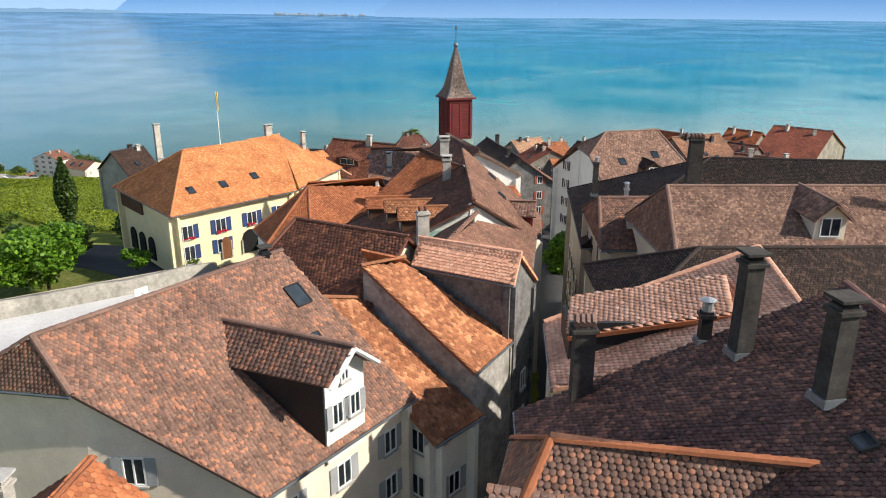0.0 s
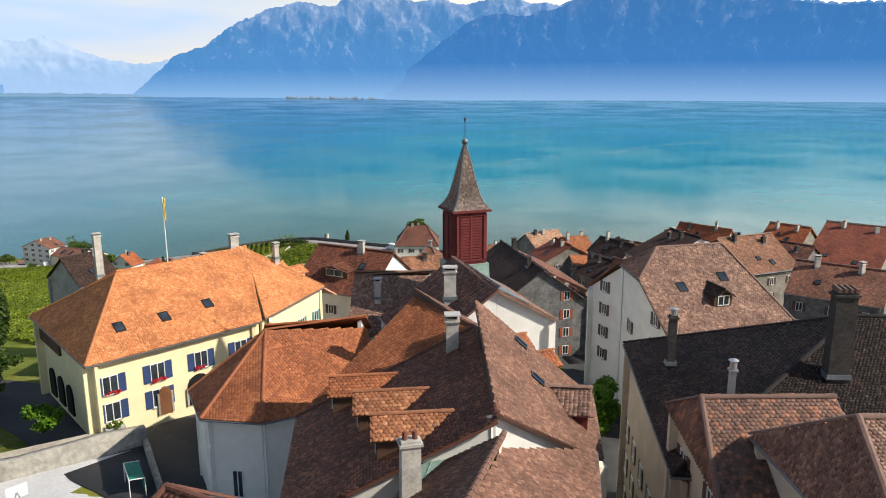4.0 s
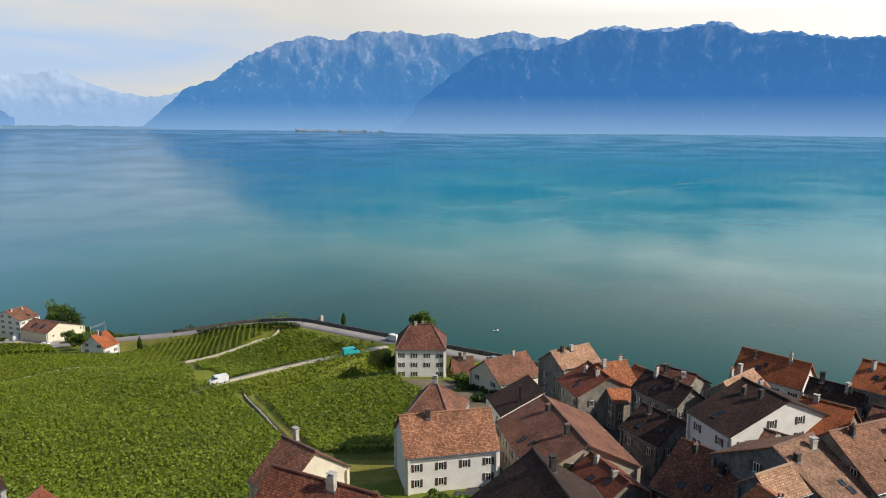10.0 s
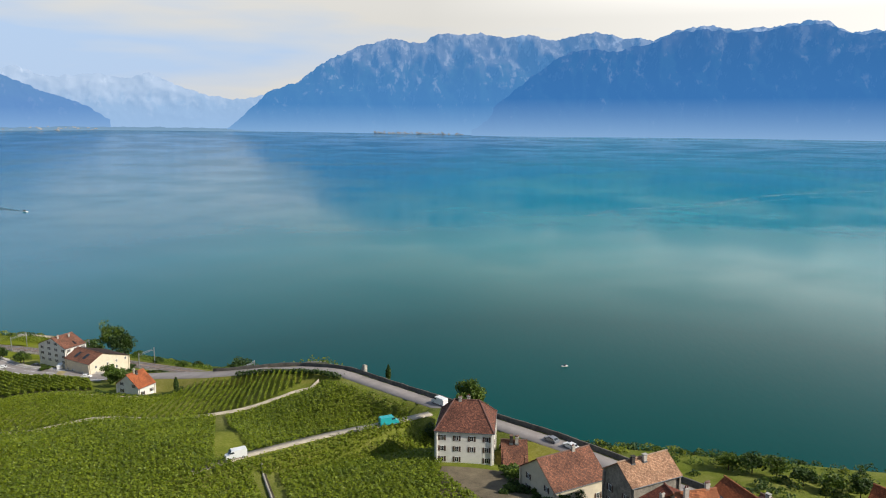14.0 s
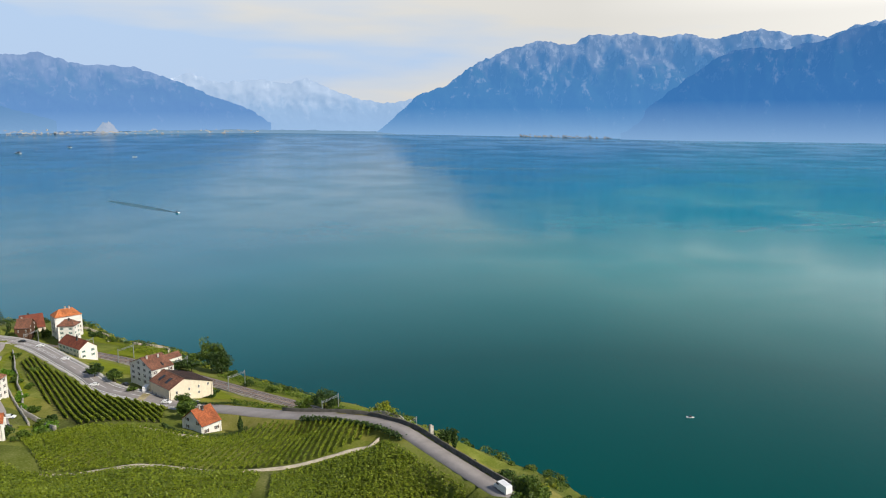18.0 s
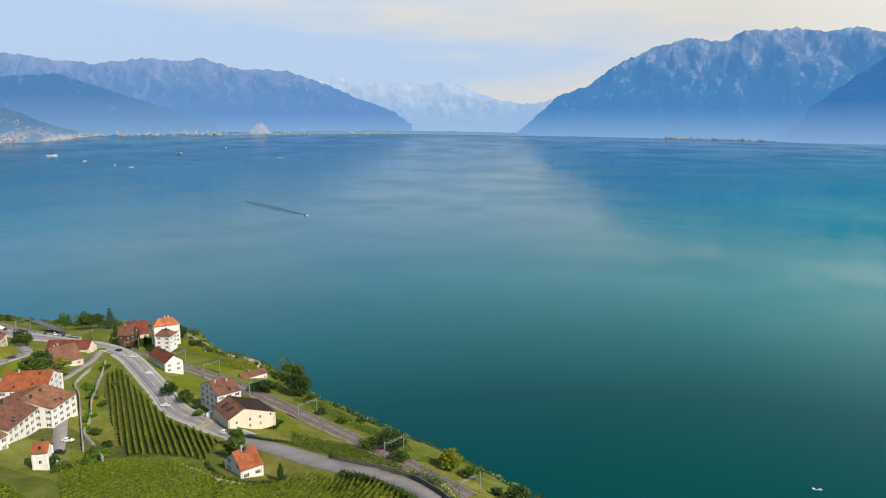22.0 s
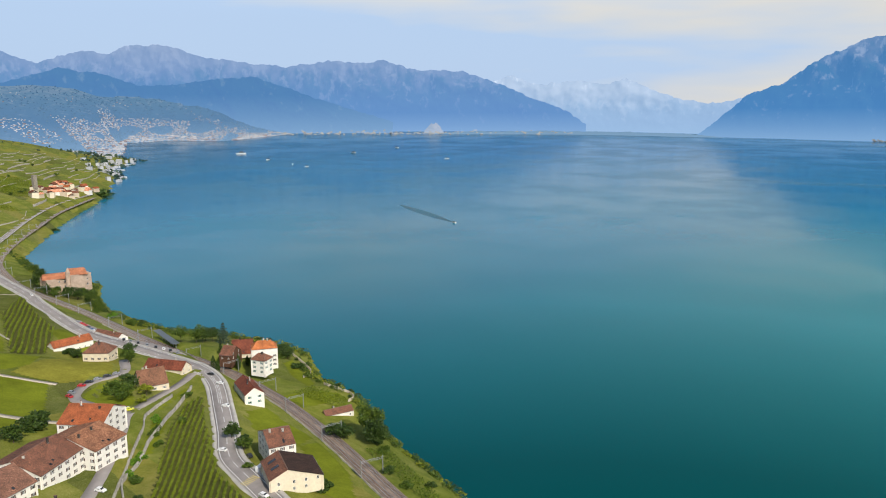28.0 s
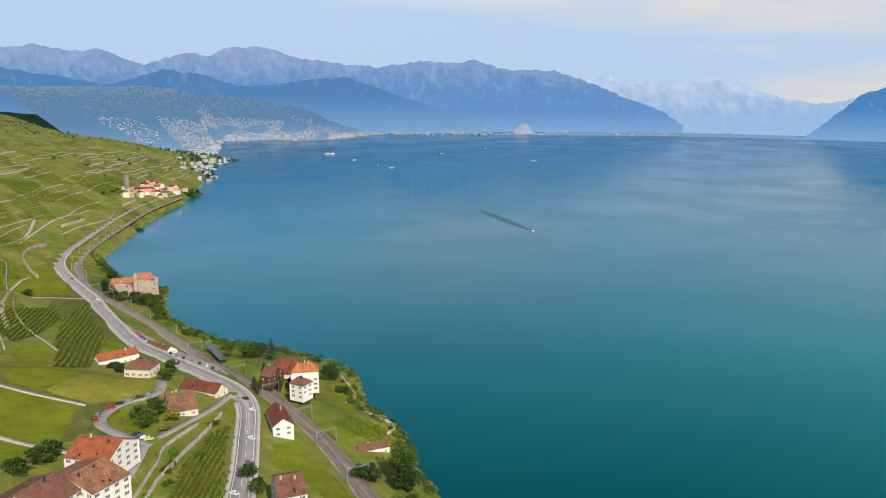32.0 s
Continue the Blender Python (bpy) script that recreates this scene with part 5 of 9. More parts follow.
def tower(x, y, rz):
    root = thing("church_tower", (x, y, 92), "church tower with oxblood louvres and a flared brown spire", "tower")
    w = 3.3
    I = Matrix.Identity(4)
    part("shaft", Bag().box((x, y, 100), (w, w, 17), rz).mesh("shaft", WALL["white"]), root)
    part("belfry", Bag().box((x, y, 111.6), (w * 0.93, w * 0.93, 6.0), rz).mesh("belfry", WALL["redwood"]), root, "oxblood boarded belfry")
    sk = Bag()
    sk.box((x, y, 108.9), (w + 0.35, w + 0.35, 1.5), rz, 0.95)
    part("skirt", sk.mesh("skirt", M_VERD), root, "grey green metal skirt")
    for k in range(4):
        a = rz + k * math.pi / 2
        o = Vector((math.cos(a), math.sin(a), 0))
        s = Vector((-o.y, o.x, 0))
        lv = Bag()
        for j in range(15):
            for sd in (-0.55, 0.55):
                lv.box(Vector((x, y, 110.3 + j * 0.255)) + o * (w * 0.465 + 0.03) + s * sd, (0.09, 0.98, 0.17), a)
        part("louvre", lv.mesh("louvre", WALL["redwood"]), root)
        fr = Bag()
        for sd in (-1.32, 0, 1.32):
            fr.box(Vector((x, y, 112.05)) + o * (w * 0.465 + 0.05) + s * sd, (0.14, 0.16, 4.2), a)
        for z in (110.0, 114.2):
            fr.box(Vector((x, y, z)) + o * (w * 0.465 + 0.05), (0.14, 2.8, 0.16), a)
        part("louvre_frame", fr.mesh("louvre_frame", WALL["redwood"]), root)
    cor = Bag().box((x, y, 114.6), (w + 0.5, w + 0.5, 0.22), rz)
    part("cornice", cor.mesh("cornice", WALL["redwood"]), root)
    rings = [(2.55, 114.7), (2.02, 115.15), (1.55, 115.85), (1.12, 117.1), (0.62, 118.9), (0.1, 120.5)]
    quads = []
    for (r0, z0), (r1, z1) in zip(rings[:-1], rings[1:]):
        for k in range(4):
            a0, a1 = rz + math.pi / 4 + k * math.pi / 2, rz + math.pi / 4 + (k + 1) * math.pi / 2
            f = lambda r, a, z: (x + r * math.cos(a), y + r * math.sin(a), z)
            quads.append((f(r0, a0, z0), f(r0, a1, z0), f(r1, a1, z1), f(r1, a0, z1)))
    b = Bag()
    for r, z in rings:
        b.v += [(x + r * math.cos(rz + math.pi / 4 + k * math.pi / 2), y + r * math.sin(rz + math.pi / 4 + k * math.pi / 2), z) for k in range(4)]
    for i in range(len(rings) - 1):
        b.f += [(4 * i + k, 4 * i + (k + 1) % 4, 4 * i + 4 + (k + 1) % 4, 4 * i + 4 + k) for k in range(4)]
    b.f += [(3, 2, 1, 0), tuple(4 * len(rings) - 4 + k for k in range(4))]
    sp = part("spire", b.mesh("spire", RIDGE["ash"]), root)
    me = tiles_mesh("tiles", quads, TILE["ash"], seed=3, w=0.2, h=0.17, lift=0.03)
    tagged(part("tiles", me, sp), kind="stuff").matrix_parent_inverse = I
    for k in range(4):
        a = rz + math.pi / 4 + k * math.pi / 2
        o, s = Vector((math.cos(a), math.sin(a), 0)), Vector((-math.sin(a), math.cos(a), 0))
        hp = Bag()
        for r, z in rings:
            c = Vector((x, y, z)) + o * r
            hp.v += [tuple(c + o * du * 0.06 + s * ds * 0.07) for du, ds in ((1, -1), (1, 1), (-1, 1), (-1, -1))]
        for i in range(len(rings) - 1):
            hp.f += [(4 * i + j, 4 * i + (j + 1) % 4, 4 * i + 4 + (j + 1) % 4, 4 * i + 4 + j) for j in range(4)]
        part("hip_flashing", hp.mesh("hip_flashing", M_ZINC), root)
    fin = Bag().tube((x, y, 120.2), (x, y, 123.0), 0.035, 6)
    part("finial", fin.mesh("finial", M_DARK), root)
    bm = bmesh.new()
    bmesh.ops.create_icosphere(bm, subdivisions=2, radius=0.3, matrix=Matrix.Translation((x, y, 120.75)))
    me = bpy.data.meshes.new("ball")
    bm.to_mesh(me)
    bm.free()
    me.materials.append(M_ZINC)
    part("ball", me, root)
    part("vane", Bag().box((x, y + 0.12, 122.7), (0.05, 0.4, 0.3), 0.4).mesh("vane", M_DOOR), root)
    return root


tower(-3.2, 91.5, 0.42)

# pale yellow house on the square
Fc, Lc = (-38.3, 86.4, 100.2), (-52.4, 100.3, 100.4)
RL, RR = (-41.0, 98.8, 105.9), (-30.9, 111.6, 105.9)
FRc, BRc = (-25.9, 100.7, 100.2), (-40.0, 114.8, 100.4)
q_y = [(Fc, FRc, RR, RL), (BRc, Lc, RL, RR), (Lc, Fc, RL)]
yellow = panel_house("pale yellow house with a bright orange hipped roof and blue shutters", q_y, 92.8, roof="orange", wall="yellow", near=True, storeys=2,
                     shutters=M_BLUE, flowers=True, gap=4.0, win=(1.5, 1.9), over=0.8, seed=14)
for s in (0.25, 0.5, 0.77):
    skylight(yellow, q_y[0], s, 3.9 if s < 0.7 else 4.4, 0.95, 1.25)
A2, B2, C2 = (-25.7, 101.2, 100.35), (-21.8, 113.8, 100.6), (-36.2, 124.8, 99.9)
R2y = (-31.0, 111.6, 105.85)
q_y2 = [(A2, B2, R2y), (B2, C2, R2y), (C2, (-39.6, 115.4, 100.5), R2y)]
yellow2 = panel_house("cream wing of the yellow house with teal shutters and orange roof", q_y2, 92.8, roof="orange", wall="yellow", near=True, storeys=2,
                      shutters=M_GREENSH, seed=15)
for s in (0.2, 0.42, 0.64):
    dormer(yellow2, [B2, C2, R2y], s, 1.3, 2.3, 1.3, "orange", "cream", 0.45, 0.45, win=False)
porch_q = [(-20.4, 114.6, 99.4), (-25.6, 118.6, 99.4), (-26.3, 117.4, 100.5), (-21.9, 113.9, 100.5)]
part("eave_roof", Bag().slab(planar(porch_q), 0.16).mesh("eave_roof", RIDGE["salmon"]), yellow2)
chimney(yellow2, -33.2, 113.6, 104.2, 107.4, 1.1, 0.7, 0.8, M_CHIM, "slab")
chimney(yellow2, -27.5, 112.5, 103.6, 106.6, 0.6, 0.6, 0.8, M_CHIM, "slab")
chimney(yellow, -50.5, 112.5, 101.0, 107.5, 0.9, 0.7, 0.8, M_CHIM, "slab")
front = Vector((FRc[0] - Fc[0], FRc[1] - Fc[1], 0)).normalized()
outw = Vector((front.y, -front.x, 0))
foot = Vector((Fc[0], Fc[1], 92.8)) - outw * 0.72
# the archway is a solid block, its inner shade painted near-black
for d, w, h, m, nm in ((7.6, 1.25, 2.3, M_DOOR, "door"), (11.4, 2.6, 1.9, M_BLACK, "archway")):
    p = foot + front * d
    rz = math.atan2(front.y, front.x)
    b = Bag().box(p + Vector((0, 0, h / 2)), (w, 0.22, h), rz)
    b.tube(p + Vector((0, 0, h)) - outw * 0.1, p + Vector((0, 0, h)) + outw * 0.1, w / 2, 16)
    part(nm, b.mesh(nm, m), yellow)
    fr = Bag()
    for s in (-1, 1):
        fr.box(p + front * s * (w / 2 + 0.1) + Vector((0, 0, h / 2)) + outw * 0.06, (0.2, 0.2, h), rz)
    part(nm + "_frame", fr.mesh(nm + "_frame", M_STONE), yellow)
sidew = Vector((Lc[0] - Fc[0], Lc[1] - Fc[1], 0)).normalized()
outs = Vector((-sidew.y, sidew.x, 0))
if outs.dot(Vector((-1, -1, 0))) < 0:
    outs = -outs
for k in range(3):
    p = Vector((Fc[0], Fc[1], 92.0)) - outs * 0.72 + sidew * (9.5 + 3.2 * k)
    rz = math.atan2(sidew.y, sidew.x)
    b = Bag().box(p + Vector((0, 0, 1.1)), (2.0, 0.22, 2.2), rz)
    b.tube(p + Vector((0, 0, 2.2)) - outs * 0.11, p + Vector((0, 0, 2.2)) + outs * 0.11, 1.0, 14)
    part("arch", b.mesh("arch", M_BLACK), yellow)
b = Bag().box(Vector((Lc[0], Lc[1], 99.2)) - outs * 0.7 - sidew * 4.5, (8.0, 0.3, 2.6), math.atan2(sidew.y, sidew.x))
part("cladding", b.mesh("cladding", WALL["wood"]), yellow, "dark boarding under the eaves")
pole = thing("flagpole", (-37.3, 103.4, 105.9), "white flagpole with a hanging yellow and blue flag on the roof", "flagpole")
part("pole", Bag().tube((-37.3, 103.4, 105.9), (-37.3, 103.4, 113.6), 0.06, 8, 0.04).mesh("pole", M_FRAME), pole)
fl = Bag()
for k in range(5):
    fl.box((-37.25 + 0.05 * math.sin(k * 2.0), 103.4 + 0.12, 111.2 + 0.5 * k), (0.16 + 0.05 * (k % 2), 0.3, 0.52), 0.3 * k)
part("flag", fl.mesh("flag", plain("yellow_flag_cloth", (0.55, 0.38, 0.05), 0.8, grain=5, vary=0.3)), pole)

# the roof with chimneys under the start of the flight
q_k = gable((13.2, -8.0, 116.5), (13.0, 25.0, 116.5), 11.4, 9.0, 111.1, 111.5)
house_k = panel_house("large house with an uneven dark brown tile roof and tall chimneys", q_k, 98, roof="umber", wall="cream", near=True, storeys=3, tile=(0.19, 0.175),
                      shutters=M_BROWNSH, seed=20)
chimney(house_k, 9.0, 23.2, 113.6, 118.3, 0.62, 0.62, 0.2, M_SOOT, "slab")
chimney(house_k, 3.9, 24.3, 110.6, 115.3, 0.78, 0.55, 0.1, M_SOOT, "tiled")
chimney(house_k, 10.1, 19.2, 114.2, 118.4, 0.62, 0.62, 0.25, M_SOOT, "slab")
chimney(house_k, 8.3, 24.9, 113.2, 115.7, 0.42, 0.42, 0.0, M_DARK, "cowl")
skylight(house_k, q_k[1], 0.24, 9.4, 0.7, 0.5)
q_k2 = gable((2.2, 18.2, 114.2), (9.2, 16.9, 114.5), 4.2, 5.0, 111.3, 111.0, 1.6, 0)
house_k2 = panel_house("broad gabled dormer roof with orange ridge tiles and lichen", q_k2, 108, roof="brown", wall="white", near=True, storeys=1, seed=21, ridge_kind="rust", tile=(0.21, 0.19))

# new orange roof beyond it
pk = (13.6, 34.8, 114.6)
q_o = [((3.2, 27.0, 110.9), (3.4, 33.6, 110.9), pk, (12.8, 26.5, 114.4)), ((3.4, 33.6, 110.9), (16.5, 38.5, 110.6), pk),
       ((16.5, 38.5, 110.6), (19.5, 27.5, 111.6), (12.8, 26.5, 114.4), pk)]
house_o = panel_house("house with a new salmon orange tile roof", q_o, 97, roof="salmon", wall="cream", near=True, storeys=3, shutters=M_BROWNSH, seed=22)
q_o2 = [upward(((3.9, 29.0, 112.3), (4.4, 32.2, 112.9), (11.2, 31.8, 114.3), (10.6, 28.6, 113.9)))]
part("raised_roof", Bag().slab(planar(q_o2[0]), 0.2).mesh("raised_roof", RIDGE["rust"]), house_o)
tagged(part("raised_tiles", tiles_mesh("tiles", [planar(q_o2[0])], TILE["salmon"], seed=31), house_o), kind="stuff")
part("raised_wall", Bag().box((7.2, 29.2, 111.9), (6.4, 0.2, 2.2), 0.02).box((4.1, 30.6, 111.6), (0.2, 3.0, 1.8)).mesh("raised_wall", M_DARK), house_o, "dark metal wall of the raised roof")

# big mauve roof across the lane, with a cream dormer, its lean-to roofs and the dark house behind
q_l = gable((12.9, 50.3, 113.8), (34.0, 51.6, 113.8), 6.5, 6.9, 109.8, 110.2, 1.0, 0)
house_l = panel_house("long house with a pinkish brown tile roof and a cream dormer", q_l, 95, roof="mauve", wall="cream", near=True, storeys=4, tile=(0.18, 0.16),
                      shutters=M_BROWNSH, seed=24)
dormer(house_l, q_l[0], 0.46, 2.6, 2.0, 1.6, "mauve", "cream", 0.9, 0.45)
chimney(house_l, 28.5, 49.0, 111.6, 115.6, 0.7, 0.7, 0.1, M_CHIM, "slab")
q_l3 = gable((9.7, 58.8, 110.7), (16.4, 59.3, 110.7), 3.0, 4.8, 109.0, 107.9, 0.7, 0)
house_l3 = panel_house("narrow lane house with a brown tile roof and white walls", q_l3, 94, roof="brown", wall="cream", near=True, storeys=4, shutters=M_BROWNSH, seed=25)
q_l2 = gable((13.1, 42.3, 112.0), (30.0, 43.6, 112.0), 3.6, 4.8, 109.7, 108.9, 6.0, 0)
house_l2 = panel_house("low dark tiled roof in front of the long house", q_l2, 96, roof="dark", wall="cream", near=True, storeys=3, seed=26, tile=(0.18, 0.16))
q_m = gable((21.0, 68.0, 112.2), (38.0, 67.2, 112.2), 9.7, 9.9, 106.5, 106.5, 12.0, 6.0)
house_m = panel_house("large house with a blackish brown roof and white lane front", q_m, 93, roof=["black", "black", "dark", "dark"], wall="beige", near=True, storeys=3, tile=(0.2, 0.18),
                      shutters=M_BROWNSH, seed=27)
chimney(house_m, 18.5, 64.0, 109.0, 115.1, 1.2, 0.8, 0.0, M_SOOT, "tiled")
chimney(house_m, 11.2, 71.0, 106.8, 111.4, 0.5, 0.5, 0.0, M_SOOT, "cowl")
chimney(house_m, 12.9, 64.0, 107.4, 110.6, 0.35, 0.35, 0.0, M_STEEL, "cowl")
skylight(house_m, q_m[0], 0.6, 4.0, 0.7, 1.4)
q_b4 = gable((-14.4, 95.2, 107.0), (-6.2, 95.6, 107.6), 6.0, 6.5, 103.0, 103.0)
house_b4 = panel_house("white gabled house with a brown roof beside the tower", q_b4, 91, roof="mauve", wall="white", near=True, storeys=3, seed=28)
chimney(house_b4, -11.6, 92.4, 104.6, 107.6, 0.6, 0.6, 0.0, M_CHIM, "slab")

# white house with a half-hipped roof beyond the lane
w_n0, w_n1, w_r1, w_r2 = (16.4, 93.0, 102.0), (30.4, 97.5, 102.0), (17.3, 103.8, 108.4), (24.9, 106.2, 108.4)
w_f0, w_f1, w_hn, w_hf = (10.9, 111.3, 102.0), (29.0, 117.0, 102.0), (14.6, 99.0, 106.0), (13.8, 105.5, 106.0)
q_w = [(w_n0, w_n1, w_r2, w_r1, w_hn), (w_f1, w_f0, w_hf, w_r1, w_r2), (w_hf, w_hn, w_r1), (w_n1, w_f1, w_r2)]
house_w = panel_house("large white house with a half-hipped mauve tile roof", q_w, 90, roof="mauve", wall="white", near=True, storeys=4, shutters=M_BROWNSH, seed=33)
russet_q = gable((-27.9, 137.1, 101.0), (-15.1, 131.6, 101.0), 7.4, 7.4, 95.8, 95.8)[0]
dormer(house_w, q_w[0], 0.52, 3.0, 2.0, 1.3, "dark", "wood", 0.6)
skylight(house_w, q_w[0], 0.3, 6.0, 0.9, 1.2)
skylight(house_w, q_w[0], 0.66, 7.0, 0.9, 1.2)

# small gabled roof below the large house
q_x = gable((-13.3, 11.5, 111.0), (-13.0, 21.1, 111.0), 3.8, 2.8, 108.3, 108.8)
house_x = panel_house("small house with an orange tile roof and bulky ridge", q_x, 98, roof=["rust", "redbrown"], wall="white", near=True, storeys=2, seed=41)
chimney(house_x, -15.6, 19.8, 108.4, 111.2, 0.7, 0.6, 0.0, M_CHIM, "slab")



# ---- the houses of the village and along the shore ----
# label, tiles, walls, shutters, storeys, foot; the ridge's ends; half widths and eave heights to both sides; hips
VILLAGE = [
    ("white gabled house with a dark russet tile roof", "russet", "white", M_BROWNSH, 3, 86.0, (-27.9, 137.1, 101.0), (-15.1, 131.6, 101.0), 7.4, 7.4, 95.8, 95.8, 0.0, 0.0),
    # shade on this stone front is put into its dull grey wall
    ("stone gabled house with rust red shutters and dark roof", "dark", "dirty_shaded", M_ORSH, 3, 86.0, (6.8, 126.1, 100.0), (1.0, 145.7, 100.0), 6.2, 6.2, 95.6, 95.6, 0.0, 0.0),
    ("grey house under a folded zinc roof", "dark", "grey", None, 2, 86.0, (-73.4, 141.2, 97.0), (-69.3, 147.5, 97.0), 4.6, 4.6, 93.7, 93.7, 0.0, 0.0),
    ("long russet tiled outbuilding behind the yellow house", "redbrown", "pink", None, 2, 86.0, (-52.2, 119.4, 99.0), (-52.8, 134.1, 99.0), 2.0, 2.0, 97.5, 97.5, 0.0, 0.0),
    ("brown tiled annexe behind the yellow house", "brown", "cream", None, 2, 87.0, (-44.6, 114.4, 101.0), (-45.0, 125.7, 101.0), 5.6, 5.6, 97.0, 97.0, 0.0, 0.0),
    ("salmon tiled wing with three small dormers", "salmon", "cream", None, 2, 88.0, (-44.4, 124.6, 101.5), (-34.7, 118.6, 101.5), 4.9, 4.9, 98.0, 98.0, 0.0, 0.0),
    ("cream cottage with a brown gabled roof below the vines", "brown", "cream", None, 2, 79.0, (-34.0, 160.7, 93.5), (-27.9, 156.1, 93.5), 5.0, 5.0, 89.9, 89.9, 0.0, 0.0),
    ("white house with a speckled red and cream roof", "speckled", "white", M_BROWNSH, 2, 77.4, (-19.9, 180.6, 88.6), (-4.3, 185.2, 88.6), 5.2, 5.2, 84.7, 84.7, 0.0, 0.0),
    ("brown pyramid roofed house beside the vineyard", "brown", "white", None, 2, 74.0, (-16.4, 202.7, 86.0), (-15.0, 202.5, 86.0), 6.6, 6.6, 81.2, 81.2, 5.0, 5.0),
    ("cream house with a plain brown tile roof above the road", "brown", "cream", M_BROWNSH, 2, 66.0, (-6.7, 246.9, 76.0), (4.6, 255.7, 76.0), 5.5, 5.5, 72.2, 72.2, 0.0, 0.0),
    ("stone house with pale tan tiles", "straw", "stone", M_BROWNSH, 2, 70.0, (9.3, 232.8, 83.5), (19.3, 240.1, 83.5), 3.7, 3.7, 80.9, 80.9, 0.0, 0.0),
    ("house with patchy orange and tan roof tiles", "mixed", "stone", None, 2, 72.0, (17.9, 218.8, 85.5), (25.4, 222.0, 85.5), 6.6, 6.6, 80.7, 80.7, 0.0, 0.0),
    ("low house with an orange roof near the lake", "rust", "white", None, 2, 64.0, (31.3, 244.2, 77.0), (37.0, 234.0, 77.0), 2.4, 2.4, 75.2, 75.2, 0.0, 0.0),
]
# wall kinds duller than the houses' own, with shade in the colour
VILLAGE_EAST = [
    ("white house with striped brown tiles near the lake", "brown", "beige", None, 2, 68.0, (35.4, 232.4, 80.0), (42.1, 225.1, 80.0), 3.3, 3.3, 77.6, 77.6, 0.0, 0.0),
    ("tan tiled house with a stepped gable", "straw", "stone", None, 2, 76.0, (38.7, 197.1, 90.0), (46.9, 205.4, 90.0), 2.9, 2.9, 87.9, 87.9, 0.0, 0.0),
    ("house with an orange red roof among dark roofs", "rust", "stone", None, 2, 78.0, (48.3, 186.1, 92.0), (54.9, 181.0, 92.0), 4.7, 4.7, 88.6, 88.6, 0.0, 0.0),
    ("house with a pale straw coloured roof", "straw", "dirty_shaded", None, 2, 84.0, (26.7, 144.8, 98.0), (32.0, 148.2, 98.0), 2.4, 2.4, 96.1, 96.1, 0.0, 0.0),
]
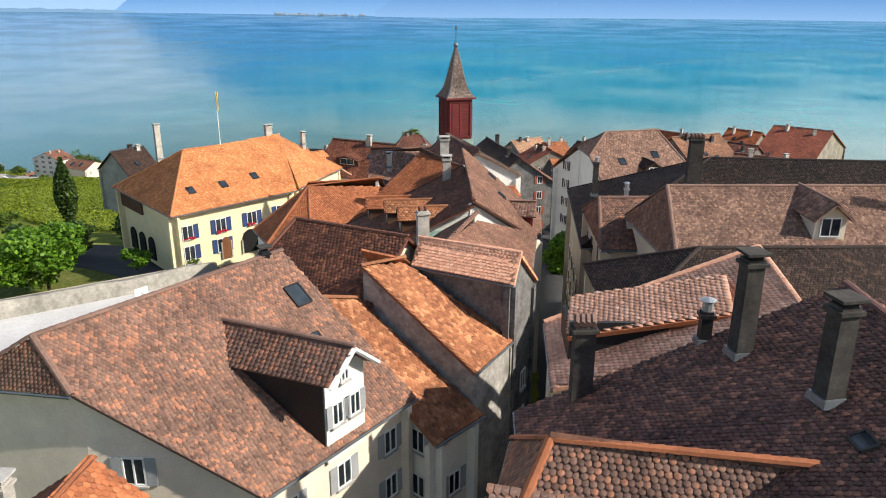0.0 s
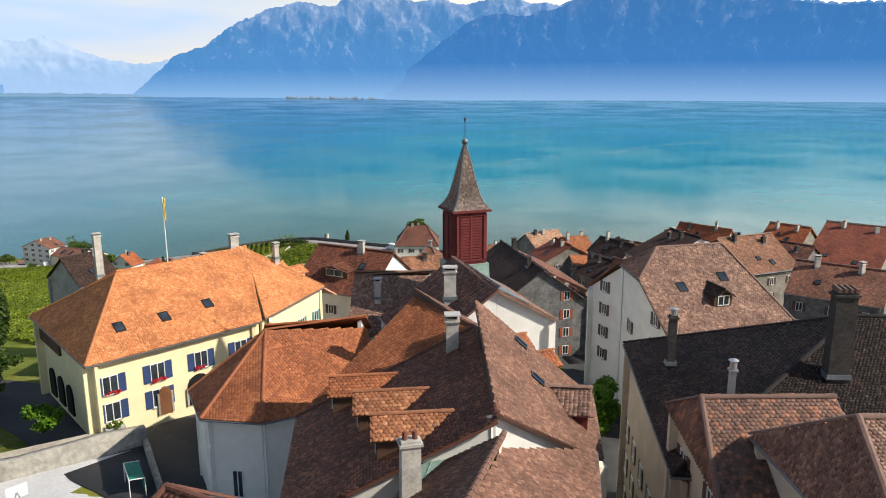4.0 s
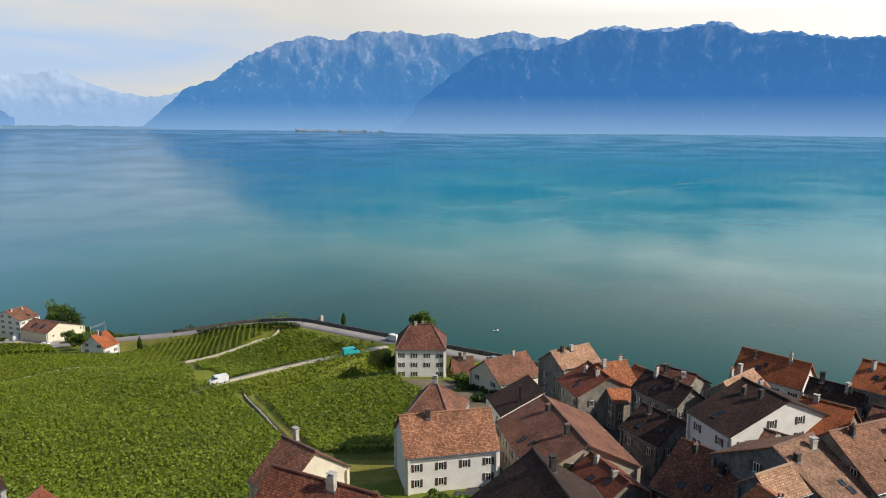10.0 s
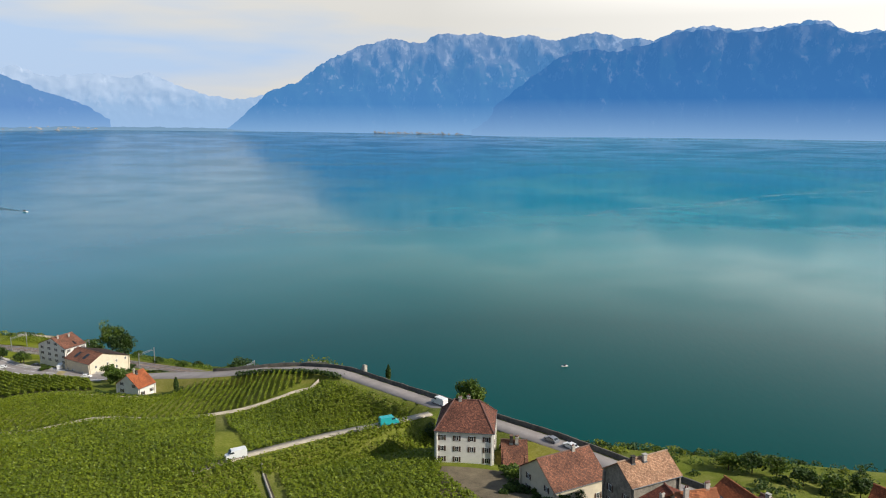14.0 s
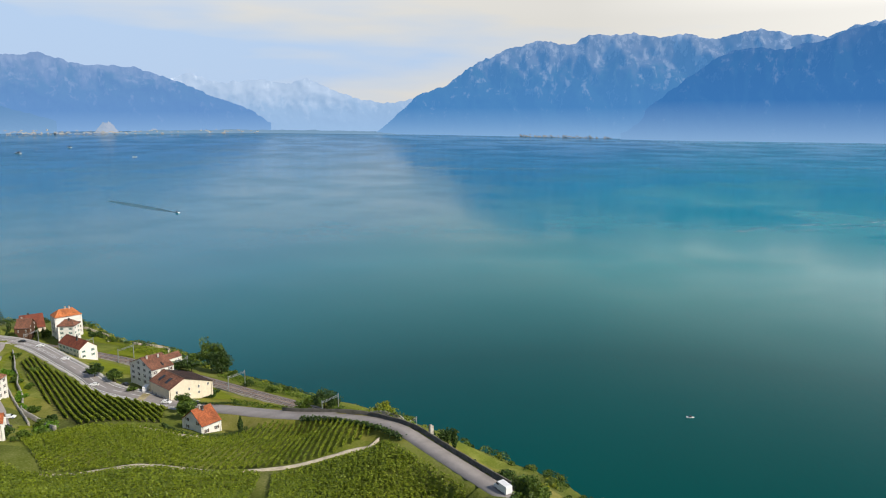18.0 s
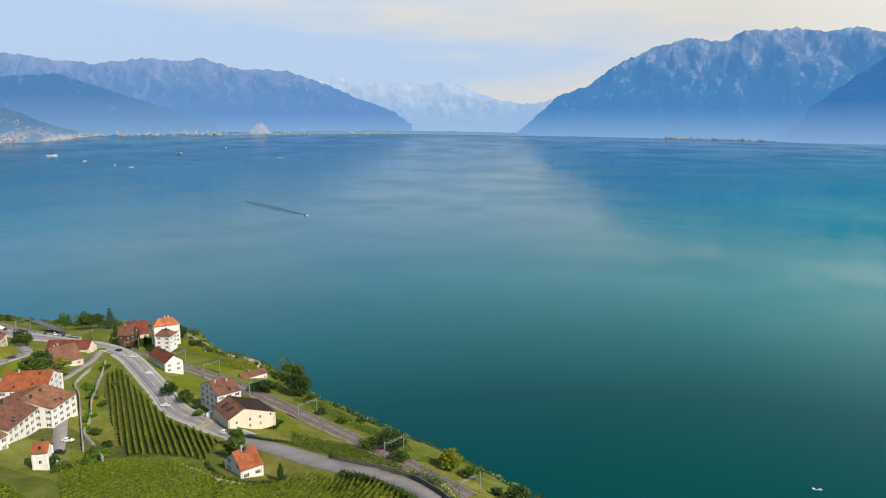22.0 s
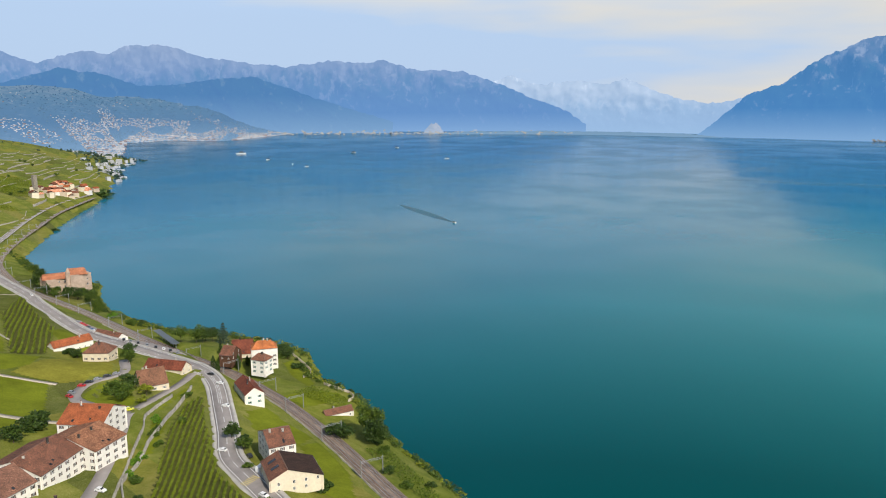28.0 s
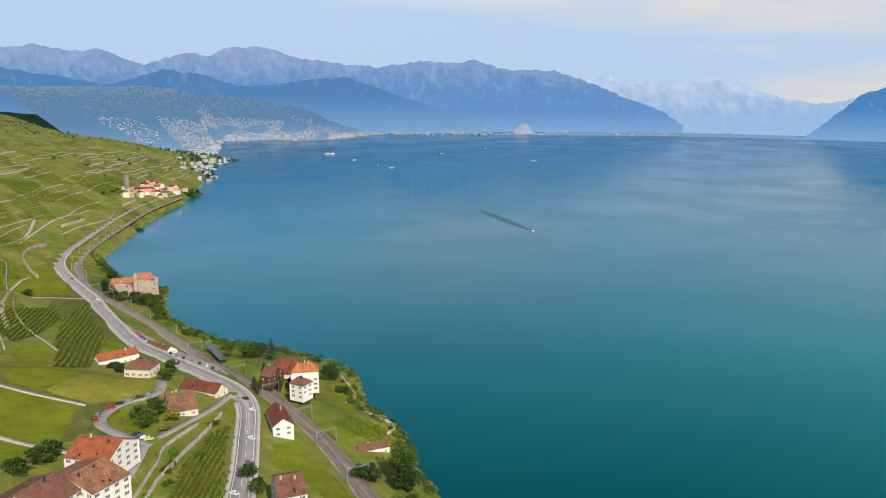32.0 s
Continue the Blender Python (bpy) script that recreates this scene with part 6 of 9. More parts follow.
SHORE_HOUSES = [
    ("three storey house with a dark hipped roof above the road", "umber", "white", M_BROWNSH, 3, 63.5, (-28.8, 272.0, 78.0), (-22.5, 272.4, 78.0), 7.2, 7.2, 72.4, 72.4, 4.2, 4.2),
    ("white house with an orange tile roof among the vines", "rust", "white", M_BROWNSH, 2, 40.0, (-170.5, 344.9, 48.6), (-168.2, 353.2, 48.6), 6.5, 6.5, 43.9, 43.9, 0.0, 0.0),
    ("white house with a red tile roof by the railway", "redbrown", "white", M_GREENSH, 3, 20.5, (-338.8, 437.9, 33.0), (-316.6, 432.3, 33.0), 5.2, 5.2, 29.3, 29.3, 0.0, 0.0),
    ("tall white villa with an orange hipped roof", "orange", "white", M_BROWNSH, 3, 18.0, (-385.2, 473.3, 34.0), (-381.6, 480.5, 34.0), 5.4, 5.4, 30.1, 30.1, 4.0, 4.0),
    ("white house with a brown hipped roof below the villa", "brown", "white", M_GREENSH, 3, 18.0, (-374.6, 468.0, 30.0), (-370.6, 469.9, 30.0), 4.7, 4.7, 26.8, 26.8, 3.0, 3.0),
    ("brown roofed chalet beside the railway", "brown", "wood", None, 2, 17.0, (-409.9, 462.9, 28.0), (-402.1, 467.6, 28.0), 6.5, 6.5, 23.3, 23.3, 0.0, 0.0),
    ("long low red roofed house by the shore", "redbrown", "cream", None, 1, 16.0, (-426.8, 477.3, 24.5), (-419.0, 489.1, 24.5), 10.2, 10.2, 17.4, 17.4, 0.0, 0.0),
    ("pale villa with a worn tan tile roof and garden", "tan", "cream", M_GREYSH, 3, 27.0, (-365.5, 389.6, 40.0), (-363.0, 404.0, 40.0), 9.5, 9.5, 33.3, 33.3, 0.0, 0.0),
    ("low pale house with a red tile roof by the road", "redbrown", "cream", None, 1, 25.0, (-403.1, 411.2, 33.0), (-381.5, 424.9, 33.0), 5.4, 5.4, 29.0, 29.0, 0.0, 0.0),
    ("square cream house with a brown hipped roof", "brown", "cream", M_BROWNSH, 2, 21.5, (-451.6, 398.3, 34.5), (-448.7, 401.4, 34.5), 7.0, 7.0, 29.4, 29.4, 6.0, 6.0),
    ("long white farm building with an orange brown roof", "rust", "white", None, 1, 23.0, (-482.3, 380.1, 31.5), (-485.5, 405.4, 31.5), 5.0, 5.0, 28.0, 28.0, 0.0, 0.0),
    ("railway station building with a brown roof", "brown", "white", None, 1, 13.0, (-526.9, 423.9, 22.0), (-502.9, 432.6, 22.0), 5.1, 5.1, 18.3, 18.3, 0.0, 0.0),
    ("small cottage with a brown roof on the shore", "brown", "white", None, 1, 8.5, (-302.8, 465.9, 14.5), (-299.2, 482.4, 14.5), 3.2, 3.2, 12.1, 12.1, 0.0, 0.0),
    ("small orange roofed shed beside the lane", "rust", "white", None, 1, 45.0, (-227.3, 307.5, 52.5), (-223.5, 311.3, 52.5), 3.5, 3.5, 50.0, 50.0, 0.0, 0.0),
    ("garage with a flat brown roof under the tree house", "brown", "cream", None, 1, 64.0, (-16.8, 271.4, 68.5), (-10.2, 272.3, 68.5), 10.3, 10.3, 61.3, 61.3, 0.0, 0.0),
]


def place_houses(rows, group, seed):
    made = []
    for i, (label, roof, wall, sh, st, base, A, B, wl, wr, zl, zr, hA, hB) in enumerate(rows):
        if seed < 300 and wl < 7:
            k = 1.25
            wl, wr, zl, zr = wl * k, wr * k, A[2] - (A[2] - zl) * k, A[2] - (A[2] - zr) * k
        q = gable(A, B, wl, wr, zl, zr, hA, hB)
        low = min(base, gz(*[(A[k] + B[k]) / 2 for k in (0, 1)]) + 0.3)
        h = house("house", label, q, base, roof, wall, False, storeys=st, shutters=sh, seed=seed + i, group=group)
        rnd = random.Random(seed * 31 + i)
        mx, my = (A[0] + B[0]) / 2, (A[1] + B[1]) / 2
        if wl > 3 and A[2] - zl > 2.4:
            for k in range(1 + rnd.randrange(2)):
                t = rnd.uniform(0.2, 0.8)
                o = rnd.uniform(-1.2, 1.2)
                ux, uy = B[0] - A[0], B[1] - A[1]
                L = math.hypot(ux, uy)
                x, y = A[0] + ux * t - uy / L * o, A[1] + uy * t + ux / L * o
                chimney(h, x, y, A[2] - 1.6, A[2] + rnd.uniform(0.8, 1.7), 0.8, 0.6, math.atan2(uy, ux), rnd.choice([M_CHIM, M_SOOT, M_CHIM]), rnd.choice(["slab", "slab", "tiled", "pot"]))
            if rnd.random() < 0.6 and not hA:
                skylight(h, q[rnd.randrange(2)], rnd.uniform(0.25, 0.75), rnd.uniform(1.5, 3.0))
        made.append((h, q))
    return made


# the crowded lower village: eave and ridge of the slope towards the upper lane; the other slope mirrors it
# shaded fronts get their darkness from duller wall kinds
CLUSTER = [
    ("brown roofed house beside a walled garden", "brown", "beige", (-3.1, 190.9, 83.0), (3.1, 168.6, 83.0), (11.3, 174.3, 87.6), (5.5, 194.1, 87.6)),
    ("large house with a russet tile roof and timber front", "russet", "wood", (16.7, 163.2, 87.0), (26.6, 154.4, 87.0), (31.3, 158.4, 92.1), (24.7, 167.5, 92.1)),
    ("house with a long tan tile roof and white walls", "tan", "dirty_shaded", (36.0, 145.2, 92.5), (42.6, 149.8, 92.5), (39.0, 158.9, 97.4), (31.7, 153.8, 97.4)),
    ("white house with a mottled pink and brown roof", "tan", "stone", (43.2, 149.9, 93.5), (54.8, 155.7, 93.5), (51.4, 162.4, 98.5), (39.8, 156.6, 98.5)),
    ("house with ribbed russet tiles and dark skylights", "rust", "dirty_shaded", (16.2, 138.3, 94.2), (22.3, 122.1, 94.2), (31.5, 124.3, 99.3), (25.2, 139.9, 99.3)),
    ("narrow house with a blackish tile roof", "dark", "stone", (23.8, 206.9, 84.8), (30.5, 195.5, 84.8), (33.8, 199.5, 88.0), (26.9, 208.5, 88.0)),
    ("low dark roofed house with two skylights", "dark", "dirty_shaded", (19.8, 193.1, 82.5), (25.0, 182.7, 82.5), (29.6, 189.3, 86.0), (23.8, 194.8, 86.0)),
    ("big dark roofed house with a white gable", "dark", "white", (28.4, 186.9, 89.5), (33.0, 171.9, 89.5), (43.1, 180.5, 94.2), (39.3, 186.0, 94.2)),
    ("house with a deep red brown roof and beige gable", "redbrown", "stone", (10.4, 222.3, 80.5), (13.7, 209.0, 80.5), (20.7, 215.3, 84.3), (17.0, 223.0, 84.3)),
    ("house with a broad rust red tile roof and white gable", "rust", "white", (45.8, 216.4, 85.5), (56.4, 206.7, 85.5), (59.4, 208.6, 90.0), (49.1, 219.5, 90.0)),
    ("long low barn with a charcoal roof", "dark", "grey", (55.7, 203.9, 86.0), (63.0, 196.9, 86.0), (65.3, 198.5, 88.6), (57.4, 205.2, 88.6)),
]
CLUSTER += [
    ("long house with a dark red brown roof in the east", "redbrown", "stone", (63.0, 170.1, 91.0), (74.1, 161.3, 91.0), (81.4, 175.9, 97.0), (70.9, 183.5, 97.0)),
    ("brown mottled roofs crowding the eastern lane", "brown", "dirty_shaded", (43.3, 138.2, 94.0), (54.9, 130.9, 94.0), (59.7, 135.8, 98.0), (48.6, 143.2, 98.0)),
    ("low house with a rust red roof near the lake", "rust", "stone", (62.4, 199.7, 89.0), (69.6, 192.8, 89.0), (73.4, 196.8, 93.0), (66.6, 203.9, 93.0)),
]
CLUSTER += [
    ("low red tiled roof beside a walled garden", "redbrown", "stone", (7.6, 171.0, 83.6), (12.4, 161.5, 83.6), (16.0, 164.0, 86.6), (11.8, 173.6, 86.6)),
    ("narrow brown roof squeezed between two houses", "brown", "dirty_shaded", (33.5, 166.0, 89.2), (40.5, 160.0, 89.2), (44.0, 165.0, 92.4), (37.0, 171.0, 92.4)),
    ("small russet roof behind the big dark house", "russet", "stone", (43.0, 190.0, 86.4), (49.5, 194.0, 86.4), (47.0, 199.0, 89.4), (40.5, 195.0, 89.4)),
    ("dark lean-to roof over a narrow yard", "dark", "dirty_shaded", (29.0, 148.5, 89.6), (35.0, 141.5, 89.6), (39.0, 144.5, 92.6), (33.0, 151.5, 92.6)),
    ("umber tiled house above the eastern lane", "umber", "dirty_shaded", (50.5, 171.0, 90.0), (58.0, 164.0, 90.0), (63.0, 170.0, 94.4), (55.5, 177.0, 94.4)),
    ("umber tiled house with two chimneys near the shore road", "umber", "stone", (28.0, 216.0, 81.4), (34.5, 210.0, 81.4), (39.0, 215.0, 85.0), (32.5, 221.0, 85.0)),
]
CLUSTER_SHORE = [
    ("large white house with a rust red tile roof", "rust", "white", (-298.3, 333.8, 48.0), (-281.4, 348.4, 48.0), (-294.1, 352.3, 53.0), (-306.3, 339.9, 53.0)),
    ("white house with patchy orange and straw tiles on its roof", "speckled", "white", (-258.9, 325.6, 47.0), (-269.0, 343.7, 47.0), (-283.6, 342.5, 51.0), (-276.8, 329.8, 51.0)),
    ("terraced white house with a mottled brown tile roof", "brown", "white", (-253.8, 310.6, 47.5), (-266.7, 327.9, 47.5), (-281.0, 327.5, 52.0), (-265.7, 305.2, 52.0)),
    ("end house of the terrace with a worn mauve roof", "mauve", "white", (-236.2, 280.6, 48.0), (-249.2, 302.5, 48.0), (-260.8, 306.4, 53.0), (-253.6, 286.4, 53.0)),
    ("pale house with a brown roof beside the barn", "brown", "white", (-233.4, 390.7, 40.0), (-231.4, 402.1, 40.0), (-239.3, 405.8, 44.0), (-243.8, 395.4, 44.0)),
]


def slope_gable(e0, e1, r1, r0):
    """A regular ridged roof from one of its slopes."""
    e0, e1, r1, r0 = (Vector(p) for p in (e0, e1, r1, r0))
    u = (e1 - e0) + (r1 - r0)
    L = u.length / 4
    u.z = 0
    u.normalize()
    m, f = (r0 + r1) / 2, (e0 + e1) / 2
    w = abs((f - m).dot(Vector((-u.y, u.x, 0))))
    return gable(m - u * L, m + u * L, w, w, f.z, f.z)


for i, (label, roof, wall, e0, e1, r1, r0) in enumerate(CLUSTER + CLUSTER_SHORE):
    q = slope_gable(e0, e1, r1, r0)
    h = house("house", label, q, e0[2] - (6.2 if i < len(CLUSTER) else 8.6), roof, wall, i in (1, 2, 4), storeys=2 if i < len(CLUSTER) else 3, shutters=M_BROWNSH, seed=150 + i)
    rnd = random.Random(400 + i)
    for t in (0.25, 0.72):
        o = rnd.uniform(0.05, 0.3)
        x, y, z = [r0[k] + (r1[k] - r0[k]) * t + ((e0[k] + e1[k]) / 2 - (r0[k] + r1[k]) / 2) * o for k in range(3)]
        chimney(h, x, y, z - 1.2, z + rnd.uniform(1.2, 2.1), 0.8, 0.6, rnd.random(), rnd.choice([M_CHIM, M_SOOT]), rnd.choice(["slab", "tiled", "pot"]))
    skylight(h, q[0], rnd.uniform(0.3, 0.7), 2.2)
    skylight(h, q[0], rnd.uniform(0.2, 0.8), 3.4, 0.7, 0.9)

white_block = panel_house("white modern house with a sloping grey roof and parapets", [((-2.5, 203, 79.4), (6.5, 207, 83.4), (3.5, 217, 83.4), (-5.5, 213, 79.4))], 73.5,
                          roof="dark", wall="white", storeys=2, over=0.1, ridge=False, seed=190)
chimney(white_block, 1.5, 206.6, 80.2, 84.8, 0.4, 0.4, 0.4, M_DARK, "slab")
village = place_houses(VILLAGE, "village houses", 100)
russet_home = village[0][0]
dormer(russet_home, upward(russet_q), 0.46, 2.9, 4.6, 1.35, "russet", "wood", 0.45, 0.5, near=False)
skylight(russet_home, upward(russet_q), 0.84, 4.2)
skylight(russet_home, upward(russet_q), 0.72, 5.6)
village_east = place_houses(VILLAGE_EAST, "village houses", 200)
shore_houses = place_houses(SHORE_HOUSES, "houses along the lake road", 300)

barn = house("barn", "long barn with a brown roof and pale yellow wall", gable((-227.4, 392.8, 41.5), (-210.1, 386.6, 41.5), 14.0, 7.2, 36.6, 38.0), 31.5,
             ["brown", "dark"], "cream", storeys=1, seed=60, category="barn", group="houses along the lake road")
for s in (0.3, 0.62):
    skylight(barn, upward(gable((-227.4, 392.8, 41.5), (-210.1, 386.6, 41.5), 14.0, 7.2, 36.6, 38.0)[0]), s, 4.0, 1.6, 3.4)



# ---- ways, walls and yards ----
def offset_line(line, off):
    d = np.gradient(line[:, :2], axis=0)
    d /= np.linalg.norm(d, axis=1, keepdims=True) + 1e-9
    out = line.copy()
    out[:, 0] += -d[:, 1] * off
    out[:, 1] += d[:, 0] * off
    return out


def ribbon(name, line, half, mat, dz=0.0, thick=0.25):
    """A strip of road with a kerb's depth."""
    a, b = offset_line(line, half), offset_line(line, -half)
    n = len(line)
    v = np.concatenate([a + [0, 0, dz], b + [0, 0, dz], a + [0, 0, dz - thick], b + [0, 0, dz - thick]])
    i = np.arange(n - 1)
    q = np.concatenate([np.stack([i, i + n, i + n + 1, i + 1], 1), np.stack([i + 2 * n, i, i + 1, i + 2 * n + 1], 1),
                        np.stack([i + n, i + 3 * n, i + 3 * n + 1, i + n + 1], 1)])
    return quick_mesh(name, v[:, :3], q[:, ::-1], mat)


def way(name, line, half, mat, label, category="road", dz=0.0):
    return tagged(new(name, ribbon(name, line, half, mat, dz)), label, category, kind="structure")


main_line, rail_line = WAYS[0][0], WAYS[1][0]
lane_line, loop_line, street_line, plaza_line, van_line = (w[0] for w in WAYS[2:])
road = way("road", main_line[main_line[:, 0] < -116], 4.3, M_ROAD, "grey asphalt lake road winding between vines and railway")
way("road", main_line[main_line[:, 0] > -124], 3.0, M_ROAD, "narrow stretch of the lake road behind its parapet", dz=-0.02)
way("road", lane_line, 2.6, M_ROAD, "narrow asphalt lane past the white terrace")
way("road", loop_line, 2.9, M_ROAD, "asphalt loop with parked cars", dz=0.03)
way("road", street_line, 3.0, M_ASPH, "dark narrow village lane between tall houses")
way("pavement", plaza_line, 5.0, M_ASPH, "dark asphalt village square beside the yellow house", "square", 0.02)
way("pavement", van_line, 1.4, M_PATH, "pale dirt track through the vineyard", "track", 0.05)
west = main_line[main_line[:, 0] < -195]
for off in (-3.6, 3.6):
    tagged(new("trim", ribbon("lane_line", offset_line(west, off), 0.16, M_PAINT, 0.012, 0.01)), "white painted edge line on the road", "road marking", kind="structure")
mid = west[(west[:, 0] < -225)]
for k in range(0, len(mid) - 1, 2):
    if -400 < mid[k][0] < -225 or k % 4 == 0:
        tagged(new("trim", ribbon("centre_line", mid[k:k + 2], 0.13, M_PAINT, 0.012, 0.01)), "white painted centre dash", "road marking", kind="structure")
hatch = main_line[(main_line[:, 0] < -318) & (main_line[:, 0] > -385)]
for o in (-0.9, 0.9):
    tagged(new("trim", ribbon("hatch_line", offset_line(hatch, o), 0.1, M_PAINT, 0.013, 0.01)), "white painted line of a hatched median", "road marking", kind="structure")
for k in range(len(hatch) - 1):
    c = (hatch[k] + hatch[k + 1]) / 2
    b = Bag().box((c[0], c[1], c[2] + 0.012), (0.45, 1.9, 0.01), 0.9)
    tagged(new("trim", b.mesh("hatch_bar", M_PAINT)), "white painted hatch bar on the road", "road marking", kind="structure")
for k in range(7):
    b = Bag().box((-226.5 - 1.1 * k * 0.35, 376.6 + 1.1 * k, 32.75 + 0.0 * k), (3.6, 0.6, 0.01), 0.25)
    tagged(new("trim", b.mesh("crossing_bar", plain("crossing_paint", (0.62, 0.5, 0.2), 0.7, grain=6, vary=0.2) if k == 0 else bpy.data.materials["crossing_paint"])),
           "faded yellow bar of a pedestrian crossing", "road marking", kind="structure")

# painted warning on the lane
sign = thing("road_sign_marking", (9.3, 66, 93.75), "white painted triangle and lettering on the lane", "road marking")
sz = gz(9.3, 66) + 0.16
tri_b = Bag()
pa, pb, pc = Vector((8.5, 70.5, sz)), Vector((10.6, 70.7, sz)), Vector((9.9, 74.5, sz - 0.25))
for p, q in ((pa, pb), (pb, pc), (pc, pa)):
    d = (q - p)
    c = (p + q) / 2
    tri_b.box(c, (d.length, 0.16, 0.02), math.atan2(d.y, d.x))
part("triangle", tri_b.mesh("triangle", M_PAINT), sign)
fc = bpy.data.curves.new("lettering", "FONT")
fc.body, fc.size, fc.extrude, fc.align_x = "ECOL", 1.0, 0.005, "CENTER"
fc.materials.append(M_PAINT)
fo = new("lettering", fc)
fo.matrix_world = pose(9.2, 67.5, sz + 0.16, -2, 0, -8) @ Matrix.Diagonal((0.8, 1.9, 1, 1))
dg = bpy.context.evaluated_depsgraph_get()
fm = bpy.data.meshes.new_from_object(fo.evaluated_get(dg))
lm = fo.matrix_world.copy()
bpy.data.objects.remove(fo)
fm.transform(lm)
part("lettering", fm, sign)

# railway: ballast, rails, overhead portals
tagged(new("railway_bed", ribbon("railway_bed", rail_line, 4.2, M_BALL, 0.05)), "brown ballast bed of a double track railway", "railway", kind="structure")
for off in (-2.9, -1.45, 1.0, 2.45):
    tagged(new("rail", ribbon("rail", offset_line(rail_line, off), 0.09, M_STEEL, 0.24, 0.18)), "worn steel rail on brown ballast", "rail", "rails of the railway")
sl = Bag()
fine = resampled(RAIL[:9], 1.3)
for p, q in zip(fine[:-1], fine[1:]):
    a = math.atan2(q[1] - p[1], q[0] - p[0])
    for off in (-2.17, 1.72):
        sl.box((p[0] - math.sin(a) * off, p[1] + math.cos(a) * off, p[2] + 0.06), (0.28, 2.5, 0.12), a)
tagged(new("sleepers", sl.mesh("sleepers", WALL["wood"])), "dark sleepers under the rails", "sleepers", kind="stuff")


def portal(x, y, z, rz, span=10.5):
    root = thing("catenary_portal", (x, y, z), "grey steel railway portal carrying overhead wires", "railway mast", "railway portals")
    s = Vector((-math.sin(rz), math.cos(rz), 0))
    c = Vector((x, y, z))
    for k in (-1, 1):
        part("mast", Bag().box(c + s * k * span / 2 + Vector((0, 0, 4.3)), (0.3, 0.3, 8.6), rz).mesh("mast", M_STEEL), root)
    b = Bag()
    for dz in (7.2, 8.0):
        b.tube(c - s * span / 2 + Vector((0, 0, dz)), c + s * span / 2 + Vector((0, 0, dz)), 0.07, 5)
    for k in range(9):
        o0, o1 = -span / 2 + span * k / 9, -span / 2 + span * (k + 1) / 9
        b.tube(c + s * o0 + Vector((0, 0, 7.2 if k % 2 else 8.0)), c + s * o1 + Vector((0, 0, 8.0 if k % 2 else 7.2)), 0.05, 4)
    part("truss", b.mesh("truss", M_STEEL), root)
    return root


rl = resampled(RAIL, 42)
for p, q in list(zip(rl[:-1], rl[1:]))[:22]:
    portal(p[0], p[1], p[2], math.atan2(q[1] - p[1], q[0] - p[0]))


def wall_line(name, pts, h, thick, mat, label, sink=1.2, step=3.0, top=None, category="wall", wobble=0.12):
    """A masonry wall that follows the ground; the coping is uneven."""
    line = resampled([(p[0], p[1], 0) for p in pts], step)
    z = ground(line[:, 0], line[:, 1])
    rnd = random.Random(int(abs(pts[0][0] * 10)) + 3)
    a, b = offset_line(line, thick / 2), offset_line(line, -thick / 2)
    t = np.array([(zz + h if top is None else top) + rnd.uniform(-wobble, wobble) for zz in z])
    n = len(line)
    v = np.concatenate([np.c_[a[:, :2], t], np.c_[b[:, :2], t], np.c_[a[:, :2], z - sink], np.c_[b[:, :2], z - sink]])
    i = np.arange(n - 1)
    q = np.concatenate([np.stack([i, i + 1, i + n + 1, i + n], 1), np.stack([i, i + 2 * n, i + 2 * n + 1, i + 1], 1),
                        np.stack([i + n, i + n + 1, i + 3 * n + 1, i + 3 * n], 1),
                        [[0, n, 3 * n, 2 * n]], [[n - 1, 3 * n - 1, 4 * n - 1, 2 * n - 1]]])
    return tagged(new(name, quick_mesh(name, v, q, mat)), label, category, kind="structure")


east = main_line[(main_line[:, 0] > -150) & (main_line[:, 0] < 42)]
par = offset_line(east, -4.0)
M_PARAPET = plain("dark_lichened_stone", (0.15, 0.135, 0.11), 0.9, grain=1.8, big=0.3, vary=0.5, bump=0.9)
wall_line("wall_parapet", [tuple(p[:2]) for p in par[::3]], 1.3, 0.5, M_PARAPET, "stone parapet along the lake side of the road", 3.0)
wall_line("wall_bastion", [(-72, 339), (-80, 352), (-98, 360), (-122, 366)], 3.2, 0.8, M_STONE, "high rubble wall of a vine terrace above the lake", 4, wobble=0.3)
wall_line("wall_bastion_back", [(-72, 340), (-84, 362), (-104, 372), (-122, 367)], 3.0, 0.8, M_STONE, "rubble wall of the vine terrace facing the lake", 9, wobble=0.3)
wall_line("wall_vineyard", [(-88, 335), (-102, 325), (-121, 314), (-137, 308), (-157, 300), (-178, 287)], 0.9, 0.5, M_PATH, "low pale wall between two vineyards")
wall_line("wall_vineyard", [(-190, 338), (-178, 338), (-168, 336), (-160, 339)], 0.8, 0.4, M_PATH, "low pale wall below the hedge")
wall_line("wall_lane", [(-236, 330), (-262, 345), (-298, 366), (-318, 376), (-340, 398)], 1.6, 0.6, M_STONE, "rough stone wall beside the lane", 5, wobble=0.3)
wall_line("wall_railway", [tuple(p[:2]) for p in offset_line(rail_line, 5.0)[:60:6]], 0.9, 0.5, M_STONE, "stone wall along the railway", 3)
wall_line("wall_steps", [(-77, 262), (-64, 240), (-53, 221), (-40, 199)], 0.5, 0.5, M_STONE, "low stone edge of steps through the vines")
wall_line("wall_garden", [(-352, 500), (-330, 506), (-318, 494)], 1.6, 0.5, M_PATH, "garden wall above the shore", 2)
wall_line("wall_garden", [(-420, 520), (-385, 512), (-372, 498)], 1.6, 0.5, M_PATH, "pale garden wall beside the lake", 2)
st = Bag()
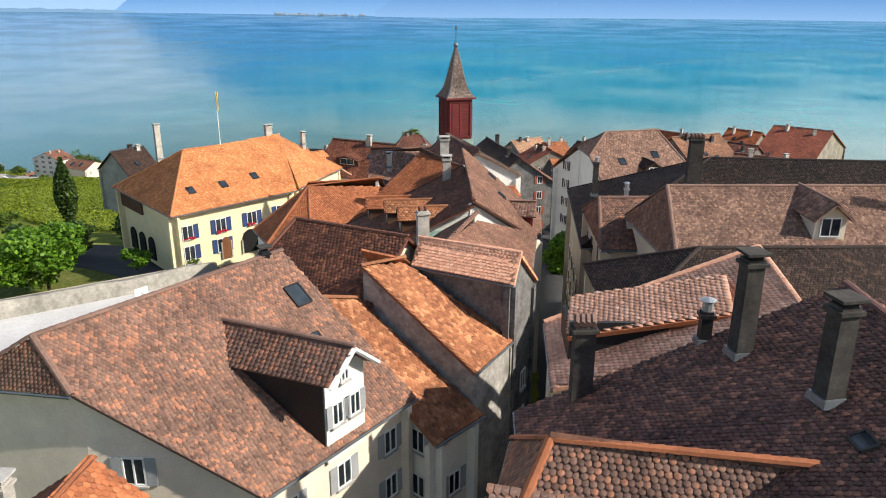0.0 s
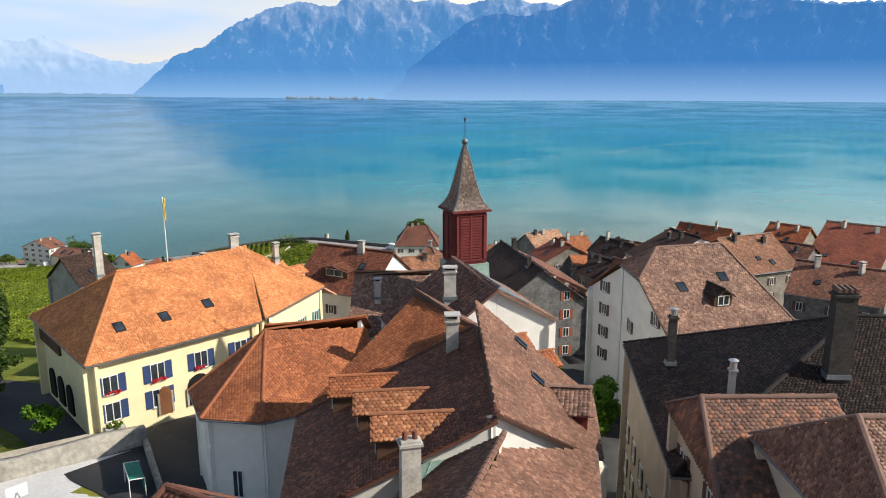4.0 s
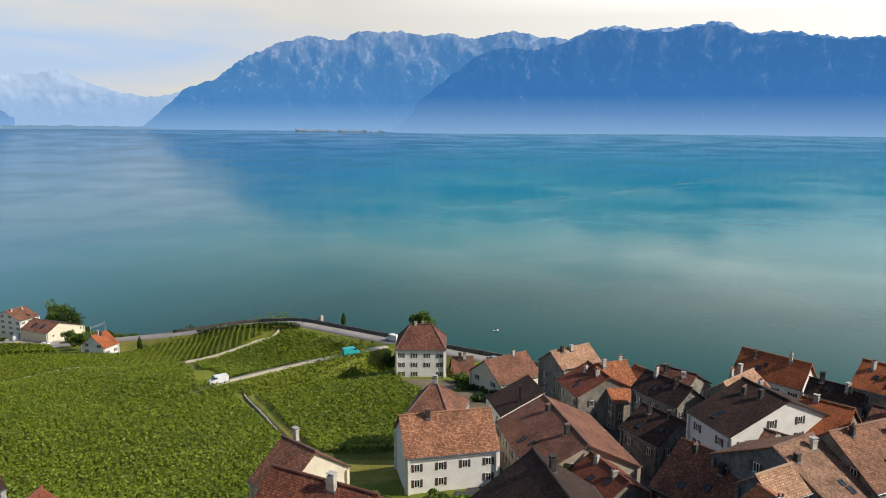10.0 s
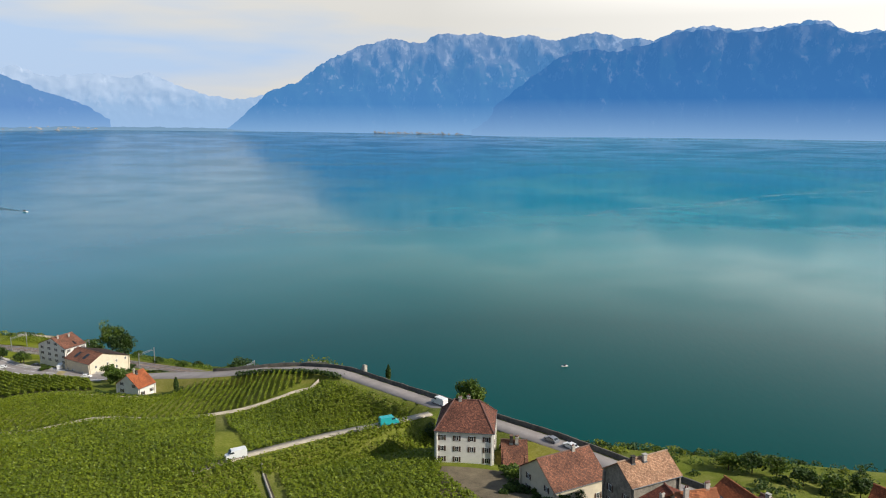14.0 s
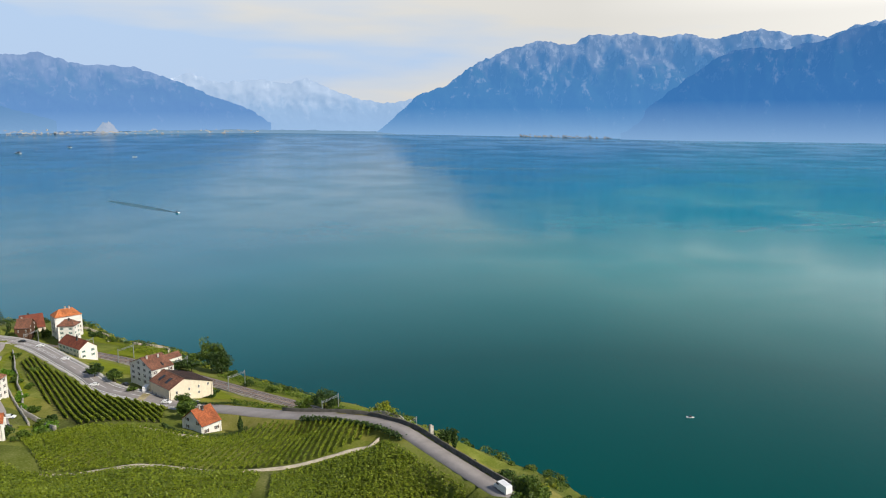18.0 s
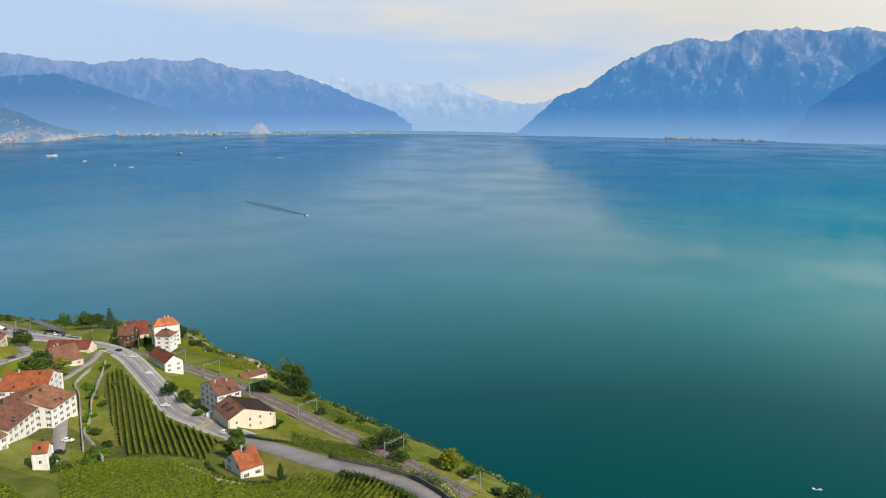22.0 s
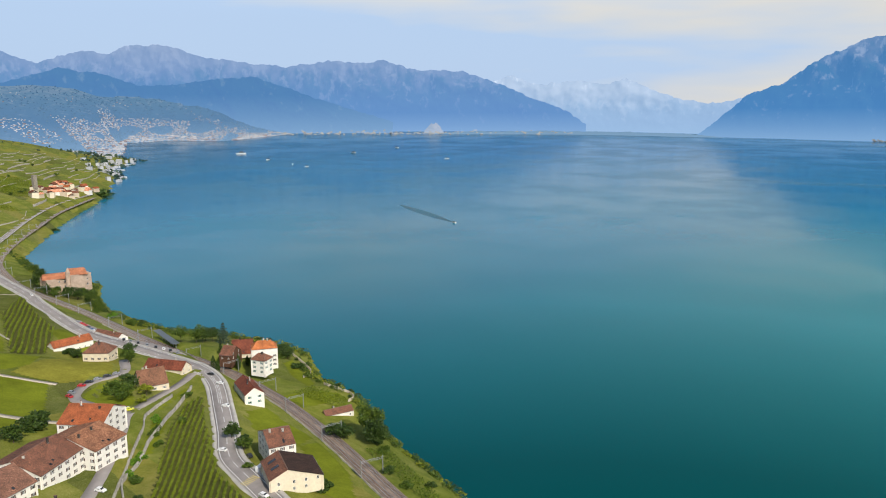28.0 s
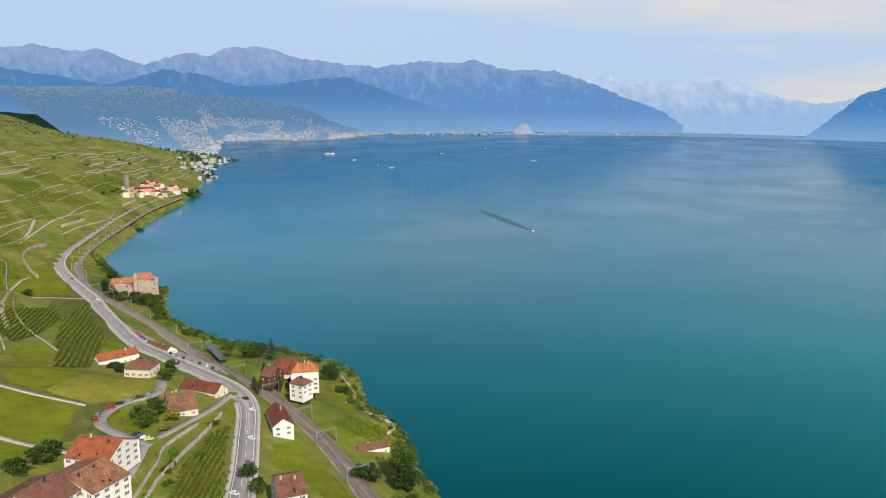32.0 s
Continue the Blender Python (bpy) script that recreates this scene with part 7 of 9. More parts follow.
for k in range(60):
    t = k / 59
    x, y = -76 + 37 * t, 259.5 - 62 * t
    st.box((x + 1.1, y, gz(x, y) + 0.1), (1.3, 0.5, 0.3), -1.03)
tagged(new("steps", st.mesh("steps", plain("dark_step_stone", (0.09, 0.075, 0.05), 0.95, grain=4, vary=0.4, bump=0.5))), "flight of worn stone steps through the vineyard", "steps", kind="structure")


def inside_poly(x, y, poly):
    c = np.zeros(np.shape(x), bool)
    for (ax, ay), (bx, by) in zip(poly, poly[1:] + poly[:1]):
        if ay != by:
            c ^= ((ay > y) != (by > y)) & (x < (bx - ax) * (y - ay) / (by - ay) + ax)
    return c


def patch(name, poly, mat, label, dz=0.1, step=1.6, category="ground"):
    """A piece of ground with its own cover, laid over the slope."""
    xs = np.arange(min(p[0] for p in poly), max(p[0] for p in poly) + step, step)
    ys = np.arange(min(p[1] for p in poly), max(p[1] for p in poly) + step, step)
    X, Y = np.meshgrid(xs, ys)
    Z = ground(X, Y) + dz
    i = np.arange(X.size).reshape(X.shape)
    keep = inside_poly(X[:-1, :-1] + step / 2, Y[:-1, :-1] + step / 2, poly)
    q = np.stack([i[:-1, :-1], i[:-1, 1:], i[1:, 1:], i[1:, :-1]], -1)[keep]
    return tagged(new(name, quick_mesh(name, np.stack([X, Y, Z], -1).reshape(-1, 3), q, mat)), label, category, kind="structure")


PLOTS = [
    ("ground_meadow", M_MEADOW, "dry yellowish meadow above the lake road", [(-405, 340), (-424, 357), (-460, 390), (-418, 404), (-400, 397), (-389, 369), (-386, 359), (-398, 345)]),
    ("ground_meadow", M_GRASS, "bright green mown grass field", [(-410, 326), (-394, 340), (-386, 352), (-362, 344), (-331, 335), (-333, 328), (-345, 312), (-390, 305)]),
    ("ground_meadow", M_GRASS, "green grass strip above the meadow", [(-445, 325), (-450, 350), (-460, 374), (-418, 353), (-408, 337), (-412, 326)]),
    ("ground_meadow", M_GRASS, "grass field below the farm track", [(-340, 309), (-328, 325), (-313, 317), (-305, 305)]),
    ("ground_meadow", M_GRASS, "square of bright grass between vine terraces", [(-512, 335), (-512, 360), (-463, 351), (-452, 336)]),
    ("ground_meadow", M_GRASS, "bright green field above the bend of the road", [(-860, 380), (-850, 414), (-735, 413), (-724, 402), (-690, 375), (-760, 350)]),
    ("ground_lawn", M_GRASS, "lawn with faint mowing rows beside the white house", [(-306, 419), (-315, 438), (-297, 437), (-268, 436), (-259, 422), (-286, 414)]),
    ("ground_lawn", M_GRASS, "lawn between barn and railway", [(-258, 422), (-262, 436), (-225, 426), (-196, 408), (-205, 398), (-228, 413)]),
    ("ground_lawn", M_GRASS, "garden lawn round a large tree", [(-365, 362), (-379, 375), (-379, 390), (-337, 378), (-334, 367), (-344, 359)]),
    ("ground_plot", M_GRASS, "green plot beside the shore", [(-333, 460), (-337, 482), (-332, 497), (-320, 492), (-313, 460)]),
    ("ground_lawn", M_GRASS, "walled lakeside garden lawn", [(-404, 503), (-409, 513), (-354, 495), (-349, 486), (-374, 492)]),
    ("ground_plot", M_GRASS, "narrow green terrace beside the lane", [(-329, 385), (-356, 416), (-349, 413), (-339, 402), (-325, 386)]),
    ("ground_plot", M_GRASS, "small terrace garden lawn", [(-314, 378), (-310, 384), (-273, 360), (-272, 354)]),
    ("ground_plot", M_GRASS, "terrace garden lawn below the lane", [(-236, 325), (-235, 339), (-211, 322), (-221, 317)]),
    ("ground_plot", M_GRASS, "grass verge round the farm buildings", [(-540, 405), (-470, 410), (-445, 403), (-470, 390), (-530, 392)]),
    ("pavement", M_ROAD, "asphalt forecourt of the railway station", [(-600, 420), (-575, 429), (-500, 446), (-420, 444), (-436, 436), (-486, 428), (-520, 421)]),
]
for name, mat, label, poly in PLOTS:
    patch(name, poly, mat, label, 0.14 if name != "pavement" else 0.2)
for k, pts in enumerate([[(-425, 305), (-404, 328), (-394, 342), (-385, 356)], [(-360, 300), (-339, 317), (-328, 328), (-319, 338)], [(-690, 372), (-702, 403), (-707, 418)]]):
    l = resampled([(p[0], p[1], 0) for p in pts], 4)
    l[:, 2] = ground(l[:, 0], l[:, 1]) + 0.3
    way("pavement", l, 1.5, M_PATH, "pale track between the fields", "track")
# raised footways along the built-up stretch of the road
town_road = main_line[(main_line[:, 0] < -196) & (main_line[:, 0] > -960)]
M_FOOT = plain("pale_footway_concrete", (0.50, 0.47, 0.43), 0.9, grain=5, big=0.2, vary=0.2)
for off in (-5.3, 5.3):
    way("pavement", offset_line(town_road, off), 0.95, M_FOOT, "pale concrete footway beside the road", "footway", 0.1)

# the school yard with its stone wall
yz = 92.45
yard = new("pavement", Bag().slab([(-33.0, 86.2, yz), (-62, 66, yz - 0.4), (-58, 40, yz - 0.4), (-30, 34, yz), (-10, 48, yz), (-22, 74, yz)], 4.0).mesh("yard", M_PALE))
tagged(yard, "pale concrete school yard", "yard", kind="structure")
wall_line("wall_yard", [(-33.4, 87.0), (-42, 80.4), (-52, 73.4), (-63, 66.5)], 0, 0.9, M_STONE, "high rubble stone wall of the yard", 4, top=94.2, wobble=0.18)
wall_line("wall_yard", [(-33.2, 86.4), (-29.5, 80.5), (-26.0, 75.0)], 0, 0.5, M_STONE, "low stone wall between yard and square", 3, top=93.2, wobble=0.1)
terr = new("ground_terrace", Bag().slab([(-37.0, 88.6, 93.1), (-64.5, 69.6, 93.0), (-62.5, 66.9, 93.0), (-35.0, 85.9, 93.1)], 5).mesh("terrace", M_PATH))
tagged(terr, "sandy terrace behind the yard wall", "terrace", kind="structure")
hoop = thing("basketball_hoop", (-34.8, 71.2, yz), "thin grey basketball hoop stand in the yard", "hoop")
part("post", Bag().tube((-34.8, 71.2, yz), (-35.1, 71.3, yz + 2.8), 0.06, 8).tube((-35.1, 71.3, yz + 2.8), (-36.0, 71.9, yz + 3.6), 0.06, 8).mesh("post", M_STEEL), hoop)
part("backboard", Bag().box((-36.1, 72.0, yz + 3.6), (1.5, 0.06, 1.0), 0.9).mesh("backboard", M_FRAME), hoop)
part("foot", Bag().box((-34.8, 71.2, yz + 0.06), (0.5, 0.4, 0.12), 0.3).mesh("foot", M_DARK), hoop)
goal = thing("goal", (-30.6, 78.4, yz), "small white goal with a green net", "goal")
gb = Bag()
g0, g1 = Vector((-31.8, 79.6, yz)), Vector((-30.0, 76.9, yz))
bk = Vector((1.0, 0.7, 0))
for p in (g0, g1):
    gb.tube(p, p + Vector((0, 0, 1.9)), 0.05, 6).tube(p + Vector((0, 0, 1.9)), p + bk + Vector((0, 0, 1.8)), 0.04, 6).tube(p + bk, p + bk + Vector((0, 0, 1.8)), 0.04, 6)
gb.tube(g0 + Vector((0, 0, 1.9)), g1 + Vector((0, 0, 1.9)), 0.05, 6)
part("goal_frame", gb.mesh("goal_frame", M_FRAME), goal)
net = Bag()
for k in range(9):
    t = k / 8
    p = g0 + (g1 - g0) * t
    net.tube(p + bk * 0.98, p + bk * 0.98 + Vector((0, 0, 1.8)), 0.02, 4).tube(p + Vector((0, 0, 1.88)), p + bk + Vector((0, 0, 1.8)), 0.02, 4)
for k in range(7):
    z = Vector((0, 0, 0.28 * k))
    net.tube(g0 + bk + z, g1 + bk + z, 0.02, 4)
net.slab([g0 + Vector((0, 0, 1.86)), g1 + Vector((0, 0, 1.86)), g1 + bk + Vector((0, 0, 1.77)), g0 + bk + Vector((0, 0, 1.77))], 0.01)
net.slab([g0 + bk * 0.99, g1 + bk * 0.99, g1 + bk * 0.99 + Vector((0, 0, 1.75)), g0 + bk * 0.99 + Vector((0, 0, 1.75))], 0.01)
part("net", net.mesh("net", M_GREENP), goal)
pot = thing("planter", (-36.0, 85.5, 93.0), "stone planter with red flowers on the wall", "planter")
part("trough", Bag().box((-36.0, 86.4, 93.9), (1.8, 0.7, 0.7), 0.7).mesh("trough", M_CONC), pot)
fb = Bag()
for k in range(30):
    fb.box((-36.0 + random.uniform(-0.6, 0.6), 86.4 + random.uniform(-0.5, 0.5), 94.3 + random.uniform(0, 0.3)), (0.18, 0.18, 0.16), random.random() * 3)
part("flowers", fb.mesh("flowers", LEAF["mid"]), pot)

patch("pavement", [(-14, 150), (10, 128), (66, 112), (82, 150), (80, 205), (62, 222), (34, 244), (8, 236), (-6, 214), (-2, 196), (-9, 176)], M_ASPH, "dark asphalt of lanes and yards between the houses", 0.15, 2.0)

patch("pavement", [(-20, 97), (6, 92), (34, 92), (66, 111), (10, 127), (-14, 149), (-30, 141), (-34, 118), (-22, 112)], M_ASPH, "dark asphalt of the lanes below the church", 0.12, 2.0)
patch("pavement", [(-33.5, 88), (-24, 75), (-12, 60), (-5, 60), (-5, 92), (-20, 112), (-36, 97)], M_ASPH, "dark asphalt round the choir", 0.1, 1.6)
patch("ground_garden", [(-30, 262), (-8, 262), (10, 262), (8, 236), (-6, 214), (-20, 222), (-28, 245)], M_EARTH, "dark earth of gardens below the village", 0.12)



# ---- plants ----
def leaf_quads(centres, size, rng, flat=0.6):
    """Small leaves as bent four-cornered blades, turned at random."""
    n = len(centres)
    a = rng.normal(size=(n, 3))
    a[:, 2] *= flat
    a /= np.linalg.norm(a, axis=1, keepdims=True)
    b = rng.normal(size=(n, 3))
    b[:, 2] = b[:, 2] * flat * 0.85
    b -= (a * b).sum(1, keepdims=True) * a
    b /= np.linalg.norm(b, axis=1, keepdims=True)
    s = size * rng.uniform(0.6, 1.25, (n, 1))
    v = np.stack([centres - a * s, centres + b * s * 0.75, centres + a * s, centres - b * s * 0.75], 1)
    v[:, 1, 2] -= s[:, 0] * 0.2
    v[:, 3, 2] -= s[:, 0] * 0.2
    return v.reshape(-1, 3), np.arange(4 * n).reshape(-1, 4)


def vineyard(poly, direction, label, seed, spacing=1.9, per_m=8, size=0.30, height=1.45, mat="vine", lateral=0.26):
    """Trained vines in rows over a sloping plot."""
    rng = np.random.default_rng(seed)
    d = np.array(direction, float)
    d /= np.linalg.norm(d)
    n = np.array([-d[1], d[0]])
    P = np.array(poly)
    lo, hi = (P @ n).min(), (P @ n).max()
    a, b = (P @ d).min(), (P @ d).max()
    pts = []
    for r in np.arange(lo, hi, spacing):
        k = int((b - a) * per_m)
        s = a + (b - a) * rng.random(k)
        gap = np.sin(s * 0.9 + r * 3.1) + np.sin(s * 0.23 + r)
        s = s[gap > -1.75]
        xy = np.outer(s, d) + (r + rng.normal(0, lateral * 0.6, len(s)))[:, None] * n
        pts.append(xy)
    xy = np.concatenate(pts)
    xy = xy[inside_poly(xy[:, 0], xy[:, 1], poly)]
    X, Y = np.meshgrid(np.arange(P[:, 0].min(), P[:, 0].max() + 4, 4), np.arange(P[:, 1].min(), P[:, 1].max() + 4, 4))
    G = ground(X, Y)
    fx, fy = (xy[:, 0] - X[0, 0]) / 4, (xy[:, 1] - Y[0, 0]) / 4
    ix, iy = np.clip(fx.astype(int), 0, X.shape[1] - 2), np.clip(fy.astype(int), 0, X.shape[0] - 2)
    fx, fy = fx - ix, fy - iy
    z = G[iy, ix] * (1 - fx) * (1 - fy) + G[iy, ix + 1] * fx * (1 - fy) + G[iy + 1, ix] * (1 - fx) * fy + G[iy + 1, ix + 1] * fx * fy
    h = 0.25 + (height - 0.25) * rng.random(len(xy)) ** 0.75
    v, q = leaf_quads(np.c_[xy, z + h], size, rng, 0.34 if lateral > 0.5 else 0.6)
    return tagged(new("vineyard", quick_mesh("vineyard", v, q, LEAF[mat])), label, "vineyard", kind="stuff")


vineyard([(-207, 329), (-186, 340), (-158, 339), (-140, 353), (-108, 350), (-92, 341), (-102, 327), (-128, 315), (-180, 290), (-216, 310)], (-0.25, 0.97),
         "green vine rows climbing to the lake road", 1, 2.3, 24, 0.30, 1.55, lateral=0.2)
vineyard([(-86, 333), (-50, 309), (-44, 299), (-62, 283), (-82, 269), (-98, 290), (-114, 314), (-102, 322)], (-0.45, 0.9),
         "dense green vines between track and road", 2, 1.6, 20, 0.31, lateral=0.72)
vineyard([(-72, 261), (-40, 291), (-32, 278), (-30, 258), (-14, 236), (-24, 206), (-40, 205)], (-0.45, 0.9), "dense green vines beside the village", 3, 1.6, 20, 0.31, lateral=0.72)
vineyard([(-182, 286), (-128, 312), (-116, 312), (-90, 262), (-78.5, 259), (-41.5, 203), (-60, 186), (-95, 176), (-140, 196), (-200, 250), (-215, 290)], (-0.55, 0.83),
         "wide slope of dense green vines", 4, 1.6, 18, 0.33, lateral=0.72)
M_VSOIL = plain("weedy_vineyard_soil", (0.10, 0.105, 0.03), 0.95, grain=2, big=0.2, vary=0.4, bump=0.4, spec=0.05)
LAKE_ROWS = [(-335, 412), (-300, 396), (-262, 382), (-236, 372), (-204, 368), (-188, 348), (-214, 334), (-246, 350), (-290, 374), (-326, 398)]
HILL_ROWS = [(-604, 382), (-688, 416), (-607, 404), (-540, 399), (-500, 386), (-470, 373), (-455, 352), (-517, 363)]
HILL_ROWS_UP = [(-640, 352), (-650, 385), (-604, 380), (-544, 357), (-520, 340), (-580, 330)]
for poly in (LAKE_ROWS, HILL_ROWS, HILL_ROWS_UP):
    patch("ground_vineyard", poly, M_VSOIL, "weedy soil between vine rows", 0.12, 2.0)
vineyard(LAKE_ROWS, (0.85, -0.53), "long straight vine rows below the lake road", 5, 2.3, 26, 0.40, 1.6, lateral=0.22)
vineyard(HILL_ROWS, (0.95, -0.3), "terraced vine rows above the road", 9, 3.2, 11, 0.55, 1.7, lateral=0.3)
vineyard(HILL_ROWS_UP, (0.95, -0.3), "upper terrace of vine rows", 11, 3.2, 9, 0.55, 1.7, lateral=0.3)
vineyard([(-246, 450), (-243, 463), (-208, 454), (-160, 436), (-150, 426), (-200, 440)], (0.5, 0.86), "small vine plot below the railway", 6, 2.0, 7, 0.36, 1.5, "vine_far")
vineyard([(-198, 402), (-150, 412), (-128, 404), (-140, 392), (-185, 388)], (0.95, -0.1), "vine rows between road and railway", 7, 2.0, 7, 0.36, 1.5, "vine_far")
vineyard([(-345, 488), (-322, 496), (-302, 482), (-335, 466)], (0.9, 0.3), "small vine plot beside the lake", 8, 2.0, 7, 0.36)
vineyard([(-118, 365), (-100, 359), (-82, 351), (-78, 347), (-88, 360), (-104, 369)], (0.8, -0.55), "vines on the bastion terrace", 10, 1.4, 12, 0.35, 4.4)


def tree(x, y, h, r, kind="round", leaf="mid", seed=0, n=900, label="", size=0.34, z=None, trunk=0.25, group="trees"):
    """A tree: tapered trunk, limbs and a crown of leafy clumps with gaps."""
    rng = np.random.default_rng(seed + 50)
    z = gz(x, y) - 0.1 if z is None else z
    name = {"round": "tree", "cypress": "cypress", "bush": "bush", "conifer": "conifer"}[kind]
    root = thing(name, (x, y, z), label or {"round": "leafy broad tree with an uneven crown", "cypress": "slim dark green cypress", "bush": "rounded green garden shrub",
                 "conifer": "blue green conifer with layered branches"}[kind], name, group)
    tb = Bag()
    top = {"round": 0.62, "cypress": 0.9, "bush": 0.5, "conifer": 0.96}[kind] * h
    tr = trunk * (0.5 if kind == "bush" else 1)
    tb.tube((x, y, z - 0.6), (x + rng.normal(0, 0.1), y, z + top * 0.5), tr, 8, tr * 0.7).tube((x, y, z + top * 0.5), (x + rng.normal(0, 0.2), y, z + top), tr * 0.7, 7, tr * 0.2)
    if kind == "round":
        for k in range(7):
            w = k * 2.4 + rng.random()
            s = z + top * rng.uniform(0.45, 0.8)
            tb.tube((x, y, s), (x + math.cos(w) * r * 0.7, y + math.sin(w) * r * 0.7, s + h * rng.uniform(0.12, 0.3)), tr * 0.4, 5, tr * 0.1)
    part("trunk", tb.mesh("trunk", M_BARK), root)
    if kind in ("round", "bush"):
        m = 26 if kind == "round" else 12
        c = rng.normal(size=(m, 3))
        c /= np.linalg.norm(c, axis=1, keepdims=True)
        c *= rng.uniform(0.35, 0.86, (m, 1))
        cz = 0.62 if kind == "round" else 0.5
        hz = (1 - cz) * h
        C = np.c_[x + c[:, 0] * r, y + c[:, 1] * r, z + h * cz + c[:, 2] * hz]
        rad = rng.uniform(0.26, 0.45, m) * r
        w = rng.integers(0, m, n)
        o = rng.normal(size=(n, 3))
        o /= np.linalg.norm(o, axis=1, keepdims=True)
        p = C[w] + o * (rad[w] * rng.uniform(0.55, 1.08, n))[:, None] * np.array([1, 1, min(1.0, hz / r)])
    elif kind == "cypress":
        t = rng.random(n) ** 0.8
        w = rng.random(n) * 6.283
        prof = r * np.clip(np.sin(np.pi * np.clip(t * 0.92 + 0.1, 0, 1)), 0.12, 1) * rng.uniform(0.65, 1.12, n)
        p = np.c_[x + np.cos(w) * prof, y + np.sin(w) * prof, z + 0.2 + t * h]
    else:
        t = rng.random(n)
        tier = np.floor(t * 9) / 9
        w = rng.random(n) * 6.283
        reach = r * (1 - tier * 0.95) * (0.75 + 0.25 * np.sin(w * 5 + tier * 40)) * rng.random(n) ** 0.5
        p = np.c_[x + np.cos(w) * reach, y + np.sin(w) * reach, z + h * (0.08 + 0.9 * tier) - reach * 0.18 + rng.normal(0, 0.15, n)]
    v, q = leaf_quads(p, size, rng)
    part("crown", quick_mesh("crown", v, q, LEAF[leaf]), root)
    return root


tree(-53.0, 82.5, 9.2, 6.2, "round", "bright", 1, 11000, "fresh green lime tree on the terrace", 0.3, 90.8)
tree(-44.5, 88.5, 2.2, 2.4, "bush", "bright", 2, 1800, "bright green shrub on the terrace wall", 0.2, 92.9)
tree(-73.0, 123.0, 11.5, 1.7, "cypress", "dark", 3, 3500, "tall dark cypress beside the yellow house", 0.3, 88.0)
tree(-66, 112, 4.0, 3.0, "bush", "dark", 4, 1500, z=88.0)
for k, (x, y, h, r) in enumerate([(-60, 101, 5.0, 3.4), (-69, 104, 6.0, 4.0), (-77, 96, 5.0, 4.0), (-62, 124, 6.0, 3.6), (-84, 118, 7.0, 4.2)]):
    tree(x, y, h, r, "round", "dark" if k % 2 else "mid", 1700 + k, 1600, "dark leafy tree beside the drive", 0.34)
tree(10.2, 97.5, 6.0, 2.8, "bush", "bright", 5, 3500, "bright green leafy shrub at the end of the lane", 0.28)
tree(7.7, 172.0, 6.5, 1.2, "cypress", "dark", 6, 1500)
tree(18.1, 180.3, 6.0, 1.3, "cypress", "dark", 7, 1500)
tree(-1.5, 172.0, 2.0, 3.0, "bush", "mid", 8, 1400)
tree(-7.5, 168.0, 2.2, 3.0, "bush", "bright", 9, 1400)
tree(-13.0, 170.0, 2.0, 2.6, "bush", "mid", 10, 1200)
tree(-22.5, 171.0, 2.4, 2.2, "bush", "mid", 11, 1000)
tree(-27.0, 287.0, 14.5, 5.0, "round", "mid", 12, 6000, "dense round tree behind the roadside house", 0.34, 63.0)
tree(-62, 333.0, 5.5, 0.8, "cypress", "dark", 13, 900)
tree(-37.5, 291.5, 5.0, 3.0, "bush", "dark", 14, 1300)
tree(-13, 259, 3.0, 3.2, "bush", "mid", 15, 1000)
tree(-5, 262, 2.6, 2.4, "bush", "dark", 16, 800)
for k, (x, y) in enumerate([(62, 383), (70, 380), (78, 376), (86, 371), (95, 367), (104, 366), (112, 360)]):
    tree(x, y, 7.5 + (k % 3), 5.0, "round", "dark" if k % 2 else "mid", 20 + k, 900, "shoreline tree below the village", 0.5, group="shoreline trees")
tree(-193, 366.5, 8.5, 3.6, "round", "mid", 30, 2600, "tree beside the road opposite the barn")
tree(-262, 467, 24, 7.6, "round", "mid", 31, 3600, "tall leafy tree on the shore", 0.5, 7)
tree(-251, 462, 21, 6.4, "round", "dark", 32, 3000, "tall dark tree on the shore", 0.5, 8)
tree(-150, 415, 6.0, 4.5, "bush", "mid", 33, 1300)
tree(-158, 424, 7.0, 5.0, "round", "dark", 34, 1400)
tree(-131, 424, 9.5, 5.5, "round", "yellow", 35, 2600, "yellow green tree beside the shore", 0.42)
tree(-120, 372, 3.0, 3.2, "bush", "yellow", 36, 900)
tree(-72, 352, 6.5, 3.6, "round", "dark", 37, 1300)
tree(-68, 346, 7.0, 0.9, "cypress", "dark", 38, 800)
tree(-30, 320, 12.0, 5.4, "round", "mid", 39, 3600, "round dense tree on the slope below the road", 0.4)
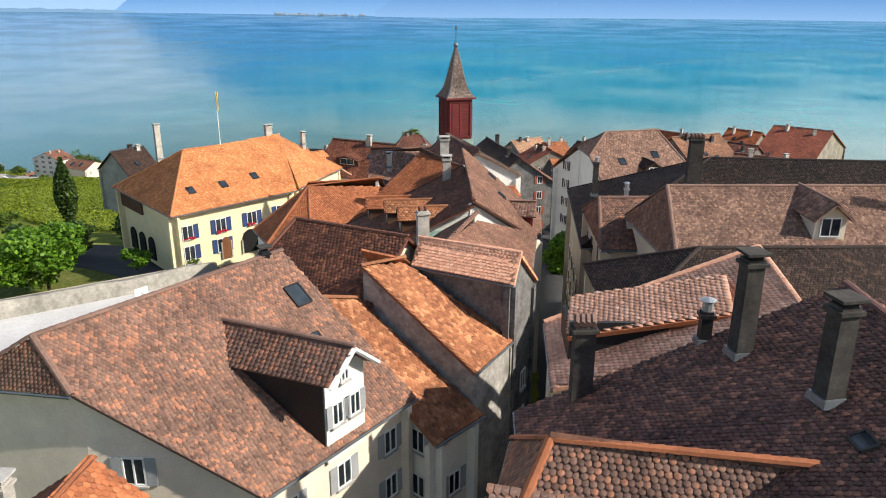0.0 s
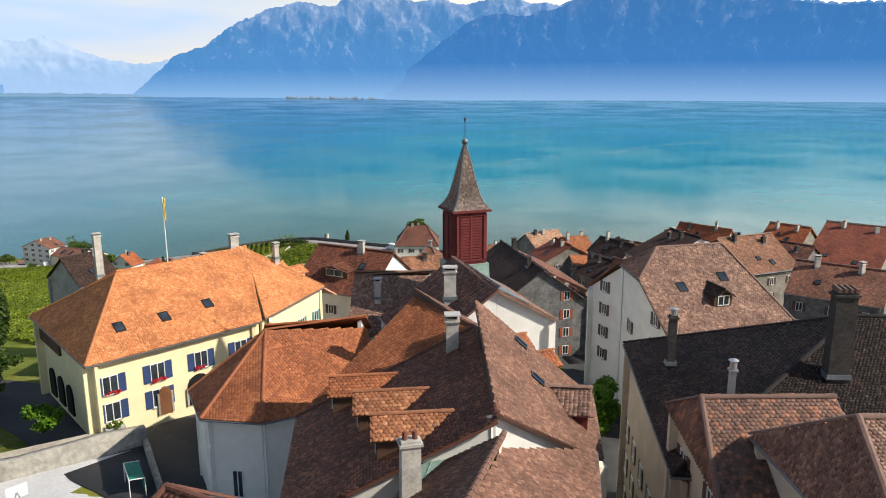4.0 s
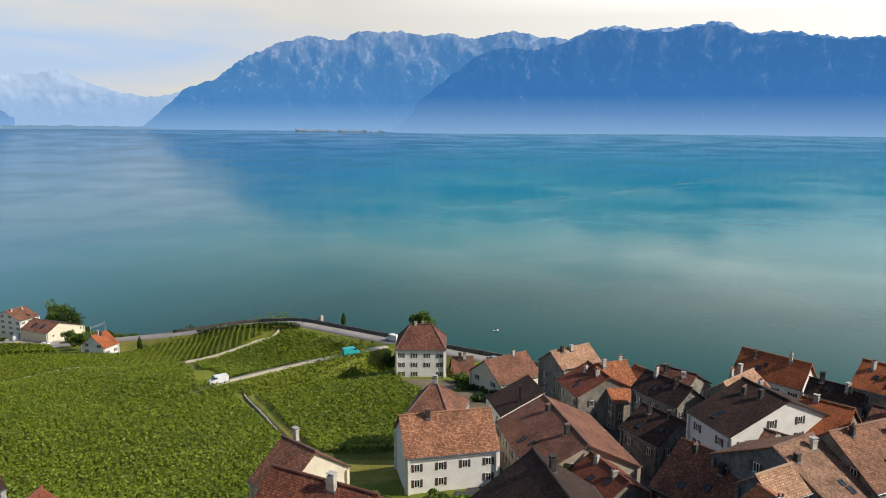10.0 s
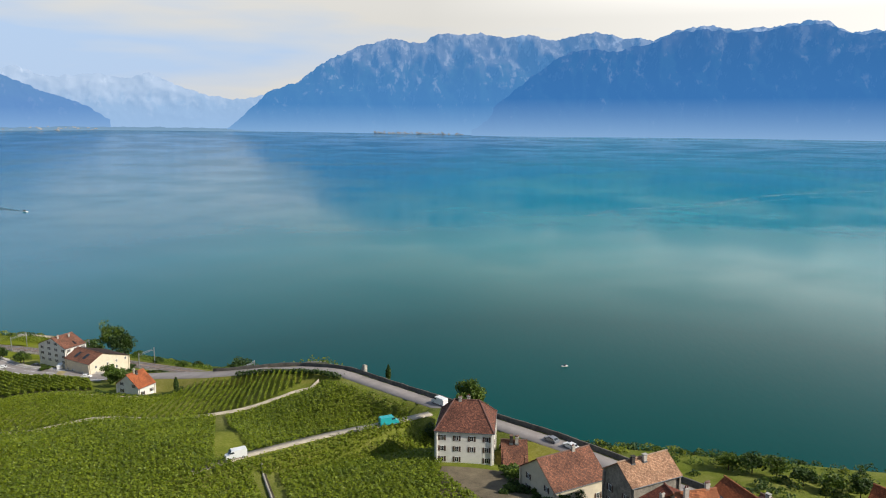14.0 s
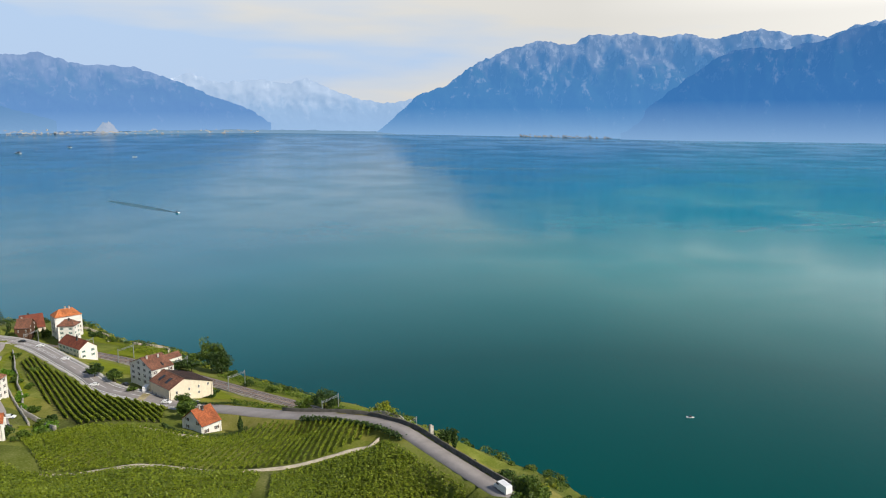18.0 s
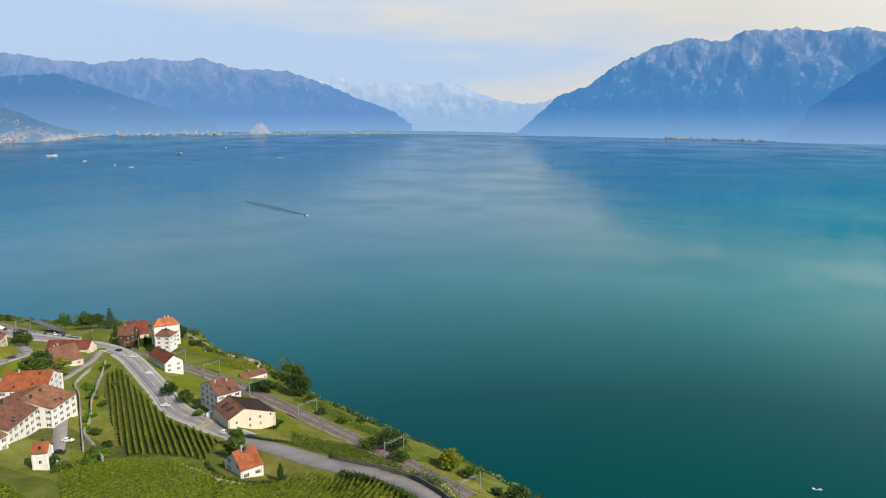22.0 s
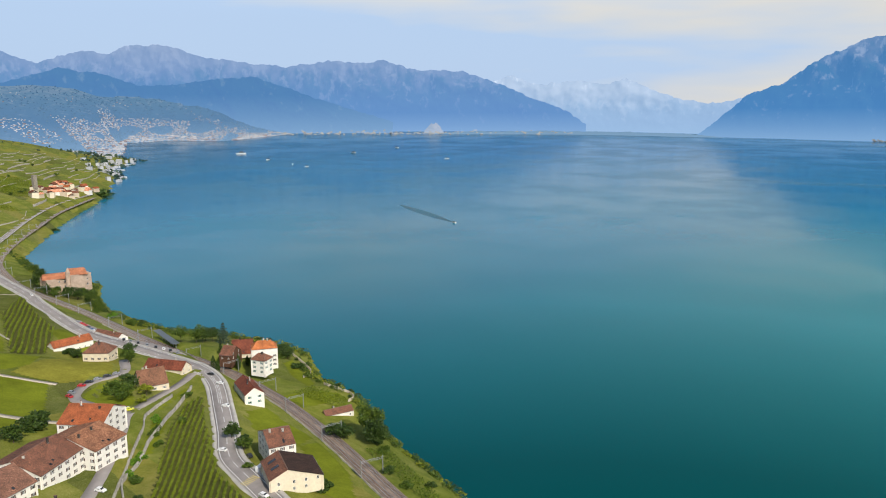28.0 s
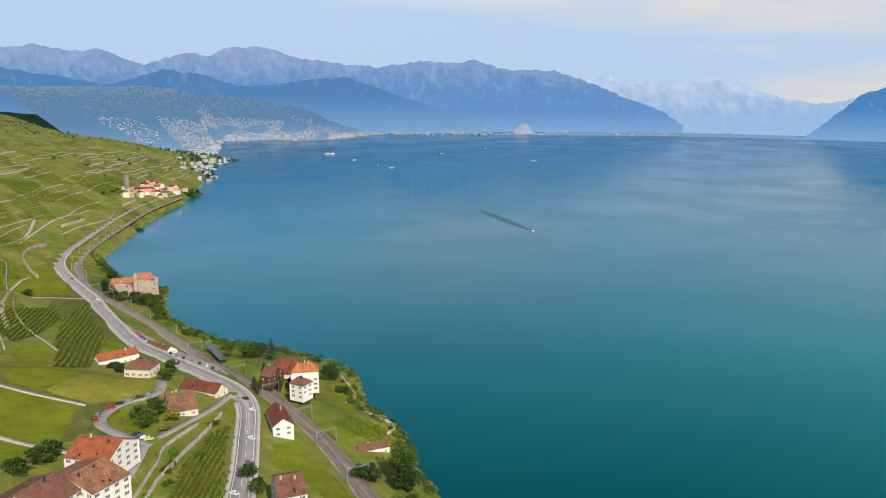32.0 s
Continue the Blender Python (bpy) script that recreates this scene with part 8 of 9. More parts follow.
for k, (x, y, h, r, kind, leaf) in enumerate([(-362, 383, 4, 3, "bush", "mid"), (-344, 374, 9.5, 6.5, "round", "mid"), (-336.5, 381, 5, 3, "bush", "yellow"),
        (-212.5, 404.5, 3.6, 3.4, "bush", "dark"), (-219.5, 403.5, 2.2, 2.2, "bush", "yellow"), (-466, 491, 17, 7, "conifer", "blue"),
        (-480, 484, 12, 6.5, "round", "dark"), (-472, 478, 11, 6, "round", "dark"), (-414, 508, 5, 5, "bush", "mid"), (-392, 506, 5, 5, "bush", "dark"),
        (-372, 501, 4, 3, "bush", "mid"), (-692, 462, 12, 7, "round", "dark"), (-676, 468, 13, 7, "round", "mid"), (-655, 466, 9, 6, "round", "mid"),
        (-712, 480, 8, 6, "round", "dark"), (-770, 470, 12, 7, "round", "dark"), (-415, 404, 8, 5, "round", "mid"), (-312, 325, 7, 6, "bush", "dark"), (-320, 330, 6, 5, "bush", "dark"),
        (-258, 394, 6, 4, "round", "mid"), (-472, 389, 5, 5, "bush", "dark"), (-271, 455, 5, 5, "bush", "dark"), (-410, 455, 9, 1.5, "cypress", "dark"),
        (-398, 452, 8, 1.4, "cypress", "dark"), (-425, 468, 8, 1.3, "cypress", "dark"), (-404, 476, 7, 1.3, "cypress", "dark"), (-240, 385, 2, 3, "bush", "mid"),
        (-214, 318, 4, 4, "bush", "mid"), (-224, 330, 3, 3, "bush", "bright"), (-305, 376, 3, 3, "bush", "bright"), (-290, 368, 3, 3, "bush", "mid"),
        (-270, 354, 3, 3, "bush", "bright"), (-300, 385, 3, 3, "bush", "mid"), (-170, 432, 4, 4, "bush", "dark"), (-200, 452, 3, 3, "bush", "dark"),
        (-620, 456, 6, 5, "bush", "mid"), (-600, 460, 5, 5, "bush", "bright"), (-575, 466, 5, 5, "bush", "mid"), (-520, 500, 5, 4, "bush", "dark"),
        (-835, 470, 9, 8, "round", "dark"), (-860, 470, 8, 8, "round", "mid"), (-905, 474, 7, 7, "bush", "mid"), (-700, 372, 6, 5, "round", "dark"),
        (-1190, 590, 8, 7, "round", "dark"), (-1560, 800, 12, 12, "round", "dark"), (-1600, 815, 12, 14, "round", "mid"), (-1640, 830, 10, 12, "round", "dark")]):
    tree(x, y, h, r, kind, leaf, 60 + k, 1100 if r > 4 else 600, "", 0.5 if r > 4 else 0.36, group="trees along the shore road")


def hedge(pts, h, w, seed, label):
    line = resampled([(p[0], p[1], 0) for p in pts], 1.0)
    rng = np.random.default_rng(seed)
    k = rng.integers(0, len(line), int(len(line) * 60))
    xy = line[k, :2] + rng.uniform(-w / 2, w / 2, (len(k), 2))
    z = ground(line[:, 0], line[:, 1])[k] + h * rng.random(len(k)) ** 0.6
    v, q = leaf_quads(np.c_[xy, z], 0.2, rng)
    return tagged(new("hedge", quick_mesh("hedge", v, q, LEAF["dark"])), label, "hedge", kind="stuff")


hedge([(-184, 345), (-176, 341), (-166, 338), (-158, 342), (-150, 350)], 1.5, 1.2, 5, "clipped dark hedge round the orange roofed house")
hedge([(-205, 378), (-180, 376), (-160, 378), (-140, 381)], 1.0, 1.0, 6, "hedge along the lower edge of the road")
tree(-152.5, 350.0, 6.0, 0.9, "cypress", "dark", 140, 900)

# shrubs of the terrace gardens and the shore
for k, (x, y, h, r, kind, leaf) in enumerate([
        (-266.6, 350.1, 3.2, 2.4, "bush", "bright"), (-251.2, 344.8, 3.0, 2.6, "bush", "mid"), (-295.5, 371.7, 2.6, 2.2, "bush", "mid"), (-310.5, 376.5, 2.8, 2.4, "bush", "bright"),
        (-224.3, 311.3, 5.5, 3.6, "round", "dark"), (-230.1, 331.9, 3.6, 3.4, "bush", "mid"), (-214.4, 309.9, 4.4, 3.2, "bush", "mid"), (-258.2, 344.1, 2.4, 2.2, "bush", "bright"),
        (-234.1, 338.8, 2.4, 2.4, "bush", "dark"), (-338.3, 404.6, 3.0, 3.0, "bush", "mid"), (-278.4, 365.2, 2.2, 2.2, "bush", "mid"), (-227.4, 327.7, 2.0, 2.0, "bush", "bright"),
        (-316.9, 329.2, 7.5, 5.0, "round", "dark"), (-299.6, 315.4, 8.0, 5.0, "round", "dark"), (-472.5, 473.2, 14.0, 7.0, "round", "mid"), (-476.6, 487.8, 12.0, 6.0, "round", "dark"),
        (-482, 466, 12.0, 6.0, "round", "mid"), (-411.7, 511.0, 9.0, 6.0, "round", "dark"), (-421.5, 513.0, 8.0, 5.5, "round", "dark"), (-402.3, 477.6, 7.0, 3.0, "bush", "mid"),
        (-415.0, 471.4, 11.0, 1.6, "cypress", "dark"), (-398.1, 466.5, 10.0, 1.5, "cypress", "dark"), (-293.4, 490.8, 7.0, 5.0, "round", "mid"), (-261.0, 449.5, 7.0, 5.0, "round", "dark"),
        (-268.7, 448.3, 6.5, 5.0, "round", "dark"), (-161.6, 423.7, 10.0, 6.5, "round", "dark"), (-168.9, 418.3, 6.0, 4.5, "round", "mid"), (-201.2, 439.2, 3.5, 3.4, "bush", "mid"),
        (-217.0, 442.0, 3.5, 3.4, "bush", "dark"), (-239.9, 457.7, 4.0, 3.6, "bush", "mid"), (-182.4, 356.7, 9.0, 4.2, "round", "mid"), (-273.9, 396.5, 7.0, 4.2, "round", "dark"),
        (-261.0, 395.7, 6.0, 3.6, "round", "dark"), (-444.9, 416.0, 8.5, 5.0, "round", "dark"), (-463.5, 390.3, 6.0, 4.0, "round", "dark"), (-651.5, 468.6, 6.0, 5.0, "round", "mid"),
        (-208.1, 400.6, 4.5, 4.2, "bush", "dark"), (-348.0, 387.6, 7.0, 4.0, "round", "yellow"), (-360.9, 383.5, 9.5, 6.5, "round", "dark"), (-357, 374.3, 8.5, 6.0, "round", "mid"),
        (-120, 425, 6.0, 5.0, "round", "mid"), (-98, 420, 7.0, 5.0, "round", "dark"), (-84, 408, 6.0, 5.0, "bush", "dark"), (-66, 398, 7.0, 5.5, "round", "dark"), (-50, 385, 6.0, 5.0, "bush", "mid"),
        (-22, 345, 8.0, 5.0, "round", "dark"), (-10, 328, 7.0, 5.0, "bush", "mid"), (6, 318, 7.0, 5.0, "round", "dark"), (-40, 362, 7.0, 5.0, "round", "mid"), (18, 308, 6.0, 5.0, "bush", "mid")]):
    tree(x, y, h, r, kind, leaf, 700 + k, 1000, "", 0.5 if r > 4 else 0.4, group="shrubs and trees of the shore")
wall_line("wall_garden", [(-217, 326), (-235, 334), (-252, 340), (-268, 353), (-285, 364), (-296, 373), (-312, 384), (-330, 398), (-352, 414)], 2.2, 0.6, M_STONE, "pale stone retaining wall of the terrace gardens", wobble=0.25)

vineyard([(-41, 203), (-36, 169), (-44, 151), (-78, 151), (-104, 166), (-140, 196), (-95, 177), (-60, 187)], (-0.55, 0.83), "vines reaching down to the village roofs", 62, 1.6, 18, 0.33, lateral=0.72)
vineyard([(-86, 257), (-74, 260), (-42, 290), (-46, 291), (-64, 276)], (-0.45, 0.9), "vines along the dirt track", 60, 1.6, 20, 0.31, lateral=0.72)
vineyard([(-84, 270), (-62, 285), (-46, 297), (-43, 300), (-50, 291), (-66, 279), (-84, 264)], (-0.45, 0.9), "vines above the dirt track", 61, 1.6, 20, 0.31, lateral=0.72)

sb = random.Random(77)
for k in range(34):
    t = sb.random()
    x, y = -110 + 190 * t + sb.uniform(-8, 8), 412 - 128 * t + sb.uniform(-16, 10)
    if on_land(np.array([x]), np.array([y]))[0]:
        r = sb.uniform(2.2, 5.0)
        tree(x, y, r * sb.uniform(0.9, 1.5), r, "bush", sb.choice(["dark", "mid", "dark"]), 900 + k, 650, "wild dark green shrub on the steep bank", 0.5, group="shrubs and trees of the shore")

gb = random.Random(31)
for k in range(56):
    x, y = (gb.uniform(-26, 6), gb.uniform(214, 262)) if k < 40 else (gb.uniform(2, 22), gb.uniform(150, 162)) if k < 44 else (gb.uniform(-14, -2), gb.uniform(160, 176))
    if x < -20 + (262 - y) * 0.25:
        continue
    r = gb.uniform(1.0, 2.6)
    tree(x, y, r * gb.uniform(0.9, 1.6), r, "bush", gb.choice(["dark", "mid", "mid"]), 1500 + k, 420, "dark green garden bush below the village", 0.3, group="garden bushes")

# wild growth along the bank and hedges between the gardens
ug = np.random.default_rng(55)
bank = resampled([(p[0], p[1], 0) for p in SHORE[3:22]], 2.0)
centres = []
for p in bank:
    for _ in range(2):
        c = (p[0] + ug.uniform(-4, 4), p[1] - ug.uniform(0.5, 13) * (0.6 if p[0] > -330 else 1.0))
        if ug.random() < 0.62:
            centres.append((c[0], c[1], ug.uniform(0.9, 2.8)))
for _ in range(260):
    centres.append((ug.uniform(-90, 130), ug.uniform(338, 408), ug.uniform(1.2, 3.0)))
C = np.array(centres)
ok = on_land(C[:, 0], C[:, 1])
for line, w in WAYS:
    ok &= to_line(C[:, 0], C[:, 1], [tuple(p) for p in line])[0] > w + 2.2
C = C[ok]
cz = ground(C[:, 0], C[:, 1])
for mat, pick in (("dark", 0), ("mid", 1), ("yellow", 2)):
    k = np.arange(len(C)) % 5
    s = np.where((k < 2) if pick == 0 else ((k == 2) | (k == 3)) if pick == 1 else (k == 4))[0]
    j = np.repeat(s, 90)
    d = ug.normal(size=(len(j), 3))
    d /= np.linalg.norm(d, axis=1, keepdims=True)
    d[:, 2] = np.abs(d[:, 2])
    r = C[j, 2] * (0.75 + 0.35 * ug.random(len(j)))
    pts = np.c_[C[j, 0] + d[:, 0] * r * 1.25, C[j, 1] + d[:, 1] * r * 1.25, cz[j] + 0.1 + d[:, 2] * r * 1.1]
    v, q = leaf_quads(pts, 0.42, ug)
    tagged(new("undergrowth", quick_mesh("undergrowth", v, q, LEAF[mat])), "wild shrubs and hedges along shore and gardens", "shrubs", kind="stuff")

hedge_line = resampled([(-80, 333, 0), (-96, 343, 0), (-112, 350, 0), (-128, 353.5, 0)], 1.2)
hg = np.random.default_rng(61)
j = np.repeat(np.arange(len(hedge_line)), 60)
hx, hy = hedge_line[j, 0] + hg.normal(0, 0.6, len(j)), hedge_line[j, 1] + hg.normal(0, 0.6, len(j))
v, q = leaf_quads(np.c_[hx, hy, ground(hedge_line[:, 0], hedge_line[:, 1])[j] + 0.2 + 1.5 * hg.random(len(j))], 0.34, hg)
tagged(new("hedge", quick_mesh("hedge", v, q, LEAF["dark"])), "dark clipped hedge between vines and road", "hedge", kind="stuff")



# ---- vehicles ----
PAINTS = {k: plain("car_paint_" + k, c, 0.3, 0.0, grain=3, vary=0.08, bump=0.0, spec=0.6) for k, c in
          (("white", (0.75, 0.75, 0.74)), ("black", (0.02, 0.02, 0.022)), ("red", (0.42, 0.02, 0.02)), ("grey", (0.22, 0.23, 0.25)), ("blue", (0.06, 0.12, 0.28)),
           ("yellow", (0.6, 0.6, 0.05)), ("teal", (0.03, 0.40, 0.42)))}


def car(x, y, rz, paint="white", van=False, z=None, group="cars"):
    z = gz(x, y) + 0.14 if z is None else z
    L, W, H = (5.4, 2.0, 2.4) if van else (4.2, 1.75, 1.45)
    name = "van" if van else "car"
    root = thing(name, (x, y, z), f"{paint} {'delivery van' if van else 'small car'} standing on the road", name, group)
    prof = [(-0.5, 0.16), (-0.5, 0.92), (-0.46, 1.0), (0.22, 1.0), (0.36, 0.55), (0.49, 0.46), (0.5, 0.16)] if van else \
        [(-0.5, 0.2), (-0.5, 0.62), (-0.44, 0.66), (-0.34, 0.98), (0.08, 1.0), (0.24, 0.66), (0.47, 0.55), (0.5, 0.2)]
    ca, sa = math.cos(rz), math.sin(rz)

    def at(u, v, w):
        return (x + u * ca - v * sa, y + u * sa + v * ca, z + w)

    n = len(prof)
    b = Bag()
    for s in (-1, 1):
        b.v += [at(px * L, s * W / 2 * (0.86 if pz > 0.7 and not van else 1.0), pz * H) for px, pz in prof]
    b.f += [tuple(range(n - 1, -1, -1)), tuple(range(n, 2 * n))] + [(i, (i + 1) % n, n + (i + 1) % n, n + i) for i in range(n)]
    part("body", b.mesh("body", PAINTS[paint]), root)
    gl = Bag()
    if van:
        gl.slab([at(0.235 * L, -W * 0.42, 0.97 * H), at(0.35 * L, -W * 0.42, 0.6 * H), at(0.35 * L, W * 0.42, 0.6 * H), at(0.235 * L, W * 0.42, 0.97 * H)][::-1], 0.02)
    else:
        gl.slab([at(0.1 * L, -W * 0.38, 0.97 * H), at(0.235 * L, -W * 0.42, 0.69 * H), at(0.235 * L, W * 0.42, 0.69 * H), at(0.1 * L, W * 0.38, 0.97 * H)][::-1], 0.03)
        gl.slab([at(-0.44 * L, -W * 0.4, 0.69 * H), at(-0.345 * L, -W * 0.38, 0.96 * H), at(-0.345 * L, W * 0.38, 0.96 * H), at(-0.44 * L, W * 0.4, 0.69 * H)][::-1], 0.03)
    gl.v = [(p[0], p[1], p[2] + 0.02) for p in gl.v]
    part("windscreen", gl.mesh("windscreen", M_GLASS), root)
    sd = Bag()
    for s in (-1, 1):
        k = 0.2 if van else -0.12
        sd.box(at(k * L, s * W * (0.5 if van else 0.465), 0.78 * H), (0.2 * L if van else 0.36 * L, 0.05, 0.2 * H), rz)
    part("side_window", sd.mesh("side_window", M_GLASS), root)
    for u in (-0.31, 0.32):
        for s in (-1, 1):
            w = part("wheel", Bag().tube(at(u * L, s * W * 0.42, 0.32), at(u * L, s * W * 0.51, 0.32), 0.32, 12).mesh("tyre", M_TYRE), root)
            part("rim", Bag().tube(at(u * L, s * W * 0.505, 0.32), at(u * L, s * W * 0.52, 0.32), 0.19, 10).mesh("rim", M_STEEL), w).matrix_parent_inverse = Matrix.Identity(4)
    return root


car(-84.0, 262.2, 3.8, "white", True)
car(-49.8, 286.5, 0.6, "teal", True)
car(-39.5, 308.8, 2.5, "white", True)
car(-4.5, 283.0, 2.4, "grey")
car(0.5, 279.0, 2.4, "white")
for (x, y, a, p) in ((-365.5, 356.0, 0.3, "red"), (-371.5, 359.0, 0.6, "grey"), (-380, 366.5, 0.9, "red"), (-384, 371.5, 1.0, "black"), (-387, 377, 1.2, "grey"),
                     (-390, 383, 1.3, "black"), (-392, 388.5, 1.2, "grey"), (-331, 368.5, 1.2, "blue"), (-328, 369.5, 1.2, "white"), (-325.2, 370.6, 1.2, "yellow"),
                     (-334, 367.5, 1.2, "black"), (-560, 424, 1.1, "red"), (-555, 424.5, 1.1, "red"), (-550, 425, 1.1, "black"), (-545, 425.5, 1.1, "blue"), (-540, 426, 1.1, "white"),
                     (-536, 426.6, 1.1, "grey"), (-531.5, 427.2, 1.1, "black"), (-565, 423.4, 1.1, "grey"), (-478, 429, 2.8, "grey"), (-486, 427.5, 2.8, "black"), (-429, 440.5, 2.8, "grey"), (-470, 431, 2.8, "black"), (-461, 433.5, 2.8, "grey"), (-453, 436, 2.8, "black"), (-445, 438, 2.8, "white"), (-437, 439, 2.8, "black"),
                     (-282.8, 400.5, 3.6, "black"), (-313.5, 414.0, 3.6, "white"), (-350, 429.5, 3.6, "white"), (-369.5, 433.5, 3.4, "black"), (-263.5, 386.5, 3.6, "white"),
                     (-250.5, 392.5, 2.9, "black"), (-196, 376.8, 0.2, "black"), (-212, 377.0, 0.2, "white"), (-800, 423, 0.1, "black"), (-690, 424, 0.0, "white"), (-246, 330, 0.5, "white"), (-238, 322, 0.6, "black")):
    car(x, y, a, p)
car(-233.8, 388.5, 2.0, "white", True)
car(-232.0, 315.5, 0.5, "white", True)

# ---- the castle on its point, the station canopy, boats ----
castle = thing("castle", (-741, 468, 6), "pale stone lakeside castle with salmon tile roofs", "castle")
part("wall", Bag().box((-738, 477, 12), (17, 20, 21), 0.15).mesh("wall", WALL["ashlar"]), castle)
part("wall", Bag().box((-741, 457, 11), (14, 20, 18), 0.15).mesh("wall", WALL["ashlar"]), castle)
for q in gable((-740, 470, 27.5), (-737, 484, 27.5), 9.5, 9.5, 22.2, 22.2, 2.0, 2.0) + gable((-743, 448, 24.5), (-740, 467, 24.5), 7.8, 7.8, 19.8, 19.8, 1.5, 0):
    rb = Bag().slab(q, 0.3)
    part("roof", mesh_of("roof", rb.v, rb.f, TILE_FAR["castle"], uvs=slope_uv(q) + [(0.05, 0.05)] * (5 * len(q))), castle)
for k in range(7):
    for s in range(2):
        window(castle, (-730.2 - 0.45 * k + (-1.0 if k > 3 else 0), 484 - 4.9 * k, 11 + 5 * s), Vector((0.989, -0.149, 0)), 1.4, 2.0, None, near=False)
part("turret", Bag().tube((-731.5, 467, 4), (-731.5, 467, 25), 2.2, 14).tube((-731.5, 467, 25), (-731.5, 467, 30), 2.6, 14, 0.1).mesh("turret", WALL["ashlar"]), castle)
for k, (x, y, h, r) in enumerate([(-722, 452, 9, 6), (-716, 462, 11, 6), (-718, 474, 9, 5), (-708, 458, 8, 6), (-702, 466, 7, 5), (-724, 444, 10, 6), (-712, 448, 7, 5), (-748, 442, 14, 6)]):
    tree(x, y, h, r, "round", "dark" if k % 2 else "mid", 500 + k, 700, "leafy tree in the castle garden", 0.7, group="castle garden trees")
can = thing("platform_canopy", (-490, 462, 12), "long dark canopy over the station platform", "canopy")
part("roof", Bag().box((-492, 459.5, 16.2), (44, 5, 0.3), 3.05).mesh("roof", M_ZINC), can)
for k in range(8):
    part("post", Bag().box((-512 + 5.7 * k, 461.4 - 0.5 * k, 14), (0.25, 0.25, 4.2), 0).mesh("post", M_STEEL), can)


def boat(x, y, rz, L, label):
    root = thing("boat", (x, y, 0.0), label, "boat", "boats on the lake")
    ca, sa = math.cos(rz), math.sin(rz)
    rows = [(-0.5, 0.16, 0.0), (-0.2, 0.18, 0.0), (0.2, 0.15, 0.0), (0.5, 0.0, 0.02)]
    b = Bag()
    for u, w, _ in rows:
        for s in (-1, 1):
            b.v += [(x + u * L * ca - s * w * L * sa, y + u * L * sa + s * w * L * ca, 0.12 * L), (x + u * L * ca - s * w * L * 0.6 * sa, y + u * L * sa + s * w * L * 0.6 * ca, -0.1)]
    for i in range(3):
        k = 4 * i
        b.f += [(k, k + 1, k + 5, k + 4), (k + 3, k + 2, k + 6, k + 7), (k + 2, k, k + 4, k + 6)]
    b.f.append((0, 2, 3, 1))
    part("hull", b.mesh("hull", M_FRAME), root)
    part("cabin", Bag().box((x, y, 0.2 * L), (L * 0.3, L * 0.2, 0.16 * L), rz, 0.8).mesh("cabin", M_GLASS), root)
    return root


boat(-4, 528, 0.4, 4.2, "small white motor boat lying off the village")
boat(-830, 1085, 2.85, 12, "white motor boat drawing a dark wake")
for k, (az, r, L) in enumerate([(-52.2, 3000, 30), (-55.5, 2400, 14), (-56.6, 2500, 14), (-45, 2700, 16), (-58.5, 2700, 20), (-49, 3300, 20), (-60.5, 3000, 40)]):
    A = radians(az)
    b = boat(math.sin(A) * r, 200 + math.cos(A) * r, k * 1.3, L, "distant white boat on the lake")
    b.location.z = float(lake_rise(np.array(r), np.array(az)))
wk = Bag()
M_WAKE = plain("ruffled_wake_water", (0.0, 0.10, 0.145), 0.35, grain=0.3, big=0.02, vary=0.4, bump=0.6)
for k in range(26):
    t0, t1 = k / 26, (k + 1) / 26
    f = lambda t, s: (-836 - 230 * t + s * (1.0 + 16 * t * (1.04 - t)) * 0.35, 1088 + 84 * t + s * (1.5 + 34 * t * (1.04 - t)),
                      0.06 + float(lake_rise(np.hypot(836 + 230 * t, 888 + 84 * t), np.array(-45.0))))
    wk.v += [f(t0, -1), f(t0, 1), f(t1, 1), f(t1, -1)]
    wk.f.append((4 * k, 4 * k + 1, 4 * k + 2, 4 * k + 3)[::-1])
tagged(new("wake", wk.mesh("wake", M_WAKE)), "dark trailing wake of a motor boat", "wake", kind="stuff")

# lines of ruffled water left by wind and passing boats; the sky they reflect is painted as a pale colour
M_STREAK, st_nt, st_b = shader("wind_ruffled_water", 0.5, 0, 0.3)
st_b.inputs["Base Color"].default_value = (0.28, 0.44, 0.50, 1)
link(st_nt, ramp(st_nt, noise_tex(st_nt, 0.02, 6, 0.7), (0.42, (0, 0, 0)), (0.66, (0.38, 0.38, 0.38))), st_b.inputs["Alpha"])
for pts, half in (([(-900, 2090), (-739, 2162), (-450, 2291), (-42, 2494), (422, 2661), (939, 2909)], 12.0),
                       ([(-1200, 3960), (-816, 4137), (55, 4254), (995, 4298), (1999, 4128)], 38.0),
                       ([(15, 1212), (84, 1310), (174, 1358), (287, 1488), (380, 1585), (493, 1648), (680, 1740), (900, 1790)], 8.0),
                       ([(60, 1240), (150, 1300), (300, 1450), (470, 1570), (760, 1660)], 5.0)):
    l = resampled([(p[0], p[1], 0) for p in pts], 40)
    l[:, 2] = [float(lake_rise(np.hypot(x, y - 200), np.array(math.degrees(math.atan2(x, y - 200))))) + 0.5 for x, y in l[:, :2]]
    l[:, 0] += [9 * noise.noise((k * 0.7, half, 0.0)) for k in range(len(l))]
    tagged(new("wind_streak", ribbon("wind_streak", l, half, M_STREAK, 0.0, 0.05)), "long thin streak of ruffled water", "streak", kind="stuff")

# ---- terraces, hamlets and towns to the west ----
rnd = random.Random(5)


def brow(x):
    """The upper edge of the lake road's verge on the western slope."""
    return 400 if x > -930 else 400 + (-x - 930) * 0.52


